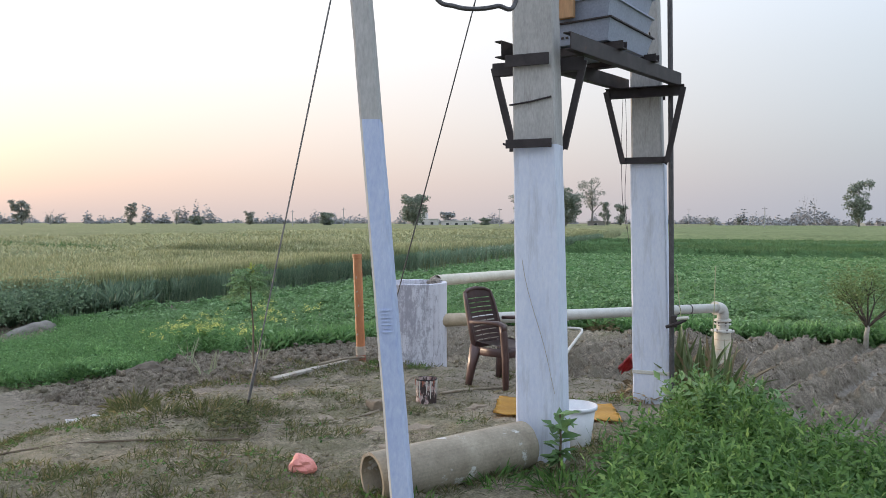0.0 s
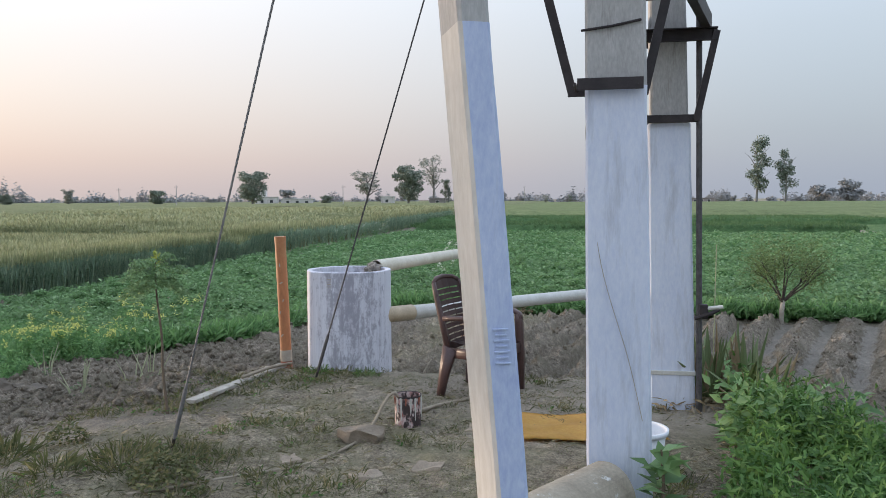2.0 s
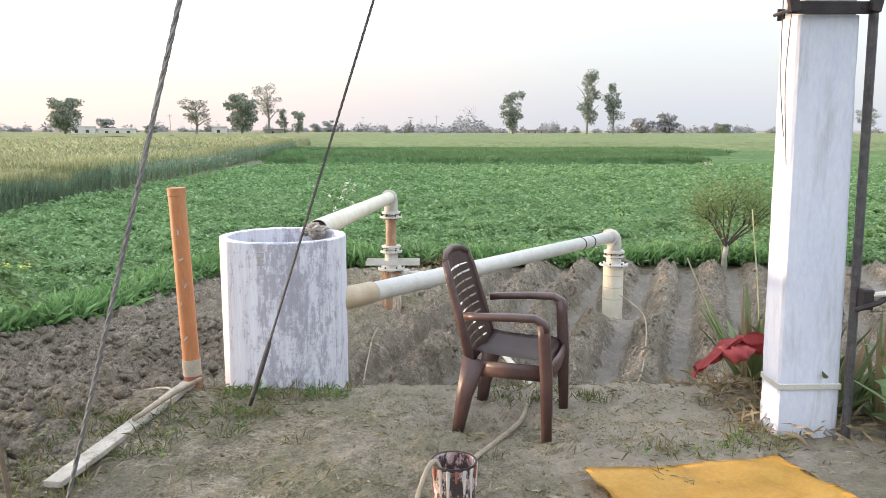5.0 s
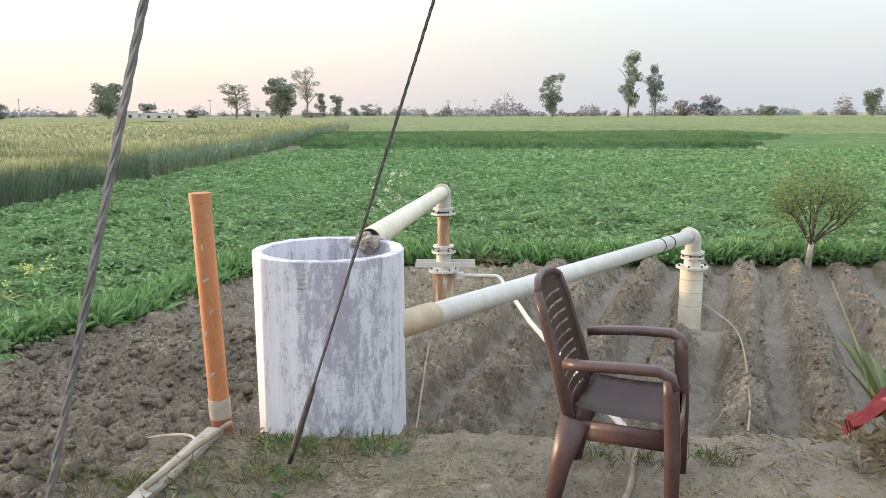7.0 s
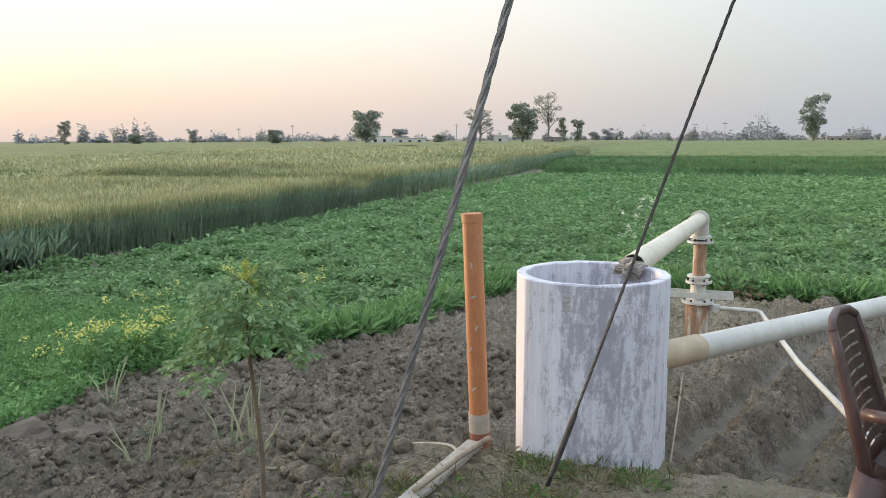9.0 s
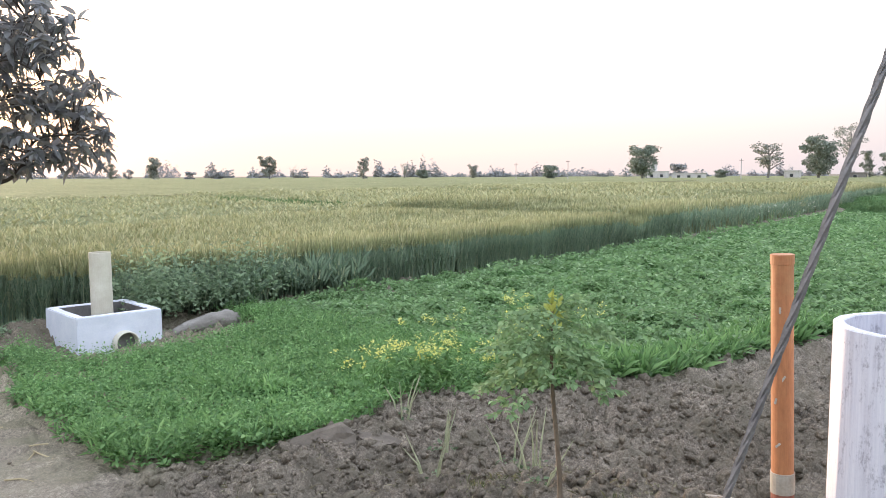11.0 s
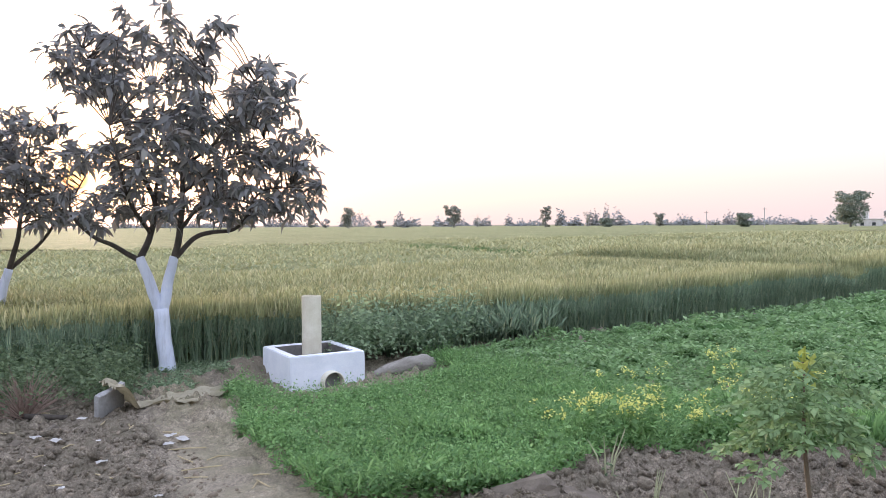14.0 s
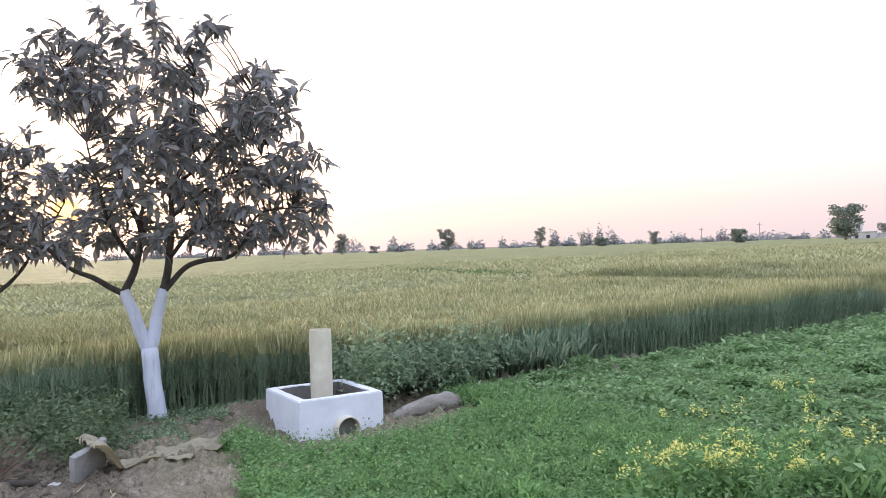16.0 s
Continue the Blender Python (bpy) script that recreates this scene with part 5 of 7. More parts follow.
for f in (0.20, 0.29):
    part("tie", rot_to(lathe([(0.0675, 0), (0.071, 0.004), (0.071, 0.014), (0.0675, 0.018)], 20), u * d.length * f * 0.6, d), M["steel"], pipe_b)

drain = thing("drain_pipe", PA + Vector((0, 0, 0)), "thin white pipe bending down into the furrows", "pipe")
part("run", tube([(0.10, -0.05, zc - 0.03), (0.18, -0.06, zc - 0.03), (0.54, -0.10, zc - 0.03), (0.58, -0.13, zc - 0.04), (0.60, -0.20, zc - 0.06), (0.76, -1.7, zc - 0.08), (1.09, -4.12, -0.12 - PA.z)], 0.021, 12), M["pvcwhite"], drain, smooth=True)
part("valve", lathe([(0, 0), (0.045, 0), (0.045, 0.06), (0, 0.06)], 12, (0.17, -0.055, zc - 0.06)), M["pvcwhite"], drain)


def ground_line(name, pts, r, mat, label, category="cable", lift=0.0):
    ob = thing(name, (0, 0, 0), label, category)
    P = [(x, y, gz(x, y) + r * 0.8 + lift + z) for x, y, z in pts]
    part("run", tube(curve_points(P, 6), r, 7), mat, ob, smooth=True)
    return ob


ground_line("pump_cable", [(-0.80, 13.12, 0.4), (-0.84, 12.8, 0.10), (-0.95, 12.0, 0.02), (-0.95, 11.0, 0.05), (-0.98, 10.0, 0.06), (-1.0, 9.6, 0.05)], 0.007, M["hose"], "thin dusty cable from well head across the furrows")
ground_line("pump_cable", [(1.76, 13.08, 0.42), (1.74, 12.5, 0.2), (1.6, 11.5, 0.08), (1.25, 10.3, 0.05), (0.95, 9.5, 0.03)], 0.0065, M["hose"], "thin dusty cable from well head across the furrows")
ground_line("hose", [(0.17, 8.80, 0), (0.10, 8.6, 0), (0.04, 8.4, 0), (-0.12, 8.05, 0.0), (-0.25, 7.8, 0.0), (-0.33, 7.62, 0.01)], 0.014, M["hose"], "dirty thin hose lying by the chair", "hose")
ground_line("dark_cable", [(-2.52, 9.42, 0), (-2.3, 9.2, 0), (-2.1, 9.25, 0), (-1.98, 9.45, 0)], 0.008, M["cable"], "thin dark cable lying on the soil", "cable")

# ---- orange standing pipe and plank ----
op = thing("standing_pipe", (-1.888, 8.995, -0.06), "upright orange plastic pipe with taped foot beside the tank", "pipe", "", 0, rx=0.6, ry=-1.9)
part("shaft", hollow(0.050, 0.005, 0.17, 1.235, 28), M["orange"], op, smooth=False)
part("lip", lathe([(0.0505, 1.19), (0.053, 1.192), (0.053, 1.236), (0.0505, 1.238)], 28), M["orange"], op)
part("tape", lathe([(0.0, 0.10), (0.054, 0.10), (0.055, 0.20), (0.0, 0.20)], 24), M["greytape"], op, "grey taped band")
part("foot", lathe([(0.0, -0.1), (0.052, -0.1), (0.052, 0.10), (0.0, 0.10)], 24), M["brick_red"], op, "brick-red pipe socket")
for k, (a, z) in enumerate(((-1.5, 0.98), (-1.9, 0.55), (-1.2, 0.66), (-1.7, 0.34), (-1.4, 0.82))):
    part("scratch", box_bm((0.010, 0.003, 0.03), (0.0505 * math.cos(a), 0.0505 * math.sin(a), z), 0.001, rot=(0, 15 * k, 0)), M["plank"], op)
pl = thing("plank", (-1.965, 8.205, gz(-1.965, 8.205) + 0.015), "lime-spattered narrow plank lying on the ground", "plank", "", -7.8)
part("board", box_bm((0.085, 1.33, 0.030), (0, 0, 0.01), 0.006, cuts=3, rough=0.006), M["plank"], pl)
ground_line("lath", [(-1.83, 8.95, 0.06), (-1.87, 8.6, 0.05), (-1.95, 8.2, 0.05)], 0.014, M["hose"], "thin stick lying along the plank", "stick")

# ---- plastic armchair ----
chair = thing("armchair", (0.011, 8.372, -0.065), "brown plastic armchair with slotted back on the platform", "chair", "", -19.3)
chair.scale = (0.91, 1.01, 1.036)
# local: +x is forward, y sideways
def bar(name, pts, w, h, parent=chair, label=""):
    """A flat moulded bar swept along points, w across and h thick."""
    bm = bmesh.new()
    P = [Vector(p) for p in pts]
    rings = []
    for i, p in enumerate(P):
        d = (P[min(i + 1, len(P) - 1)] - P[max(i - 1, 0)]).normalized()
        s = Vector((0, 1, 0)) if abs(d.y) < 0.8 else Vector((1, 0, 0))
        n = d.cross(s).normalized()
        s = n.cross(d).normalized()
        ww, hh = (w[i] if isinstance(w, (list, tuple)) else w), (h[i] if isinstance(h, (list, tuple)) else h)
        c = 0.25
        o = [(-ww, -hh * c), (-ww * 0.8, -hh), (ww * 0.8, -hh), (ww, -hh * c), (ww, hh * c), (ww * 0.8, hh), (-ww * 0.8, hh), (-ww, hh * c)]
        rings.append([bm.verts.new(p + s * a / 2 + n * b / 2) for a, b in o])
    for a, b in zip(rings, rings[1:]):
        for k in range(8):
            bm.faces.new((a[k], a[(k + 1) % 8], b[(k + 1) % 8], b[k]))
    bm.faces.new(rings[0])
    bm.faces.new(rings[-1])
    return part(name, bm, M["plastic"], parent, label, smooth=True)


# seat: dished sheet with a turned-down front
bm = bmesh.new()
gridv = []
for i in range(13):
    t = i / 12
    row = []
    for j in range(11):
        s = j / 10 * 2 - 1
        xx = -0.20 + 0.43 * t
        half = 0.215 + 0.02 * t
        zz = 0.405 + 0.025 * s * s + 0.012 * t + (0.03 * (1 - t) ** 3) - (0.05 * max(0, (t - 0.85) / 0.15) ** 2)
        row.append(bm.verts.new((xx, half * s, zz)))
    gridv.append(row)
for i in range(12):
    for j in range(10):
        bm.faces.new((gridv[i][j], gridv[i + 1][j], gridv[i + 1][j + 1], gridv[i][j + 1]))
bmesh.ops.solidify(bm, geom=bm.faces[:], thickness=0.012)
part("seat", bm, M["plastic"], chair, smooth=True)
for s in (-1, 1):
    bar("apron", [(-0.2, s * 0.222, 0.37), (0.22, s * 0.24, 0.375)], 0.018, 0.075)
    bar("leg", [(0.235, s * 0.255, 0.0), (0.225, s * 0.25, 0.35), (0.21, s * 0.262, 0.56), (0.20, s * 0.265, 0.63)], [0.035, 0.05, 0.055, 0.055], [0.05, 0.065, 0.06, 0.05])
    bar("leg", [(-0.285, s * 0.235, 0.0), (-0.245, s * 0.222, 0.22), (-0.19, s * 0.215, 0.41)], [0.035, 0.045, 0.05], [0.055, 0.085, 0.13])
    bar("armrest", [(0.225, s * 0.265, 0.585), (0.21, s * 0.266, 0.625), (0.16, s * 0.267, 0.648), (0.0, s * 0.268, 0.645), (-0.16, s * 0.262, 0.635), (-0.235, s * 0.24, 0.63)], [0.052, 0.055, 0.058, 0.058, 0.052, 0.045], 0.032)
bar("apron", [(0.232, -0.24, 0.375), (0.245, 0, 0.375), (0.232, 0.24, 0.375)], 0.018, 0.075)
# back: one moulded curved panel, pierced by rows of short slots, with a rounded head
us = [-0.218, -0.205, -0.165, -0.062, -0.048, 0.048, 0.062, 0.165, 0.205, 0.218]
vs = [0.385, 0.43] + [z for k in range(10) for z in (0.448 + 0.042 * k, 0.457 + 0.042 * k)] + [0.86, 0.895, 0.92]
bm = bmesh.new()
rows = []
for v in vs:
    t = (v - 0.385) / 0.535
    head = max(0.0, (v - 0.86) / 0.06)
    row = []
    for u in us:
        uu = u * (1 - 0.06 * t - 0.10 * head ** 2)
        row.append(bm.verts.new((-0.185 - 0.185 * t - 0.030 * (1 - (uu / 0.218) ** 2) - (0.012 if abs(u) > 0.21 else 0), uu, v - 0.03 * head * (uu / 0.2) ** 4)))
    rows.append(row)
for i in range(len(vs) - 1):
    slot = 2 <= i < 22 and i % 2 == 0
    for j in range(len(us) - 1):
        if not (slot and j in (2, 4, 6)):
            bm.faces.new((rows[i][j], rows[i][j + 1], rows[i + 1][j + 1], rows[i + 1][j]))
bmesh.ops.solidify(bm, geom=bm.faces[:], thickness=0.012)
part("backrest", bm, M["plastic"], chair, "moulded curved back pierced by rows of slots")
for s in (-1, 1):
    bar("back_post", [(-0.198, s * 0.222, 0.36), (-0.272, s * 0.218, 0.60), (-0.340, s * 0.206, 0.80), (-0.372, s * 0.19, 0.885)], [0.03, 0.026, 0.022, 0.02], [0.05, 0.045, 0.04, 0.034])
bar("top_rail", [(-0.372, -0.19, 0.883), (-0.392, -0.12, 0.912), (-0.402, 0.0, 0.922), (-0.392, 0.12, 0.912), (-0.372, 0.19, 0.883)], 0.030, [0.026, 0.030, 0.032, 0.030, 0.026])

# ---- things on the platform ----
sheet = thing("yellow_sheet", (0.77, 7.42, gz(0.77, 7.42) + 0.012), "creased yellow plastic sheet spread on the trodden ground", "sheet")
corners = [Vector((-0.56, 0.20, 0)), Vector((-0.42, -0.37, 0)), Vector((0.56, -0.19, 0)), Vector((0.38, 0.35, 0))]
bm = bmesh.new()
grid = []
for i in range(25):
    row = []
    for j in range(17):
        a, b = i / 24, j / 16
        p = corners[0].lerp(corners[3], a).lerp(corners[1].lerp(corners[2], a), b)
        edge = 0.02 * noise.noise(Vector((a * 5, b * 5, 7.0)))
        h = 0.018 + 0.022 * noise.noise(Vector((a * 3.2, b * 4.1, 0))) + 0.012 * abs(noise.noise(Vector((a * 9, b * 3, 3))))
        if a < 0.16:
            h += 0.02 * (0.16 - a) / 0.16
        row.append(bm.verts.new((p.x + edge, p.y + edge * 1.3, max(0.004, h))))
    grid.append(row)
for i in range(24):
    for j in range(16):
        bm.faces.new((grid[i][j], grid[i + 1][j], grid[i + 1][j + 1], grid[i][j + 1]))
bmesh.ops.solidify(bm, geom=bm.faces[:], thickness=0.006)
part("cloth", bm, M["sheet"], sheet, smooth=True)

can = thing("paint_can", (-0.36, 7.36, gz(-0.36, 7.36)), "old paint tin crusted with white, black and red drips", "paint can")
bm = hollow(0.088, 0.004, 0.0, 0.205, 32)
part("body", bm, M["canwhite"], can)
part("rim", lathe([(0.090, 0.195), (0.093, 0.200), (0.092, 0.209), (0.085, 0.207), (0.090, 0.195)], 32), M["steel"], can)
part("paint", lathe([(0, 0.10), (0.083, 0.10), (0.083, 0.09), (0, 0.09)], 24), M["canwhite"], can)
for k in range(9):
    a = -2.6 + 0.37 * k
    ln = 0.05 + 0.05 * ((k * 7) % 3)
    part("drip", tube([(0.089 * math.cos(a), 0.089 * math.sin(a), 0.2), (0.0895 * math.cos(a), 0.0895 * math.sin(a), 0.2 - ln)], [0.008, 0.004], 6), M["brick_red"] if k % 3 == 0 else M["pvcwhite"], can)
brick = thing("mud_brick", (-0.575, 6.975, gz(-0.575, 6.975)), "dusty mud brick with rounded corners", "brick", "", -6)
part("block", box_bm((0.27, 0.13, 0.085), (0, 0, 0.04), 0.022, cuts=5, rough=0.035, seed=3), M["mudbrick"], brick)
ground_line("siphon_hose", [(-0.41, 7.33, 0.17), (-0.44, 7.31, 0.215), (-0.48, 7.24, 0.18), (-0.53, 7.12, 0.06), (-0.56, 7.05, 0.0), (-0.60, 6.86, 0.0), (-0.68, 6.66, 0.0), (-0.80, 6.48, 0.0), (-1.1, 6.2, 0.0), (-1.5, 5.9, 0)], 0.010, M["hose"], "dusty hose running from the paint tin past a brick", "hose")
ground_line("long_stick", [(-2.9, 5.0, 0), (-2.0, 5.3, 0.0), (-1.1, 5.8, 0.0)], 0.0085, M["stem"], "long dry stick lying on the path", "stick")

bucket = thing("bucket", (1.10, 6.60, gz(1.1, 6.6)), "white plastic bucket behind the pole foot", "bucket")
part("body", lathe([(0.0, 0.0), (0.105, 0.0), (0.112, 0.012), (0.145, 0.265), (0.140, 0.265), (0.108, 0.016), (0.0, 0.014)], 36), M["bucket"], bucket, smooth=True)
part("rim", lathe([(0.146, 0.245), (0.157, 0.248), (0.157, 0.272), (0.142, 0.272), (0.146, 0.245)], 36), M["bucket"], bucket, smooth=True)

cp = thing("cement_pipe", (0, 0, 0), "weathered cement pipe lying half sunk by the poles", "pipe")
ca, cb = Vector((0.31, 5.10, 0.115)), Vector((0.93, 5.98, 0.145))
part("barrel", rot_to(hollow(0.145, 0.018, 0.0, (cb - ca).length, 40, 0.003), ca, cb), M["oldpipe"], cp, smooth=False)

crumpled("plastic_bag", (-0.31, 5.36, gz(-0.31, 5.36) + 0.045), (0.085, 0.06, 0.085), M["pink"], 9.0, "crumpled pink plastic bag on the grass", "bag", 0.7)
rc = thing("red_cloth", (1.26, 8.62, 0.0), "faded red cloth knotted and draped over an aloe plant", "cloth", "", -8)
bm = bmesh.new()
grid = []
for i in range(33):
    row = []
    a = i / 32
    for j in range(15):
        b = j / 14 - 0.5
        knot = math.exp(-((a - 0.45) / 0.13) ** 2)
        wide = 0.20 * (0.35 + 0.65 * math.sin(math.pi * min(1.0, 0.12 + a * 0.95))) * (1 - 0.35 * knot)
        fold = 0.028 * math.sin(b * 17 + a * 5) + 0.05 * noise.noise(Vector((a * 5, b * 4, 4.0)))
        z = 0.10 + 0.22 * math.sin(math.pi * (0.08 + 0.62 * a)) - 0.10 * b + fold * 0.8 + 0.05 * knot
        row.append(bm.verts.new((-0.20 + 0.44 * a + 0.03 * noise.noise(Vector((a * 4, b * 6, 9.0))), b * wide + fold * (0.6 + knot) - 0.05 * knot, z)))
    grid.append(row)
for i in range(32):
    for j in range(14):
        bm.faces.new((grid[i][j], grid[i + 1][j], grid[i + 1][j + 1], grid[i][j + 1]))
bmesh.ops.solidify(bm, geom=bm.faces[:], thickness=0.005)
part("drape", bm, M["red"], rc, smooth=True)
bm = bmesh.new()
bmesh.ops.create_icosphere(bm, subdivisions=3, radius=1)
for v in bm.verts:
    v.co *= 1 + 0.35 * noise.noise(v.co * 2.2) + 0.18 * math.sin(v.co.x * 7 + v.co.z * 5)
    v.co = Vector((v.co.x * 0.085, v.co.y * 0.06, v.co.z * 0.055))
bmesh.ops.translate(bm, vec=(0.0, -0.07, 0.29), verts=bm.verts)
part("knot", bm, M["red"], rc, smooth=True)

# ---- outlet box by the wheat ----
BX = thing("outlet_box", (-9.961, 9.851, -0.58), "whitewashed concrete box with a standing pipe and outlet", "outlet box", "", -6.9)
hw, hd, hh, t = 0.533, 0.492, 0.54, 0.11
bm = bmesh.new()
quad = ((-1, -1), (1, -1), (1, 1), (-1, 1))
rings = [[bm.verts.new((a * (hw - g), b * (hd - g), z)) for a, b in quad] for g, z in ((0, 0), (0, hh), (t, hh), (t, 0))]
for p, q in zip(rings, rings[1:] + rings[:1]):
    for k in range(4):
        bm.faces.new((p[k], p[(k + 1) % 4], q[(k + 1) % 4], q[k]))
bmesh.ops.bevel(bm, geom=bm.edges[:], offset=0.010, segments=2, affect="EDGES")
bmesh.ops.subdivide_edges(bm, edges=[e for e in bm.edges if e.calc_length() > 0.1], cuts=5, use_grid_fill=True)
for v in bm.verts:
    v.co += noise.noise_vector(v.co * 9) * 0.006
for f in bm.faces:
    c = f.calc_center_median()
    if abs(c.x) < hw - t + 0.009 and abs(c.y) < hd - t + 0.009 and c.z < hh - 0.03:
        f.material_index = 1
part("wall", bm, M["boxwash"], BX, "fresh whitewashed walls with dark inner faces").data.materials.append(M["cement"])
part("inner_floor", box_bm((2 * hw - 2 * t, 2 * hd - 2 * t, 0.04), (0, 0, 0.22)), M["cement"], BX, "dark wet cement inside")
part("standing_pipe", hollow(0.125, 0.01, 0.0, 1.222, 36), M["pvc"], BX, "cream plastic standing pipe", smooth=False).location = (-0.01, -0.008, 0)
part("outlet_pipe", rot_to(hollow(0.138, 0.016, 0, 0.24, 36), (hw - 0.12, 0.025, 0.198), (hw + 1, 0.025, 0.198)), M["pvc"], BX, "cream outlet pipe stub")
# wall is not pierced: an added dark disc gives the pipe's inner shade
part("bore_shade_disc", lathe([(0.0, 0.0), (0.121, 0.0), (0.121, 0.004), (0.0, 0.004)], 32), M["cement"], BX, "dark disc painted as the shade inside the outlet pipe").matrix_basis = pose(hw + 0.012, 0.025, 0.198, 0, 90, 0)
lg = thing("stone_log", (-9.66, 11.10, gz(-9.66, 11.10) + 0.03), "grey weathered log-like stone lying by the crop", "stone", "", 92)
bm = tube([(-0.55, 0, 0.00), (-0.50, 0, 0.03), (-0.34, 0.02, 0.055), (-0.1, 0.03, 0.08), (0.1, 0.02, 0.09), (0.3, 0.0, 0.10), (0.40, -0.01, 0.085), (0.43, 0.0, 0.085), (0.50, 0.03, 0.07), (0.54, 0.02, 0.06)], [0.025, 0.055, 0.085, 0.105, 0.115, 0.12, 0.105, 0.06, 0.085, 0.03], 16)
bmesh.ops.subdivide_edges(bm, edges=bm.edges[:], cuts=2, use_grid_fill=True)
for v in bm.verts:
    v.co += noise.noise_vector(v.co * 6) * 0.022 + noise.noise_vector(Vector((v.co.x * 6, v.co.y * 22, v.co.z * 22))) * 0.008
part("lump", bm, M["paleboulder"], lg, smooth=True)
# ---- trees ----
def limb(a, b, r0, r1, wob, seed, n=8):
    a, b = Vector(a), Vector(b)
    pts, rad = [], []
    for i in range(n + 1):
        t = i / n
        w = math.sin(math.pi * t) * wob
        pts.append(a.lerp(b, t) + Vector((noise.noise((seed, t * 2.3, 0)) * w, noise.noise((seed, t * 2.3, 5)) * w, noise.noise((seed, t * 2.3, 9)) * w * 0.5)))
        rad.append(r0 + (r1 - r0) * t)
    return pts, rad


MANGO_LEAF_V, MANGO_LEAF_F = [], []
for i in range(5):
    t = i / 4
    w = 0.165 * math.sin(math.pi * (0.06 + 0.94 * t) ** 0.8) if i < 4 else 0.004
    z = 0.10 * math.sin(2.2 * t) - 0.36 * t * t
    MANGO_LEAF_V += [(t, w, z + 0.03), (t, 0, z), (t, -w, z + 0.03)]
for i in range(4):
    a = 3 * i
    MANGO_LEAF_F += [(a, a + 1, a + 4, a + 3), (a + 1, a + 2, a + 5, a + 4)]


def crown_leaves(name, centres, per, size, mat, parent, seed, droop=0.22):
    """Whorls of long leaves spreading and hanging from the twig ends."""
    r = np.random.default_rng(seed)
    P = np.repeat(np.asarray(centres, float), per, axis=0)
    k = len(P)
    yaw = np.tile(np.arange(per) * 2.4, len(centres)) + np.repeat(r.uniform(0, 6.28, len(centres)), per) + r.normal(0, 0.3, k)
    off = r.normal(0, 0.03, (k, 3))
    turn = rots(yaw, r.normal(droop, 0.58, k), r.normal(0, 0.6, k))
    return scatter(name, (MANGO_LEAF_V, MANGO_LEAF_F), P + off, turn, size * r.uniform(0.6, 1.2, k), [mat], parent)


def inside(poly, x, y):
    ok = False
    for (x0, y0), (x1, y1) in zip(poly, poly[1:] + poly[:1]):
        if (y0 > y) != (y1 > y) and x < (x1 - x0) * (y - y0) / (y1 - y0) + x0:
            ok = not ok
    return ok


# a crown lies across an axis A and reaches B deep, both level
AX_A, AX_B = Vector((0.303, 0.953, 0)), Vector((-0.953, 0.303, 0))


def across(p):
    return AX_A * p[0] + AX_B * p[1] + Vector((0, 0, p[2]))


def mango_tree(at, fork, tops, limbs, outline, deep, whorls, seed, label, gaps=()):
    """Forked limewashed trunk, bent limbs and whorls of drooping leaves within an uneven crown."""
    tr = thing("mango_tree", at, label, "tree", "mango trees")
    r = random.Random(seed)
    fork = Vector(fork)
    pts, rad = limb((0.02, 0.02, -0.1), fork, 0.112, 0.100, 0.03, seed)
    rad[0], rad[1] = 0.15, 0.125
    bm = tube(pts, rad, 14)
    for k, f in enumerate(tops):
        p2, r2 = limb(fork - Vector((0, 0, 0.07)), across(f), 0.085, 0.062, 0.04, seed + k + 1)
        bm = merge(bm, tube(p2, r2, 12))
    part("trunk", bm, M["whitewash"], tr, "limewashed white trunk and fork", smooth=True)
    cand = []
    for pts, r0 in limbs:
        path = curve_points([across(p) for p in pts], 6)
        path = [p + noise.noise_vector(p * 2.1) * 0.035 * min(1.0, i / 4) for i, p in enumerate(path)]
        part("limb", tube(path, list(np.linspace(r0, 0.010, len(path))), 8), M["bark"], tr, smooth=True)
        cand += path[4:]
    xs, zs = [p[0] for p in outline], [p[1] for p in outline]
    mid, half = (min(xs) + max(xs)) / 2, (max(xs) - min(xs)) / 2
    ends, flat = [], []
    for _ in range(20000):
        if len(ends) >= whorls:
            break
        a, z = r.uniform(min(xs), max(xs)), r.uniform(min(zs), max(zs))
        d = r.uniform(-1, 1) * deep * math.sqrt(max(0.12, 1 - ((a - mid) / half) ** 2))
        if not inside(outline, a, z) or noise.noise(Vector((a * 1.9, z * 1.9, seed + d * 0.35))) < -0.24:
            continue
        if any(math.hypot((a - g[0]) / g[2], (z - g[1]) / g[3]) < 1 for g in gaps):
            continue
        p = across((a, d, z))
        if all((p - q).length > 0.155 for q in ends):
            ends.append(p)
    tw = []
    for e in ends:
        c = min(cand, key=lambda p: (p - e).length + (0.3 if p.z > e.z else 0))
        tw.append(tube([c, c.lerp(e, 0.5) + Vector((0, 0, 0.07)), e], [0.010, 0.007, 0.004], 4))
    bm = tw[0]
    me = bpy.data.meshes.new("tmp")
    for b in tw[1:]:
        b.to_mesh(me)
        b.free()
        bm.from_mesh(me)
    bpy.data.meshes.remove(me)
    tagged(part("twig", bm, M["bark"], tr), kind="stuff")
    crown_leaves("crown", [tuple(e) for e in ends], 12, 0.205, M["mango"], tr, seed)
    return tr


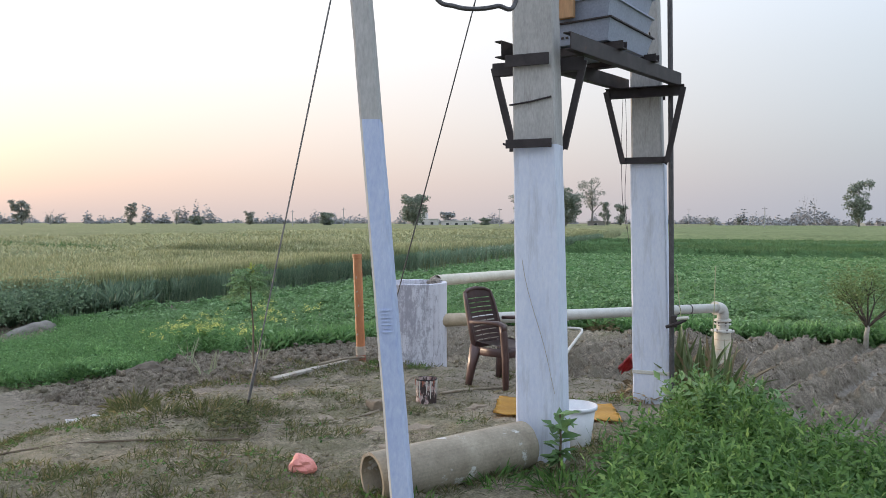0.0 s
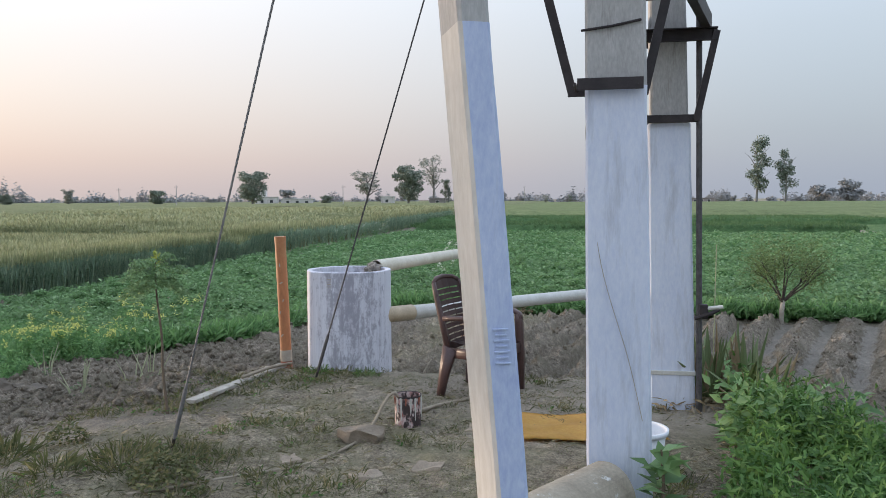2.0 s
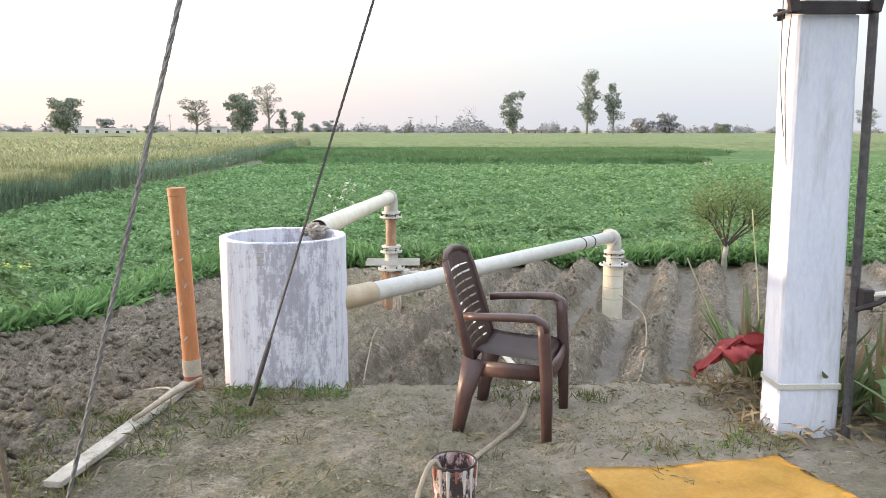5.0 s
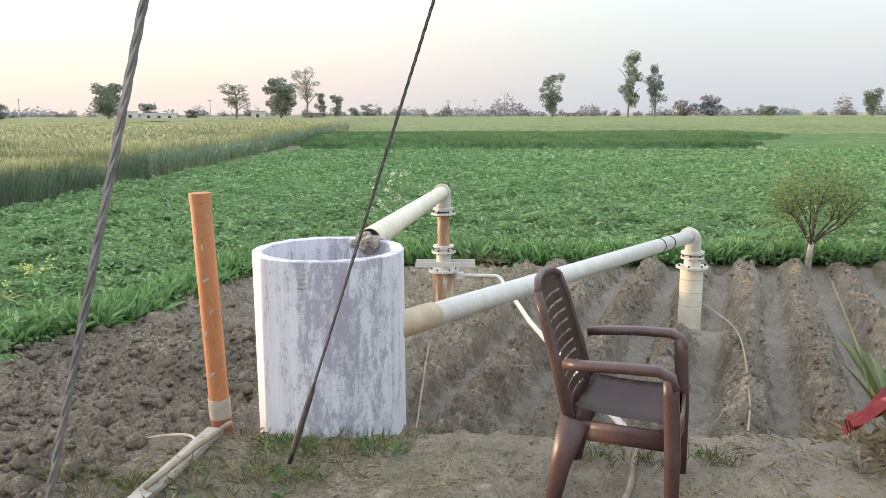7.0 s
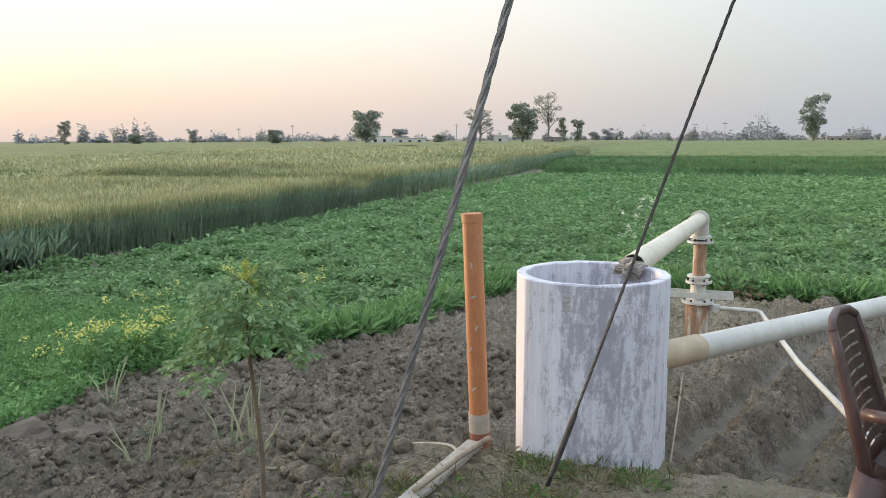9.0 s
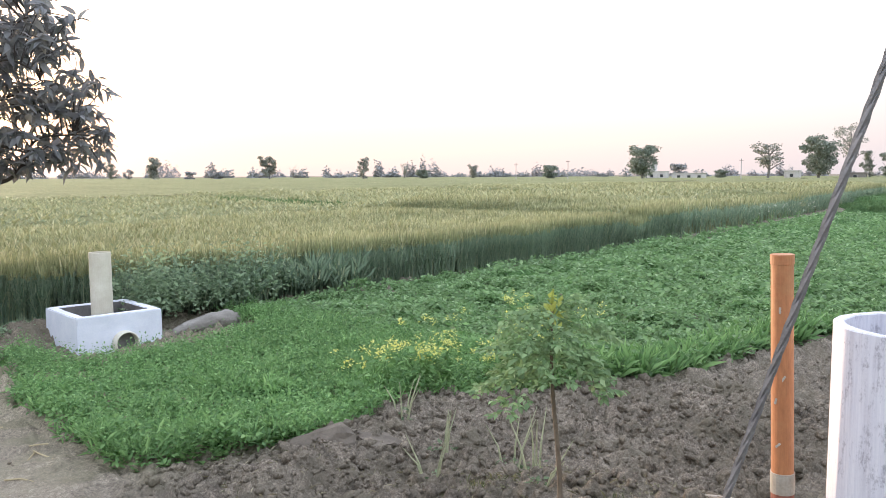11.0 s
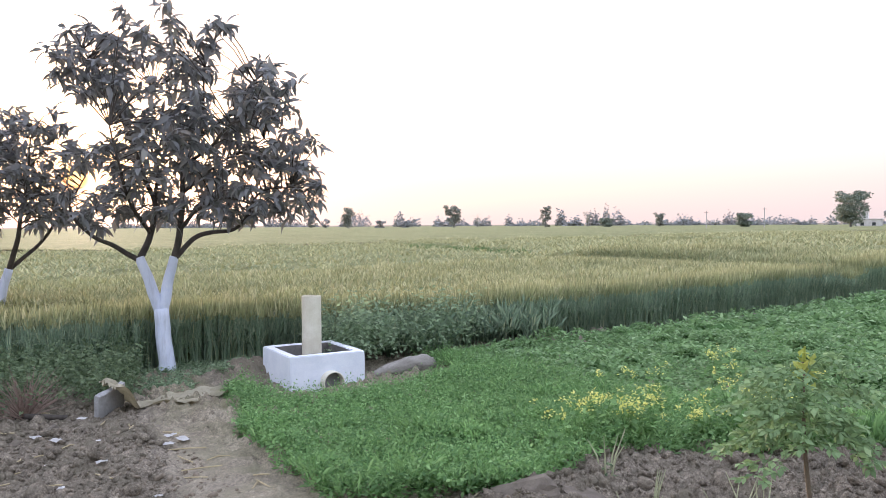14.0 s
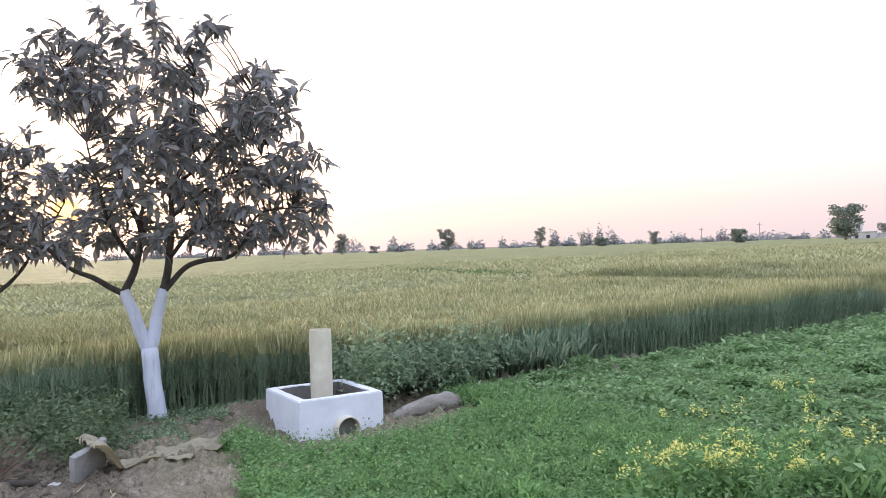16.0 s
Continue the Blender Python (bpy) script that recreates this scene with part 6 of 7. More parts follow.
TX, TY = -11.92, 8.60
TALL_BOUGHS = [
    ([(-0.32, 0, 1.58), (-0.60, -0.1, 1.75), (-0.90, -0.2, 1.92), (-1.12, -0.3, 2.2), (-1.15, -0.35, 2.5)], 0.040),
    ([(-0.32, 0, 1.58), (-0.18, 0.15, 1.95), (-0.12, 0.2, 2.4), (-0.3, 0.25, 2.9), (-0.5, 0.3, 3.5), (-0.8, 0.3, 4.1), (-1.0, 0.3, 4.5)], 0.050),
    ([(-0.12, 0.2, 2.4), (-0.05, 0.6, 2.9), (-0.2, 0.9, 3.5), (-0.1, 1.0, 4.1)], 0.028),
    ([(-0.18, 0.15, 1.95), (-0.4, -0.5, 2.3), (-0.5, -0.9, 2.8), (-0.6, -1.0, 3.3)], 0.028),
    ([(0.13, 0, 1.58), (0.22, -0.05, 2.0), (0.25, -0.05, 2.5), (0.3, 0, 2.9), (0.5, 0.05, 3.3), (0.55, 0, 3.8), (0.6, 0.1, 4.4)], 0.054),
    ([(0.13, 0, 1.58), (0.40, -0.1, 1.86), (0.65, -0.2, 1.96), (0.92, -0.3, 1.98), (1.1, -0.35, 2.15), (1.3, -0.4, 2.5), (1.7, -0.4, 2.6)], 0.040),
    ([(0.25, -0.05, 2.5), (0.6, 0.5, 2.8), (1.0, 0.8, 3.1), (1.5, 0.9, 3.4)], 0.028),
    ([(0.5, 0.05, 3.3), (0.9, -0.2, 3.6), (1.2, -0.3, 4.0), (1.4, -0.3, 4.2)], 0.024),
    ([(0.3, 0, 2.9), (0.6, -0.6, 3.1), (0.9, -0.9, 3.4), (1.3, -1.0, 3.3)], 0.026),
    ([(0.22, -0.05, 2.0), (0.5, -0.6, 2.3), (0.8, -0.9, 2.4), (1.2, -0.9, 2.3)], 0.028),
]
TALL_CROWN = [(-1.12, 2.05), (-1.32, 2.4), (-1.27, 2.95), (-0.80, 3.12), (-0.72, 3.35), (-1.02, 3.62), (-1.45, 4.15), (-1.36, 4.55), (-0.98, 4.85), (-0.5, 4.72), (0.0, 4.78), (0.5, 4.62), (0.84, 4.70), (1.2, 4.40), (1.6, 4.36), (1.76, 3.95), (2.05, 3.5), (2.15, 2.9), (2.2, 2.5), (2.12, 2.2), (1.5, 2.2), (0.9, 2.08), (0.5, 2.2), (0.1, 2.1), (-0.3, 2.15), (-0.7, 2.0)]
mango_tree((TX, TY, gz(TX, TY)), (-0.015, -0.048, 0.90), [(-0.322, -0.005, 1.62), (0.133, 0.0, 1.62)], TALL_BOUGHS, TALL_CROWN, 1.35, 455, 11, "mango tree with limewashed forked trunk and drooping leaves", ((-1.01, 2.66, 0.27, 0.25), (0.35, 2.55, 0.16, 0.22), (1.05, 2.75, 0.2, 0.14)))
LOW_BOUGHS = [
    ([(-0.2, 0, 1.38), (-0.5, 0.2, 1.9), (-0.8, 0.3, 2.5), (-1.0, 0.3, 3.0)], 0.045),
    ([(0.2, 0, 1.38), (0.4, -0.2, 2.0), (0.5, -0.3, 2.7), (0.6, -0.2, 3.6)], 0.045),
    ([(0.2, 0, 1.38), (0.6, 0.3, 1.8), (1.0, 0.5, 2.4), (1.3, 0.5, 2.9)], 0.035),
    ([(-0.2, 0, 1.38), (-0.1, -0.6, 2.0), (-0.2, -1.0, 2.6), (0.0, -1.1, 3.2)], 0.035),
]
LOW_CROWN = [(-1.5, 2.1), (-1.6, 2.9), (-1.2, 3.6), (-0.5, 3.95), (0.2, 4.05), (0.6, 3.85), (1.0, 3.8), (1.35, 3.45), (1.5, 3.0), (1.45, 2.5), (1.3, 2.15), (0.6, 2.05), (0.0, 2.15), (-0.7, 1.95)]
mango_tree((-15.0, 6.95, gz(-15.0, 6.95)), (0, 0, 0.75), [(-0.2, 0, 1.4), (0.2, 0, 1.4)], LOW_BOUGHS, LOW_CROWN, 1.35, 290, 23, "smaller mango tree beside the wheat", ((1.27, 2.81, 0.29, 0.27),))


def leaf_ball(r, n, centre, rx, ry, rz, lumps, kind):
    """Points in an uneven crown made of many lumps, with gaps between them."""
    cs = []
    leaders = [(r.uniform(-0.45, 0.45), r.uniform(-0.45, 0.45), r.uniform(0.55, 1.0)) for _ in range(4)]
    for k in range(lumps):
        if kind == "tall":
            lx, ly, top = leaders[k % 4]
            z = -0.95 + (0.95 + top) * r.uniform(0, 1) ** 0.8
            f = 0.45 + 0.55 * (z + 1) / 2
            cs.append((np.array([lx * f + r.normal(0, 0.16), ly * f + r.normal(0, 0.16), z * 0.93]), np.array([1, 1, 0.75]) * r.uniform(0.13, 0.26)))
        else:
            z = r.uniform(-0.92, 0.86)
            wide = math.sqrt(max(0.05, 1 - ((z - 0.12) / 1.06) ** 2)) * (0.80 + 0.20 * z)
            a, d = r.uniform(0, 6.28), r.uniform(0, 1) ** 0.55 * 0.86 * wide
            cs.append((np.array([math.cos(a) * d, math.sin(a) * d, z * 0.84]), np.array([1, 1, 0.62]) * (r.uniform(0.16, 0.34) if kind == "airy" else r.uniform(0.20, 0.38))))
    which = r.integers(0, lumps, n)
    c = np.array([cs[i][0] for i in which])
    s = np.array([cs[i][1] for i in which])
    d = r.normal(0, 1, (n, 3))
    d /= np.linalg.norm(d, axis=1)[:, None]
    p = c + d * s * (r.uniform(0.3, 1.0, n) ** 0.5)[:, None]
    return p * np.array([rx, ry, rz]) + np.array(centre)


def far_tree(x, y, h, w, kind, seed, label):
    r = np.random.default_rng(seed)
    t = thing("tree", (x, y, -0.5), label, "tree", "far trees")
    # tall trees beyond x -150 get paler leaves, thicker haze given by colour
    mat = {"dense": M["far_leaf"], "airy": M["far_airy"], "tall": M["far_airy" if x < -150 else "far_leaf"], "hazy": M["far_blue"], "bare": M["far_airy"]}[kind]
    low = {"dense": 0.10, "airy": 0.30, "tall": 0.12, "hazy": 0.0, "bare": 0.35}[kind]
    tr = w * (0.035 if kind != "bare" else 0.025)
    stems = [tube([(0, 0, -0.2), (0.03 * w, 0, h * 0.3), (0.0, 0.02 * w, h * 0.75)], [tr, tr * 0.8, tr * 0.3], 6)]
    for k in range(7 if kind in ("bare", "airy", "tall") else 4):
        a, z0 = k * 2.4, h * (0.25 + 0.07 * k)
        stems.append(tube([(0, 0, z0), (math.cos(a) * w * 0.18, math.sin(a) * w * 0.18, z0 + h * 0.14), (math.cos(a) * w * 0.36, math.sin(a) * w * 0.36, z0 + h * (0.22 if kind != "bare" else 0.38))], [tr * 0.5, tr * 0.3, tr * 0.12], 5))
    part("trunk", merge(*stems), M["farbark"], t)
    n = {"dense": 4600, "airy": 2000, "tall": 3400, "hazy": 1500, "bare": 120}[kind]
    cz, rz = h * (1 + low) / 2, h * (1 - low) / 2
    p = leaf_ball(r, n, (0, 0, cz), w * (0.62 if kind == "tall" else 0.50), w * (0.62 if kind == "tall" else 0.50), rz * 1.0, {"dense": 34, "airy": 26, "tall": 34, "hazy": 16, "bare": 6}[kind], kind)
    sz = w * {"dense": 0.058, "airy": 0.042, "tall": 0.066, "hazy": 0.09, "bare": 0.03}[kind]
    turn = rots(r.uniform(0, 6.28, n), r.normal(0.3, 0.5, n), r.normal(0, 0.8, n))
    scatter("crown", LEAF, p, turn, sz * r.uniform(0.6, 1.3, n), [mat], t)
    return t


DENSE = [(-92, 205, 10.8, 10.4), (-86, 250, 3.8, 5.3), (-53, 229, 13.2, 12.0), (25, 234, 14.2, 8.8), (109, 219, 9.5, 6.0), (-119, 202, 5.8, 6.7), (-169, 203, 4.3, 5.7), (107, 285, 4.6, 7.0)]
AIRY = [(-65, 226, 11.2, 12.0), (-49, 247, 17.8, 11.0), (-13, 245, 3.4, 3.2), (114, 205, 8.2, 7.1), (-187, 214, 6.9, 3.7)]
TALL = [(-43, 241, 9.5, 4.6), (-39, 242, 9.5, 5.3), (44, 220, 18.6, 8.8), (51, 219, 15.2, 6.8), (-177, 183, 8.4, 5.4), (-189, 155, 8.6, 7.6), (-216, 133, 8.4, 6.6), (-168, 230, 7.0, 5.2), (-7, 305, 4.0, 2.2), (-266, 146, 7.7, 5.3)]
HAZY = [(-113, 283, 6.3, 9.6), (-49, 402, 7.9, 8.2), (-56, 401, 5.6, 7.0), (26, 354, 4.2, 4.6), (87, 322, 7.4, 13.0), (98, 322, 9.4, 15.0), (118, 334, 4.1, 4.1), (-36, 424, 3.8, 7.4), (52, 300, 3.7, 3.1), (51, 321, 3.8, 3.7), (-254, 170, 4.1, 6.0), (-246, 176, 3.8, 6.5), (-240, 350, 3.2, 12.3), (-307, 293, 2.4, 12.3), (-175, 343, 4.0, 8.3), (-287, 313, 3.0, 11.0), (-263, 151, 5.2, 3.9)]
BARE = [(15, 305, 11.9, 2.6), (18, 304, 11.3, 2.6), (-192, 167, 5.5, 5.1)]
WORDS = dict(dense="dark round-crowned tree beyond the fields", airy="open-crowned tree with see-through branches beyond the fields", tall="tall narrow tree with tufted branches beyond the fields", hazy="pale hazy tree on the far horizon", bare="leafless thin tree on the far horizon")
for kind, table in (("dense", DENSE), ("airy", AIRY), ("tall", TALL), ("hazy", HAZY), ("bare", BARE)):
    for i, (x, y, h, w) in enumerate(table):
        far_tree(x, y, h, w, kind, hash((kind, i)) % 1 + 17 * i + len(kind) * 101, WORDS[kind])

# ragged low woods and single crowns along the horizon
r = np.random.default_rng(5)
clumps = []
a = -1.30
while a < 0.80:
    wide = r.gamma(1.6, 0.007) + 0.004
    h = r.uniform(2.8, 5.6) + (r.uniform(2.0, 6.0) if r.uniform() < 0.25 else 0)
    clumps.append((a, r.uniform(380, 620), wide * 430, h * (1.15 if a < -0.6 else 1.0)))
    a += wide * r.uniform(0.35, 1.25) + (r.uniform(0.0, 0.02) if r.uniform() < 0.3 else 0)
P = []
for a, dist, w, h in clumps:
    n = int(min(800, 60 + w * h * 6))
    ang, rad, up = r.uniform(0, 6.28, n), np.sqrt(r.uniform(0, 1, n)), r.uniform(0, 1, n)
    lump = 0.72 + 0.28 * np.sin(ang * 3 + a * 400) * np.cos(rad * 5 + a * 150)
    P.append(np.stack([math.sin(a) * dist + np.cos(ang) * rad * w * 0.6, math.cos(a) * dist + np.sin(ang) * rad * w * 0.6, -0.5 + up * h * 1.25 * np.sqrt(np.maximum(0.05, 1 - rad ** 2)) * lump], 1))
P = np.concatenate(P)
n = len(P)
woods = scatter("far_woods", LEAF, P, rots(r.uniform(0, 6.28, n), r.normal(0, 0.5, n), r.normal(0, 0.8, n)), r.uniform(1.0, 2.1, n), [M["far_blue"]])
tagged(woods, "low pale broken woods along the whole horizon", "woods", kind="stuff")

# ---- far houses and line poles ----
def house(at, w, d, h, rz, mat, windows, label, upper=None):
    ho = thing("house", at, label, "house", "far houses", rz)
    part("wall", box_bm((w, d, h), (0, 0, h / 2), 0.03), mat, ho)
    part("roof", box_bm((w + 0.5, d + 0.5, 0.2), (0, 0, h + 0.1), 0.03), mat, ho)
    if upper:
        part("upper_room", box_bm((upper[0], d * 0.7, upper[1]), (upper[2], 0, h + 0.2 + upper[1] / 2), 0.03), mat, ho)
    for k in range(windows):
        xx = -w / 2 + w * (k + 0.7) / (windows + 0.4)
        wi = part("window", box_bm((1.1, 0.14, 1.1), (xx, -d / 2, h * 0.55), 0.02), M["far_wall"], ho)
        part("pane", box_bm((0.9, 0.06, 0.9), (xx, -d / 2 - 0.06, h * 0.55)), M["glass"], wi)
    return ho


house((-101, 236, -0.5), 7.0, 6, 2.9, 20, M["far_wall"], 2, "far white flat-roofed farmhouse with a small upper room", (2.2, 2.0, -1.2))
house((-92, 239, -0.5), 10, 5, 2.3, 20, M["far_wall"], 3, "far low whitish farm building with dark openings")
house((-64, 247, -0.5), 4, 4, 2.9, 5, M["far_wall"], 1, "far small pale hut below the trees")
house((-46, 240, -0.5), 5, 4, 2.2, 5, M["far_brick"], 1, "far small brown hut below the trees")
house((45, 330, -0.5), 9, 6, 2.0, -5, M["far_brick"], 3, "far low brick building among small trees")
for x, y, h in ((-56, 176, 5.4), (2, 185, 5.4), (-106, 164, 4.9), (-95, 170, 5.6), (-24, 300, 7.0), (60, 300, 7.0)):
    lp = thing("line_pole", (x, y, -0.5), "far thin grey line pole beyond the wheat", "utility pole", "far line poles")
    part("shaft", tube([(0, 0, -0.2), (0.04 * (x % 3 - 1), 0, h)], [0.12, 0.08], 6), M["concrete"], lp)
    part("cross_arm", box_bm((1.1, 0.08, 0.08), (0, 0, h - 0.4)), M["steel"], lp)
for k, x in enumerate((-15.0, -14.55)):
    fp = thing("field_post", (x, 60.5, -0.5), "short pale post at the wheat corner", "post", "field posts")
    part("post", box_bm((0.16, 0.12, 0.95 - 0.1 * k), (0, 0, 0.4), 0.01), M["far_wall"], fp)

# ---- saplings, bushes and weeds ----
def young_tree(at, tip, leaves, label, seed, name="sapling"):
    """A whip with a head of drooping feathery compound leaves and an upright young shoot."""
    s = thing(name, at, label, "sapling")
    tip = Vector(tip)
    pts, rad = limb((0, 0, -0.05), tip, 0.012, 0.005, 0.05, seed, 20)
    part("stem", tube(pts, rad, 7), M["stem"], s, smooth=True)
    r = np.random.default_rng(int(seed * 10))
    at_, turn_, size_ = [], [], []
    for k in range(leaves):
        z = 0.80 + 0.19 * (k + r.uniform(0, 1)) / leaves
        p = pts[min(20, int(z * 20))]
        a, ln = k * 2.4 + r.uniform(-0.4, 0.4), r.uniform(0.17, 0.28) * (1.2 - 0.55 * max(0.0, z - 0.75) / 0.25)
        out = Vector((math.cos(a), math.sin(a), 0))
        rise, fall = r.uniform(0.03, 0.09), r.uniform(0.0, 0.09)
        rach = [p + out * (ln * q) + Vector((0, 0, rise * math.sin(math.pi * min(1.0, q * 1.3)) - fall * q * q)) for q in np.linspace(0, 1, 9)]
        stalk = part("leaf_stalk", tube(rach, list(np.linspace(0.0032, 0.0012, 9)), 4), M["sapling"], s)
        for i in range(2, 9):
            for side in (-1, 1):
                yaw = a + side * r.uniform(0.75, 1.15)
                sub = Vector((math.cos(yaw), math.sin(yaw), r.uniform(-0.45, 0.1)))
                span = r.uniform(0.075, 0.125) * (1.15 - 0.07 * i)
                for j in range(5):
                    for w in (-1, 1):
                        at_.append(tuple(rach[i] + sub * (span * (j + 1) / 5)))
                        turn_.append((yaw + w * r.uniform(0.6, 1.2), r.normal(0.35, 0.35), r.normal(0, 0.5)))
                        size_.append(r.uniform(0.022, 0.036))
    turn_ = np.array(turn_)
    scatter("foliage", LEAF, np.array(at_), rots(turn_[:, 0], turn_[:, 1], turn_[:, 2]), np.array(size_), [M["sapling"]], s)
    part("shoot", tube([tip, tip + Vector((0.004, 0, 0.05))], [0.008, 0.003], 6), M["shoot"], s)
    n = 46
    tv_ = r.normal(0, 0.016, (n, 3)) * np.array([1, 1, 2.6]) + np.array(tip) - np.array([0, 0, 0.03])
    scatter("young_leaves", LEAF, tv_, rots(r.uniform(0, 6.28, n), r.normal(-0.75, 0.35, n), r.normal(0, 0.3, n)), 0.040 * r.uniform(0.6, 1.2, n), [M["shoot"]], s)
    return s


young_tree((-2.118, 7.348, gz(-2.118, 7.348)), (-0.165, 0.165, 1.105 - gz(-2.118, 7.348)), 18, "thin sapling with feathery leaves and yellow-green tip", 3.7)

# citrus bush with limewashed stem at the bed's far end
bx, by = 3.80, 15.28
bush = thing("bush", (bx, by, gz(bx, by)), "small round-crowned bush with a limewashed stem", "bush")
part("stem", tube([(0, 0, -0.1), (0.01, 0, 0.25), (0.03, 0, 0.42)], [0.045, 0.038, 0.034], 10), M["plank"], bush, "pale limewashed stem", smooth=True)
r = np.random.default_rng(44)
ends = []
for k in range(9):
    a, e = k * 2.4 + r.uniform(-0.3, 0.3), r.uniform(0.35, 1.2)
    p = Vector((0.02, 0, 0.38))
    m_ = p + Vector((math.cos(a) * 0.30 * (1.3 - 0.6 * e), math.sin(a) * 0.30 * (1.3 - 0.6 * e), 0.10 + 0.36 * e))
    br = part("branch", tube([p, p.lerp(m_, 0.5) + Vector((0, 0, 0.02)), m_], [0.018, 0.014, 0.010], 6), M["bark"], bush)
    for j in range(5):
        b2 = a + r.uniform(-0.9, 0.9)
        q = m_ + Vector((math.cos(b2) * r.uniform(0.10, 0.40), math.sin(b2) * r.uniform(0.10, 0.40), r.uniform(0.02, 0.50)))
        part("twig", tube([m_, m_.lerp(q, 0.5) + Vector((0, 0, 0.03)), q], [0.008, 0.005, 0.002], 4), M["bark"], br)
        for f in np.linspace(0.35, 1.0, 5):
            ends.append(tuple(m_.lerp(q, float(f))))
ends = np.repeat(np.array(ends), 17, axis=0)
k = len(ends)
scatter("foliage", LEAF, ends + r.normal(0, 0.10, (k, 3)) * np.array([1, 1, 1.5]) + np.array([0, 0, 0.08]), rots(r.uniform(0, 6.28, k), r.normal(0.2, 0.5, k), r.normal(0, 0.5, k)), 0.050 * r.uniform(0.6, 1.2, k), [M["citrus"]], bush)

# aloe clump
def aloe(at, n, size, seed, label):
    al = thing("aloe", at, label, "plant", "aloe plants")
    r = random.Random(seed)
    for k in range(n):
        a = k * 2.4 + r.uniform(-0.3, 0.3)
        el = r.uniform(0.75, 1.50)
        ln = size * r.uniform(0.55, 1.0)
        wide = r.uniform(0.026, 0.040) * (0.8 + 0.4 * size)
        side, rings = Vector((-math.sin(a), math.cos(a), 0)), []
        bm = bmesh.new()
        for i in range(8):
            t = i / 7
            e2 = el - 0.45 * t * (1.35 - el)
            p = Vector((math.cos(a) * (0.04 + ln * t * math.cos(e2)), math.sin(a) * (0.04 + ln * t * math.cos(e2)), ln * t * math.sin(e2)))
            inner = Vector((-math.cos(a) * math.sin(e2), -math.sin(a) * math.sin(e2), math.cos(e2)))
            w = wide * (1 - t) ** 0.75 * (1 + 0.3 * t) + 0.0015
            rings.append([bm.verts.new(p + side * w * 1.0 + inner * w * 0.30), bm.verts.new(p), bm.verts.new(p - side * w + inner * w * 0.30), bm.verts.new(p - inner * w * 0.42 - side * w * 0.4), bm.verts.new(p - inner * w * 0.42 + side * w * 0.4)])
        for q0, q1 in zip(rings, rings[1:]):
            for m_ in range(5):
                bm.faces.new((q0[m_], q0[(m_ + 1) % 5], q1[(m_ + 1) % 5], q1[m_]))
        bm.faces.new(rings[0])
        bm.faces.new(rings[-1])
        part("leaf", bm, M["aloe"] if k % 4 else M["dryleaf"], al, smooth=False)
    return al


aloe((1.52, 8.95, gz(1.52, 8.95)), 24, 0.66, 1, "aloe clump with thick pale green leaves by the pole")
aloe((1.78, 8.72, gz(1.78, 8.72)), 20, 0.62, 2, "aloe clump with thick pale green leaves by the pole")
aloe((1.72, 8.35, gz(1.72, 8.35)), 26, 0.55, 5, "aloe clump with thick pale green leaves by the pole")
aloe((1.95, 8.25, gz(1.95, 8.25)), 20, 0.66, 3, "aloe clump with thick pale green leaves by the pole")
aloe((2.15, 8.6, gz(2.15, 8.6)), 18, 0.6, 4, "aloe clump with thick pale green leaves by the pole")
aloe((2.0, 7.75, gz(2.0, 7.75)), 18, 0.6, 5, "aloe clump with thick pale green leaves by the pole")

x, y = rand_in(1.15, 2.3, 8.05, 9.1, 420)
dl = leaf_cloud("withered_leaves", np.stack([x, y, ground_z(x, y)], 1), 3, 0.11, 0.07, 0.07, M["dryleaf"], template=NARROW_TRI, tilt=0.5)
tagged(dl, "withered brown leaves fallen under the aloes", "dead leaves", kind="stuff")
for x, y, dx, dz in ((1.62, 9.05, -0.10, 1.15), (1.85, 9.1, 0.02, 1.35), (1.40, 9.0, -0.28, 0.8)):
    ds = thing("dry_weed", (x, y, gz(x, y)), "thin dry weed stalk standing among aloes", "plant", "dry weeds")
    part("stem", tube(curve_points([(0, 0, -0.03), (dx * 0.4, 0, dz * 0.5), (dx, 0.03, dz)]), 0.0045, 5), M["palestalk"], ds)

# broad-leaved plant at the foot of the near pole
pp = thing("broadleaf_plant", (1.16, 5.93, gz(1.16, 5.93)), "dark broad-leaved plant at the foot of a pole", "plant")
part("stem", tube([(0, 0, -0.03), (0.01, 0.0, 0.2), (0.0, 0.02, 0.36)], [0.010, 0.008, 0.005], 6), M["stem"], pp)
r = np.random.default_rng(3)
k = 40
z = r.uniform(0.04, 0.38, k)
scatter("foliage", LEAF, np.stack([r.normal(0, 0.02, k), r.normal(0, 0.02, k), z], 1), rots(r.uniform(0, 6.28, k), r.normal(-0.15, 0.4, k), r.normal(0, 0.3, k)), 0.15 * r.uniform(0.6, 1.1, k), [M["potato"]], pp)

# weeds east of the poles
def weed_zone(x, y):
    left = np.interp(y, [3.0, 5.0, 6.2, 7.4, 8.4, 9.0], [1.9, 1.5, 1.5, 1.75, 1.85, 2.1])
    back = np.interp(x, [1.5, 1.9, 2.4, 3.2, 6.0], [8.5, 8.1, 7.2, 6.5, 6.0])
    far = np.hypot((x - 2.6) / 3.2, (y - 5.6) / 2.9) + 0.10 * waves(x, y, 2.2, 1.0) + 0.05 * waves(x, y, 6.0, 2.0)
    return (x > left + 0.1 * waves(x, y, 4.0)) & (y < back + 0.15 * waves(x, y, 3.0)) & (far < 1)


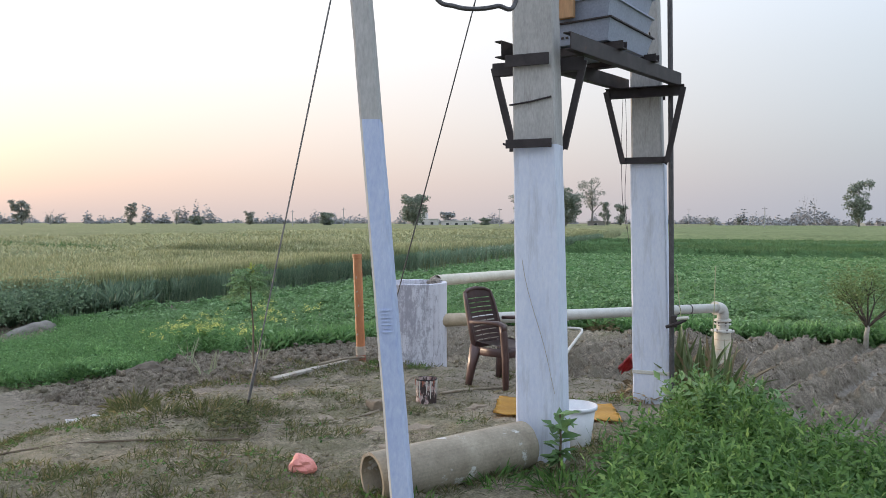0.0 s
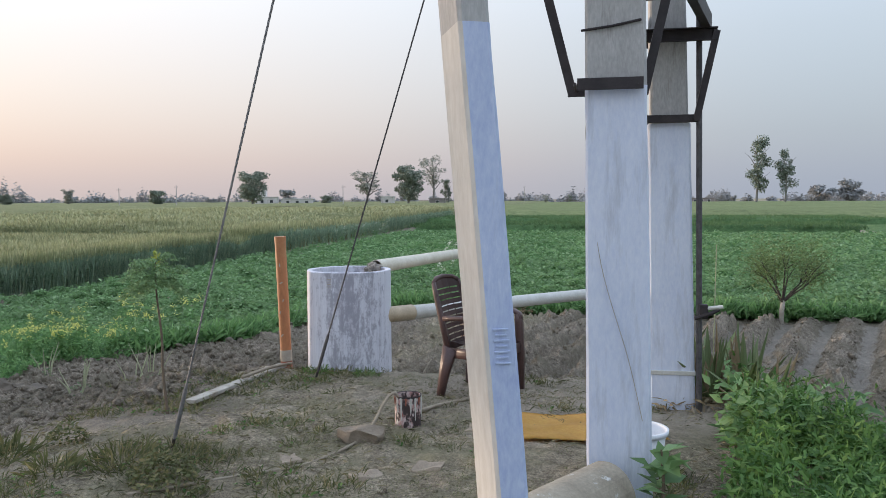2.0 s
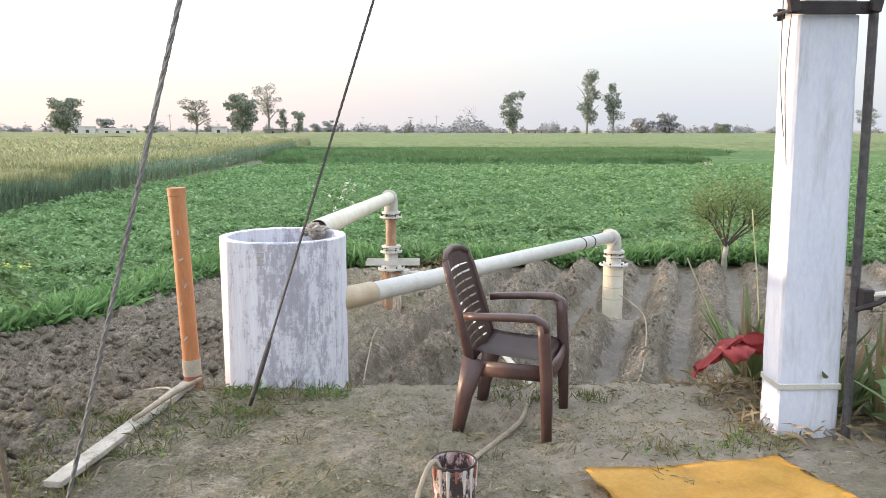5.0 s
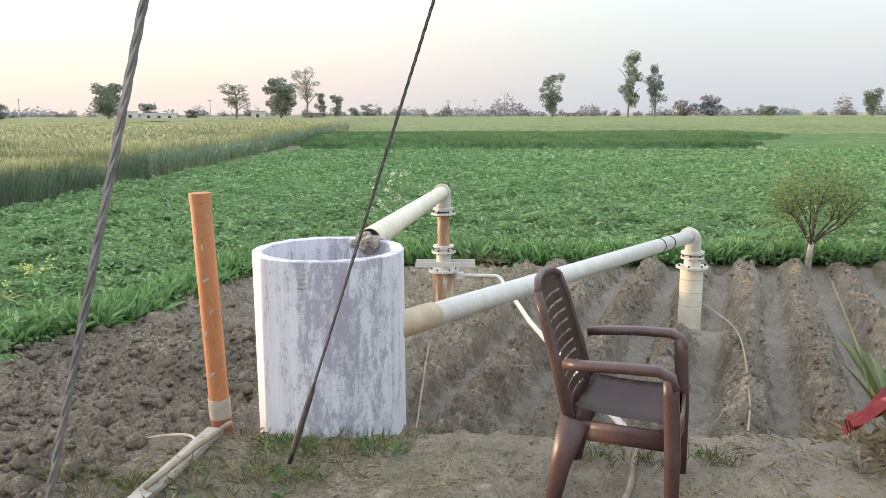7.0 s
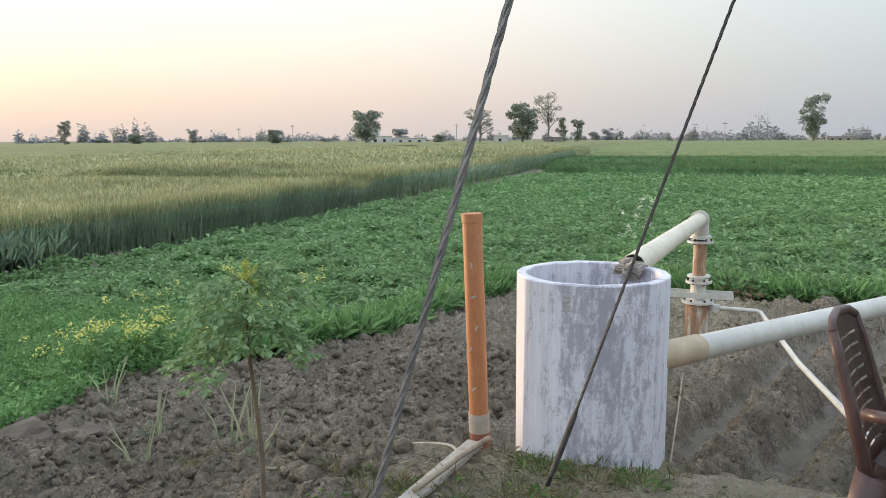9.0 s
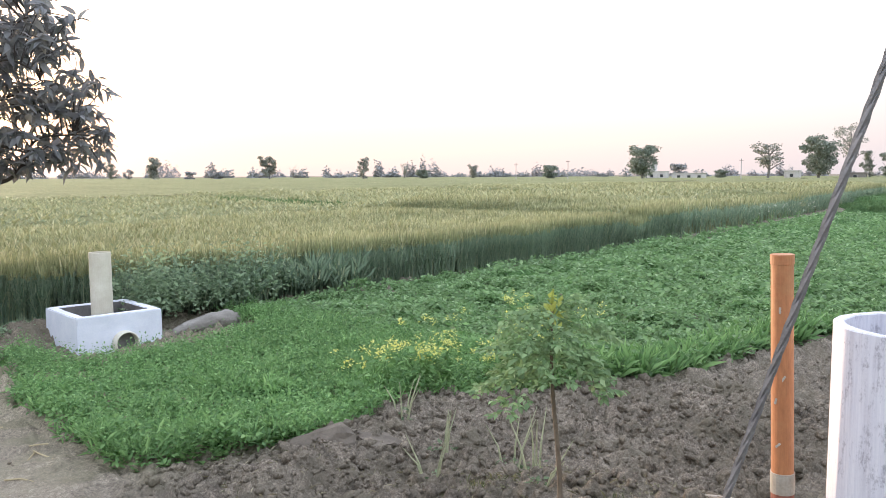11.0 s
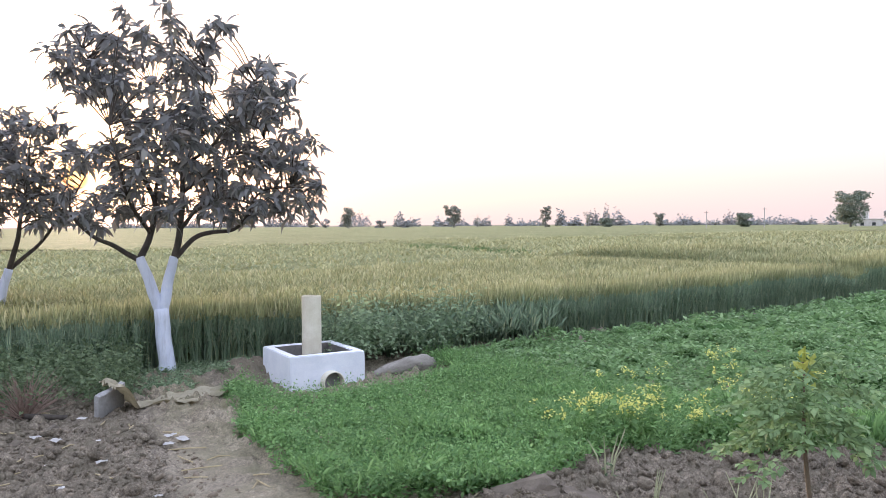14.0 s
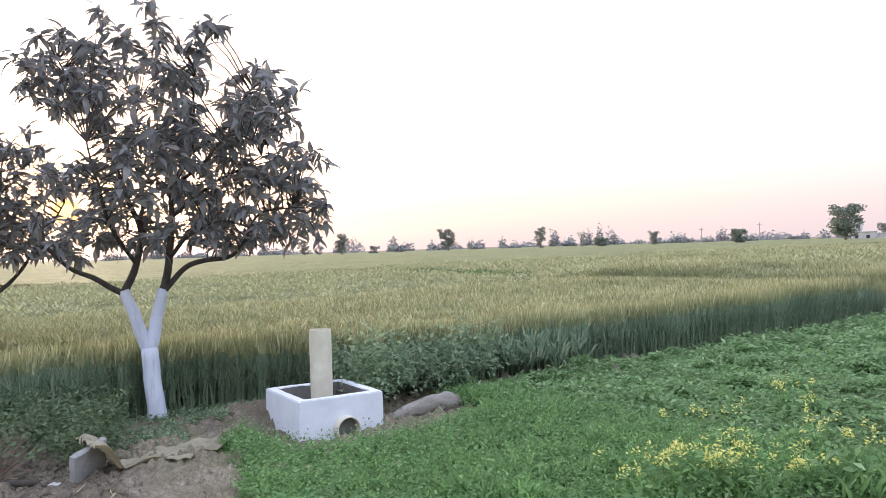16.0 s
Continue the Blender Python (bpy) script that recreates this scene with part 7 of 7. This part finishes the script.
x, y = rand_in(1.3, 6.5, 3.0, 9.0, 5200, weed_zone)
sprigs("weed_patch", x, y, 20, 0.36, 0.095, M["weed"], "rank feathery green weeds growing beside the poles", "weeds", SPRAY)
x, y = rand_in(1.5, 2.5, 7.0, 8.6, 160, weed_zone)
sprigs("weed_patch", x, y, 14, 0.34, 0.13, M["potato"], "dark broad-leaved weeds at the foot of the aloes", "weeds")
x, y = rand_in(1.3, 6.5, 3.0, 9.0, 900, weed_zone)
w2 = leaf_cloud("weed_patch", np.stack([x, y, ground_z(x, y)], 1), 14, 0.16, 0.10, 0.24, M["weed"], template=([(0, -0.03, 0), (0, 0.03, 0), (1, 0, 0.1)], [(0, 1, 2)]), droop=0.0, upright=0.9)
tagged(w2, "upright grassy blades among the weeds", "weeds", kind="stuff")

# short grass on the platform
def grass_zone(x, y):
    g = waves(x, y, 2.4, 4.0) + 0.5 * waves(x, y, 7.0, 1.0)
    rim = np.exp(-((np.hypot(x - WX, y - WY) - 0.45) / 0.12) ** 2)
    near = smooth01(7.0, 5.0, y)
    return (g + 0.8 * rim + 0.35 * near > 0.28) & (x < 1.4) & ~((np.hypot(x - WX, y - WY) < 0.40)) & (platform(x, y) > 0.3) & ~((x > 0.1) & (x < 1.4) & (y > 6.95) & (y < 7.85)) & (np.hypot(x + 0.36, y - 7.36) > 0.12) & (np.hypot(x - 0.95, y - 6.15) > 0.22)


BLADE = ([(0, -0.022, 0), (0, 0.022, 0), (0.6, 0.014, 0.1), (1, 0, 0.0)], [(0, 1, 2), (0, 2, 3)])
x, y = rand_in(-4.2, 1.5, 1.5, 8.85, 8000, grass_zone)
g1 = leaf_cloud("grass", np.stack([x, y, soil_top(x, y) - 0.004], 1), 10, 0.055, 0.05, 0.012, M["grass"], template=BLADE, droop=0.0, upright=0.8)
tagged(g1, "thin short grass in patches on the trodden ground", "grass", kind="stuff")
x, y = rand_in(-4.2, 1.5, 1.5, 8.85, 1600, grass_zone)
g2 = leaf_cloud("ground_weeds", np.stack([x, y, soil_top(x, y) - 0.004], 1), 9, 0.030, 0.06, 0.03, M["weed"], upright=0.1)
tagged(g2, "tiny creeping weeds on the trodden ground", "weeds", kind="stuff")


# dry moss and seedlings matted over the trodden ground
x, y = rand_in(-3.6, 1.3, 3.2, 8.9, 17000, lambda x, y: (waves(x, y, 1.9, 2.0) + 0.6 * waves(x, y, 6.0, 3.0) > -0.12) & (platform(x, y) > 0.4) & ~((x > 0.1) & (y > 6.95) & (y < 7.85)))
mo = leaf_cloud("moss", np.stack([x, y, soil_top(x, y) - 0.004], 1), 7, 0.0135, 0.05, 0.010, M["moss"], upright=0.35)
tagged(mo, "dry olive moss and seedlings matted on the trodden ground", "moss", kind="stuff")


def tuft(at, n, spread, height, mat, label, name="weed_tuft"):
    t = thing(name, at, label, "plant", "weed tufts")
    if mat is M["rankweed"]:
        leaf_cloud("foliage", np.zeros((1, 3)), n * 2, 0.030, spread * 1.1, height * 0.75, M["grass"], t, droop=0.4)
        return t
    leaf_cloud("foliage", np.zeros((1, 3)), int(n * 1.6), height * 0.55, spread, height * 0.35, mat, t, template=BLADE, droop=0, upright=0.7)
    return t


for x, y, n, s, h, m in ((-1.75, 6.25, 120, 0.20, 0.17, "grass"), (-1.5, 6.45, 90, 0.16, 0.12, "grass"), (-2.6, 6.3, 110, 0.16, 0.22, "grass"), (-3.05, 6.7, 90, 0.14, 0.2, "grass"), (-2.05, 6.05, 90, 0.16, 0.18, "grass"), (-2.40, 6.65, 170, 0.11, 0.20, "rankweed"), (-1.42, 6.10, 260, 0.17, 0.22, "rankweed"), (-1.28, 5.95, 160, 0.14, 0.16, "rankweed"), (-1.5, 8.72, 70, 0.16, 0.10, "weed"), (-1.05, 8.72, 70, 0.16, 0.10, "weed"), (-1.3, 8.66, 60, 0.2, 0.08, "grass"), (0.55, 5.0, 80, 0.2, 0.14, "weed"), (0.85, 5.6, 90, 0.22, 0.16, "weed"), (1.3, 5.6, 110, 0.22, 0.2, "weed"), (0.1, 5.0, 60, 0.2, 0.1, "grass")):
    tuft((x, y, gz(x, y)), n, s, h, M[m], "small tuft of weeds on the trodden ground" if m == "weed" else "bushy green tuft on the trodden ground" if m == "rankweed" else "dry grassy tuft on the trodden ground")


def dry_stalks(x, y, n, h, seed):
    r = random.Random(seed)
    d = thing("dry_stalks", (x, y, gz(x, y)), "withered pale stalks on the earth bank", "plant", "withered stalks")
    for k in range(n):
        a, l = r.uniform(0, 6.28), r.uniform(0.05, 0.2)
        part("stalk", tube([(0.03 * math.cos(a), 0.03 * math.sin(a), -0.02), (math.cos(a) * l * 0.5, math.sin(a) * l * 0.5, h * 0.5), (math.cos(a) * l, math.sin(a) * l, h * r.uniform(0.8, 1.1))], [0.010, 0.006, 0.002], 6), M["palestalk"], d)
    leaf_cloud("foliage", np.array([[0, 0, 0.02]]), 26, 0.042, 0.09, h * 0.35, M["rankweed"], d)


for i, (x, y, n, h) in enumerate(((-3.3, 9.05, 4, 0.50), (-3.65, 9.3, 4, 0.48), (-3.0, 8.6, 2, 0.3), (-4.95, 9.7, 6, 0.38), (-4.3, 9.4, 4, 0.4), (-3.9, 8.8, 4, 0.35))):
    dry_stalks(x, y, n, h, i)


def flowering(x, y, h, n, mat, label, seed):
    r = np.random.default_rng(seed)
    f = thing("mustard_plant", (x, y, gz(x, y)), label, "flowering plant", "mustard plants")
    tips = []
    for k in range(n):
        a, l = r.uniform(0, 6.28), r.uniform(0.03, 0.22)
        e = Vector((math.cos(a) * l, math.sin(a) * l, h * r.uniform(0.7, 1.05)))
        part("stalk", tube([(0, 0, 0), (e.x * 0.4, e.y * 0.4, e.z * 0.6), e], [0.003, 0.0024, 0.0015], 4), M["clover"], f)
        q = 11
        scatter("flower", LEAF, np.array([tuple(e)] * q) + r.normal(0, 0.018, (q, 3)), rots(r.uniform(0, 6.28, q), r.normal(-0.3, 0.5, q), r.normal(0, 0.4, q)), (0.034 if mat is M["whiteflower"] else 0.029) * r.uniform(0.7, 1.3, q), [mat], f)["kind"] = "stuff"
    leaf_cloud("foliage", np.array([[0, 0, 0.05]]), 40, 0.08, 0.12, h * 0.7, M["clover"], f)


fr = random.Random(8)
for i in range(30):
    y = fr.uniform(9.7, 13.9)
    x = -5.0 - 0.22 * (y - 9.7) + fr.uniform(-0.9, 0.9)
    while not clover_edge(np.array([x + 0.15]), np.array([y]))[0]:
        x -= 0.2
    flowering(x, y, fr.uniform(0.42, 0.62), fr.randint(3, 6), M["yellow"], "mustard plant with small yellow flowers in the crop", i)
flowering(-1.62, 15.85, 1.22, 9, M["whiteflower"], "tall radish plant with white flowers", 91)
flowering(-1.80, 15.95, 1.0, 6, M["whiteflower"], "tall radish plant with white flowers", 92)
for i in range(5):
    flowering(-9.6 + 0.25 * i, 34 + 0.9 * i, 0.9, 5, M["whiteflower"], "tall radish plant with white flowers", 95 + i)

dh = thing("dry_heap", (-0.42, 15.75, gz(-0.42, 15.75)), "heap of dry brown pulled weeds at the bed's end", "plant heap")
leaf_cloud("foliage", np.zeros((1, 3)), 700, 0.10, 0.42, 0.28, M["dryleaf"], dh, template=NARROW_TRI, tilt=0.6)

# hedge of broad weeds at the wheat corner and rank weeds by the mango
x, y = rand_in(-11.1, -10.0, 10.35, 13.2, 230, lambda x, y: (x < -9.95 - 0.12 * (y - 10.3)) & (rng.uniform(10.3, 13.8, len(x)) > y - 0.3))
hd_ = leaf_cloud("hedge_weeds", np.stack([x, y, ground_z(x, y) + 0.05], 1), 40, 0.075, 0.22, 0.92, M["hedge"], droop=0.6)
tagged(hd_, "broad-leaved green weeds climbing before the wheat", "weeds", kind="stuff")
x, y = rand_in(-11.0, -10.0, 11.3, 15.0, 120, lambda x, y: x < -10.35 + 0.08 * waves(x, y, 3.0))
hg = leaf_cloud("edge_grass", np.stack([x, y, ground_z(x, y) + 0.10], 1), 14, 0.26, 0.12, 0.50, M["wheatgreen"], template=NARROW_TRI, droop=0.3, upright=1.2, tilt=0.3)
tagged(hg, "long arching grass blades leaning out of the wheat", "grass", kind="stuff")
x, y = rand_in(-13.5, -9.2, 4.2, 8.6, 900, lambda x, y: (y < 7.0 + 0.9 * (-9.5 - x)) & (y > 5.2 + 0.3 * (x + 12)) & (x < -10.1) & (np.abs((y - 8.6) + 0.30 * (x + 11.92)) > 0.42))
bd = leaf_cloud("rank_weeds", np.stack([x, y, ground_z(x, y)], 1), 34, 0.060, 0.18, 0.55, M["rankweed"], droop=0.5)
tagged(bd, "rank green weeds under the mango tree", "weeds", kind="stuff")

x, y = rand_in(-12.2, -10.15, 7.3, 9.4, 700, lambda x, y: (x < -10.35 - 0.35 * np.abs(y - 8.2)) & (waves(x, y, 2.9, 6.0) > -0.35))
lw = leaf_cloud("low_weeds", np.stack([x, y, ground_z(x, y)], 1), 14, 0.050, 0.12, 0.11, M["hedge"], droop=0.4)
tagged(lw, "low green weeds round the mango's foot", "weeds", kind="stuff")

# loose white cable looped over the dug bank
lc = thing("loose_cable", (0, 0, 0), "loose off-white cable looped over the dug earth", "cable")
part("lead", tube(curve_points([(x, y, float(soil_top(x, y)) + 0.015) for x, y in ((-2.02, 9.40), (-2.24, 9.53), (-2.45, 9.74), (-2.60, 9.80), (-2.70, 9.70), (-2.66, 9.40), (-2.47, 9.13), (-2.33, 9.02), (-2.17, 8.94), (-1.98, 8.80), (-1.90, 8.68))], 6), 0.0075, 6), M["plank"], lc, smooth=True)

# ---- clods, rubble and litter ----
def lumps(name, x, y, size, mat, label, category, squash=0.7):
    g = (1 + 5 ** 0.5) / 2
    tvv = np.array([(-1, g, 0), (1, g, 0), (-1, -g, 0), (1, -g, 0), (0, -1, g), (0, 1, g), (0, -1, -g), (0, 1, -g), (g, 0, -1), (g, 0, 1), (-g, 0, -1), (-g, 0, 1)]) / 1.9
    tff = np.array([(0, 11, 5), (0, 5, 1), (0, 1, 7), (0, 7, 10), (0, 10, 11), (1, 5, 9), (5, 11, 4), (11, 10, 2), (10, 7, 6), (7, 1, 8), (3, 9, 4), (3, 4, 2), (3, 2, 6), (3, 6, 8), (3, 8, 9), (4, 9, 5), (2, 4, 11), (6, 2, 10), (8, 6, 7), (9, 8, 1)])
    n = len(x)
    turn = rots(rng.uniform(0, 6.28, n), rng.uniform(-1, 1, n), rng.uniform(-1, 1, n))
    s = size[:, None] * rng.uniform(0.6, 1.3, (n, 3)) * np.array([1, 1, squash])
    v = np.einsum("mij,mnj->mni", turn, tvv[None] * s[:, None, :] * rng.uniform(0.62, 1.28, (n, len(tvv), 3))) + np.stack([x, y, soil_top(x, y) + size * 0.22], 1)[:, None]
    f = tff[None] + (np.arange(n) * len(tvv))[:, None, None]
    return tagged(mesh_object(name, v.reshape(-1, 3), f.reshape(-1, 3), [mat]), label, category, kind="stuff")


x, y = rand_in(-4.6, 5.8, 7.2, 15.4, 21000, lambda x, y: (tilled(x, y) > 0.5) & (well_yard(x, y) < 0.4) & (np.cos(2 * np.pi * (x - 0.36 * (y - 10) - 1.1) / 0.61) > -0.35 + 1.0 * (rng.uniform(0, 1, len(x)) > 0.5)))
lumps("soil_clods", x, y, rng.gamma(1.2, 0.0080, len(x)) + 0.005, M["soil"], "loose clods of dry brown soil in the furrows", "soil")
x, y = rand_in(-5.6, -2.2, 7.6, 12.4, 8000, lambda x, y: ~clover_edge(x, y))
lumps("soil_clods", x, y, rng.gamma(1.0, 0.0125, len(x)) + 0.005, M["soil"], "lumps of dug earth beside the tank", "soil")
x, y = rand_in(-4.5, 1.8, 4.0, 8.9, 3800)
lumps("pebbles", x, y, rng.gamma(1.2, 0.0042, len(x)) + 0.003, M["soil"], "small crumbs of earth on the trodden ground", "soil", 0.5)
x, y = rand_in(-11.2, -5.6, 4.2, 7.9, 6500, lambda x, y: (y < 6.9 + 0.18 * (-6 - x)) & (waves(x, y, 1.3, 2.0) > -0.4))
lumps("rubble", x, y, rng.gamma(1.1, 0.0075, len(x)) + 0.004, M["soil"], "broken earth and rubble beside the path", "rubble")


x, y = rand_in(-10.8, -6.6, 5.2, 7.5, 1700, lambda x, y: waves(x, y, 1.7, 2.0) > -0.3)
lumps("rubble", x, y, rng.gamma(1.1, 0.0075, len(x)) + 0.004, M["mudbrick"], "pale brick chips and rubble beside the path", "rubble")
x, y = rand_in(-11.0, -6.2, 5.0, 7.9, 1500, lambda x, y: y + 0.217 * x < 5.52 + 0.12 * waves(x, y, 5.0))
lumps("rubble", x, y, rng.gamma(1.3, 0.013, len(x)) + 0.008, M["soil"], "dark lumps of broken earth heaped beside the path", "rubble")
# dead grass blades and chaff trodden into the ground
x, y = rand_in(-5.5, 1.8, 3.0, 9.0, 16000, lambda x, y: waves(x, y, 2.3, 4.0) > -0.25)
n = len(x)
ch = scatter("chaff", NARROW_TRI, np.stack([x, y, soil_top(x, y) + 0.006], 1), rots(rng.uniform(0, 6.28, n), rng.normal(-0.12, 0.18, n), rng.normal(0, 0.4, n)), rng.uniform(0.02, 0.075, n), [M["drygrass"]])
tagged(ch, "dead grass blades and chaff trodden into the clay", "grass", kind="stuff")


def boulder(x, y, s, seed, label, mat="clod"):
    b = thing("earth_lump", (x, y, gz(x, y)), label, "clod", "earth lumps")
    bm = bmesh.new()
    bmesh.ops.create_icosphere(bm, subdivisions=3, radius=1)
    br = random.Random(seed)
    planes = [(Vector((br.gauss(0, 1), br.gauss(0, 1), br.gauss(0.2, 1))).normalized(), br.uniform(0.5, 0.95)) for _ in range(9)]
    for v in bm.verts:
        d = v.co.normalized()
        v.co = d * min([1.25] + [h / max(0.05, d.dot(q)) for q, h in planes])
        v.co *= 1 + 0.10 * noise.noise(v.co * 3 + Vector((seed, 0, 0))) + 0.06 * noise.noise(v.co * 8 + Vector((seed, 0, 0)))
        v.co = Vector((v.co.x * s, v.co.y * s * 0.75, v.co.z * s * 0.48 + s * 0.12))
    part("lump", bm, M[mat], b)


for i, (x, y, s) in enumerate(((-5.02, 8.92, 0.25), (-4.78, 9.22, 0.19), (-5.15, 8.35, 0.12), (-4.07, 11.49, 0.11), (-3.6, 11.2, 0.08), (-3.3, 10.9, 0.09), (-4.25, 11.0, 0.10), (-3.0, 11.6, 0.07), (-4.4, 10.3, 0.12), (-2.9, 9.9, 0.07), (-9.1, 6.3, 0.1), (-8.7, 5.9, 0.12), (-9.6, 6.7, 0.1))):
    boulder(x, y, s, i * 3.3, "large lump of dry grey-brown earth")
for i, (x, y) in enumerate(((-0.05, 6.55), (-0.35, 6.35), (0.1, 7.35), (-0.9, 6.6), (0.0, 6.0), (-1.4, 7.3), (0.15, 8.2))):
    st = thing("flat_stone", (x, y, gz(x, y)), "flat dusty stone set in the trodden ground", "stone", "flat stones", 40 * i)
    part("slab", box_bm((0.17, 0.11, 0.035), (0, 0, -0.002), 0.012, cuts=4, rough=0.03, seed=i), M["stone"], st)

tarp = thing("sacking", (-9.90, 7.97, gz(-9.90, 7.97) + 0.02), "tan crumpled sacking lying across the path end", "sack", "", 97)
bm = bmesh.new()
grid = []
for i in range(46):
    row = []
    for j in range(21):
        a, b = i / 45 - 0.5, j / 20 - 0.5
        zz = 0.02 + 0.11 * abs(noise.noise(Vector((a * 4, b * 7, 1)))) + 0.06 * abs(noise.noise(Vector((a * 9 + b * 4, b * 13, 2)))) + 0.27 * smooth01(0.27, 0.46, -a)
        row.append(bm.verts.new((a * 1.38 + 0.06 * noise.noise(Vector((a * 5, b * 5, 3))), b * (0.34 + 0.16 * math.sin(a * 9)) + 0.14 * noise.noise(Vector((a * 4, b * 2, 8))), max(0.0, zz))))
    grid.append(row)
for i in range(45):
    for j in range(20):
        bm.faces.new((grid[i][j], grid[i + 1][j], grid[i + 1][j + 1], grid[i][j + 1]))
bmesh.ops.solidify(bm, geom=bm.faces[:], thickness=0.008)
part("cloth", bm, M["tarp"], tarp, smooth=True)
slab = thing("broken_slab", (-9.83, 7.31, gz(-9.83, 7.31)), "broken grey concrete slab leaning in the rubble", "slab", "", 132)
part("slab", box_bm((0.47, 0.06, 0.36), (0, 0, 0.12), 0.01, rot=(10, -7, 0), cuts=4, rough=0.018), M["cementgrey"], slab)
ld = thing("fallen_branch", (-10.05, 6.62, gz(-10.05, 6.62) + 0.03), "grey fallen branch in the rubble", "branch", "", 58)
part("wood", tube(curve_points([(-0.45, 0, -0.02), (-0.2, 0.06, 0.02), (0.1, -0.01, 0.03), (0.32, 0.07, 0.0)]), list(np.linspace(0.045, 0.025, 25)), 8), M["bark"], ld, smooth=True)
for i, (x, y, s) in enumerate(((-8.14, 7.52, 0.16), (-8.0, 7.35, 0.10), (-8.3, 7.45, 0.12), (-7.5, 6.35, 0.08), (-8.9, 6.6, 0.14), (-8.5, 6.9, 0.09), (-9.3, 6.5, 0.12), (-8.2, 6.4, 0.10), (-9.7, 7.0, 0.11), (-7.9, 6.75, 0.09), (-3.9, 6.85, 0.22), (-3.65, 6.9, 0.12), (-2.2, 4.4, 0.12), (-6.9, 6.9, 0.07))):
    p = thing("paper_scrap", (x, y, float(soil_top(x, y)) + 0.012), "scrap of white litter on the ground", "litter", "litter", 50 * i)
    bm = bmesh.new()
    g = [[bm.verts.new(((a / 4 - 0.5) * s, (b / 3 - 0.5) * s * 0.6, 0.012 + 0.03 * abs(noise.noise(Vector((a * 0.9, b * 0.9, i)))))) for b in range(4)] for a in range(5)]
    for a in range(4):
        for b in range(3):
            bm.faces.new((g[a][b], g[a + 1][b], g[a + 1][b + 1], g[a][b + 1]))
    bmesh.ops.solidify(bm, geom=bm.faces[:], thickness=0.003)
    part("scrap", bm, M["paper"], p)
sr = random.Random(3)
for i in range(64):
    x, y = sr.uniform(-10.2, -6.2), sr.uniform(5.2, 7.7)
    s = thing("straw", (x, y, float(soil_top(x, y)) + 0.008), "dry straw stick lying on the path", "stick", "straws", sr.uniform(0, 360))
    l = sr.uniform(0.08, 0.35)
    part("stick", tube([(-l / 2, 0, 0), (0, 0.02, 0.01), (l / 2, 0, 0)], 0.006, 5), M["straw"], s)
# dry twiggy bush at the rubble edge
tb = thing("dry_bush", (-10.2, 6.55, gz(-10.2, 6.55)), "dry leafless twiggy bush beside the rubble", "bush")
tw = []
for k in range(70):
    a, e, l = sr.uniform(0, 6.28), sr.uniform(0.25, 1.4), sr.uniform(0.35, 0.70)
    tw.append(tube([(0, 0, 0), (math.cos(a) * l * 0.5 * math.cos(e), math.sin(a) * l * 0.5 * math.cos(e), l * 0.55 * math.sin(e)), (math.cos(a + 0.2) * l * math.cos(e), math.sin(a + 0.2) * l * math.cos(e), l * math.sin(e) * 0.95)], [0.009, 0.006, 0.002], 4))
tagged(part("twig", merge(*tw), M["drytwig"], tb), kind="stuff")
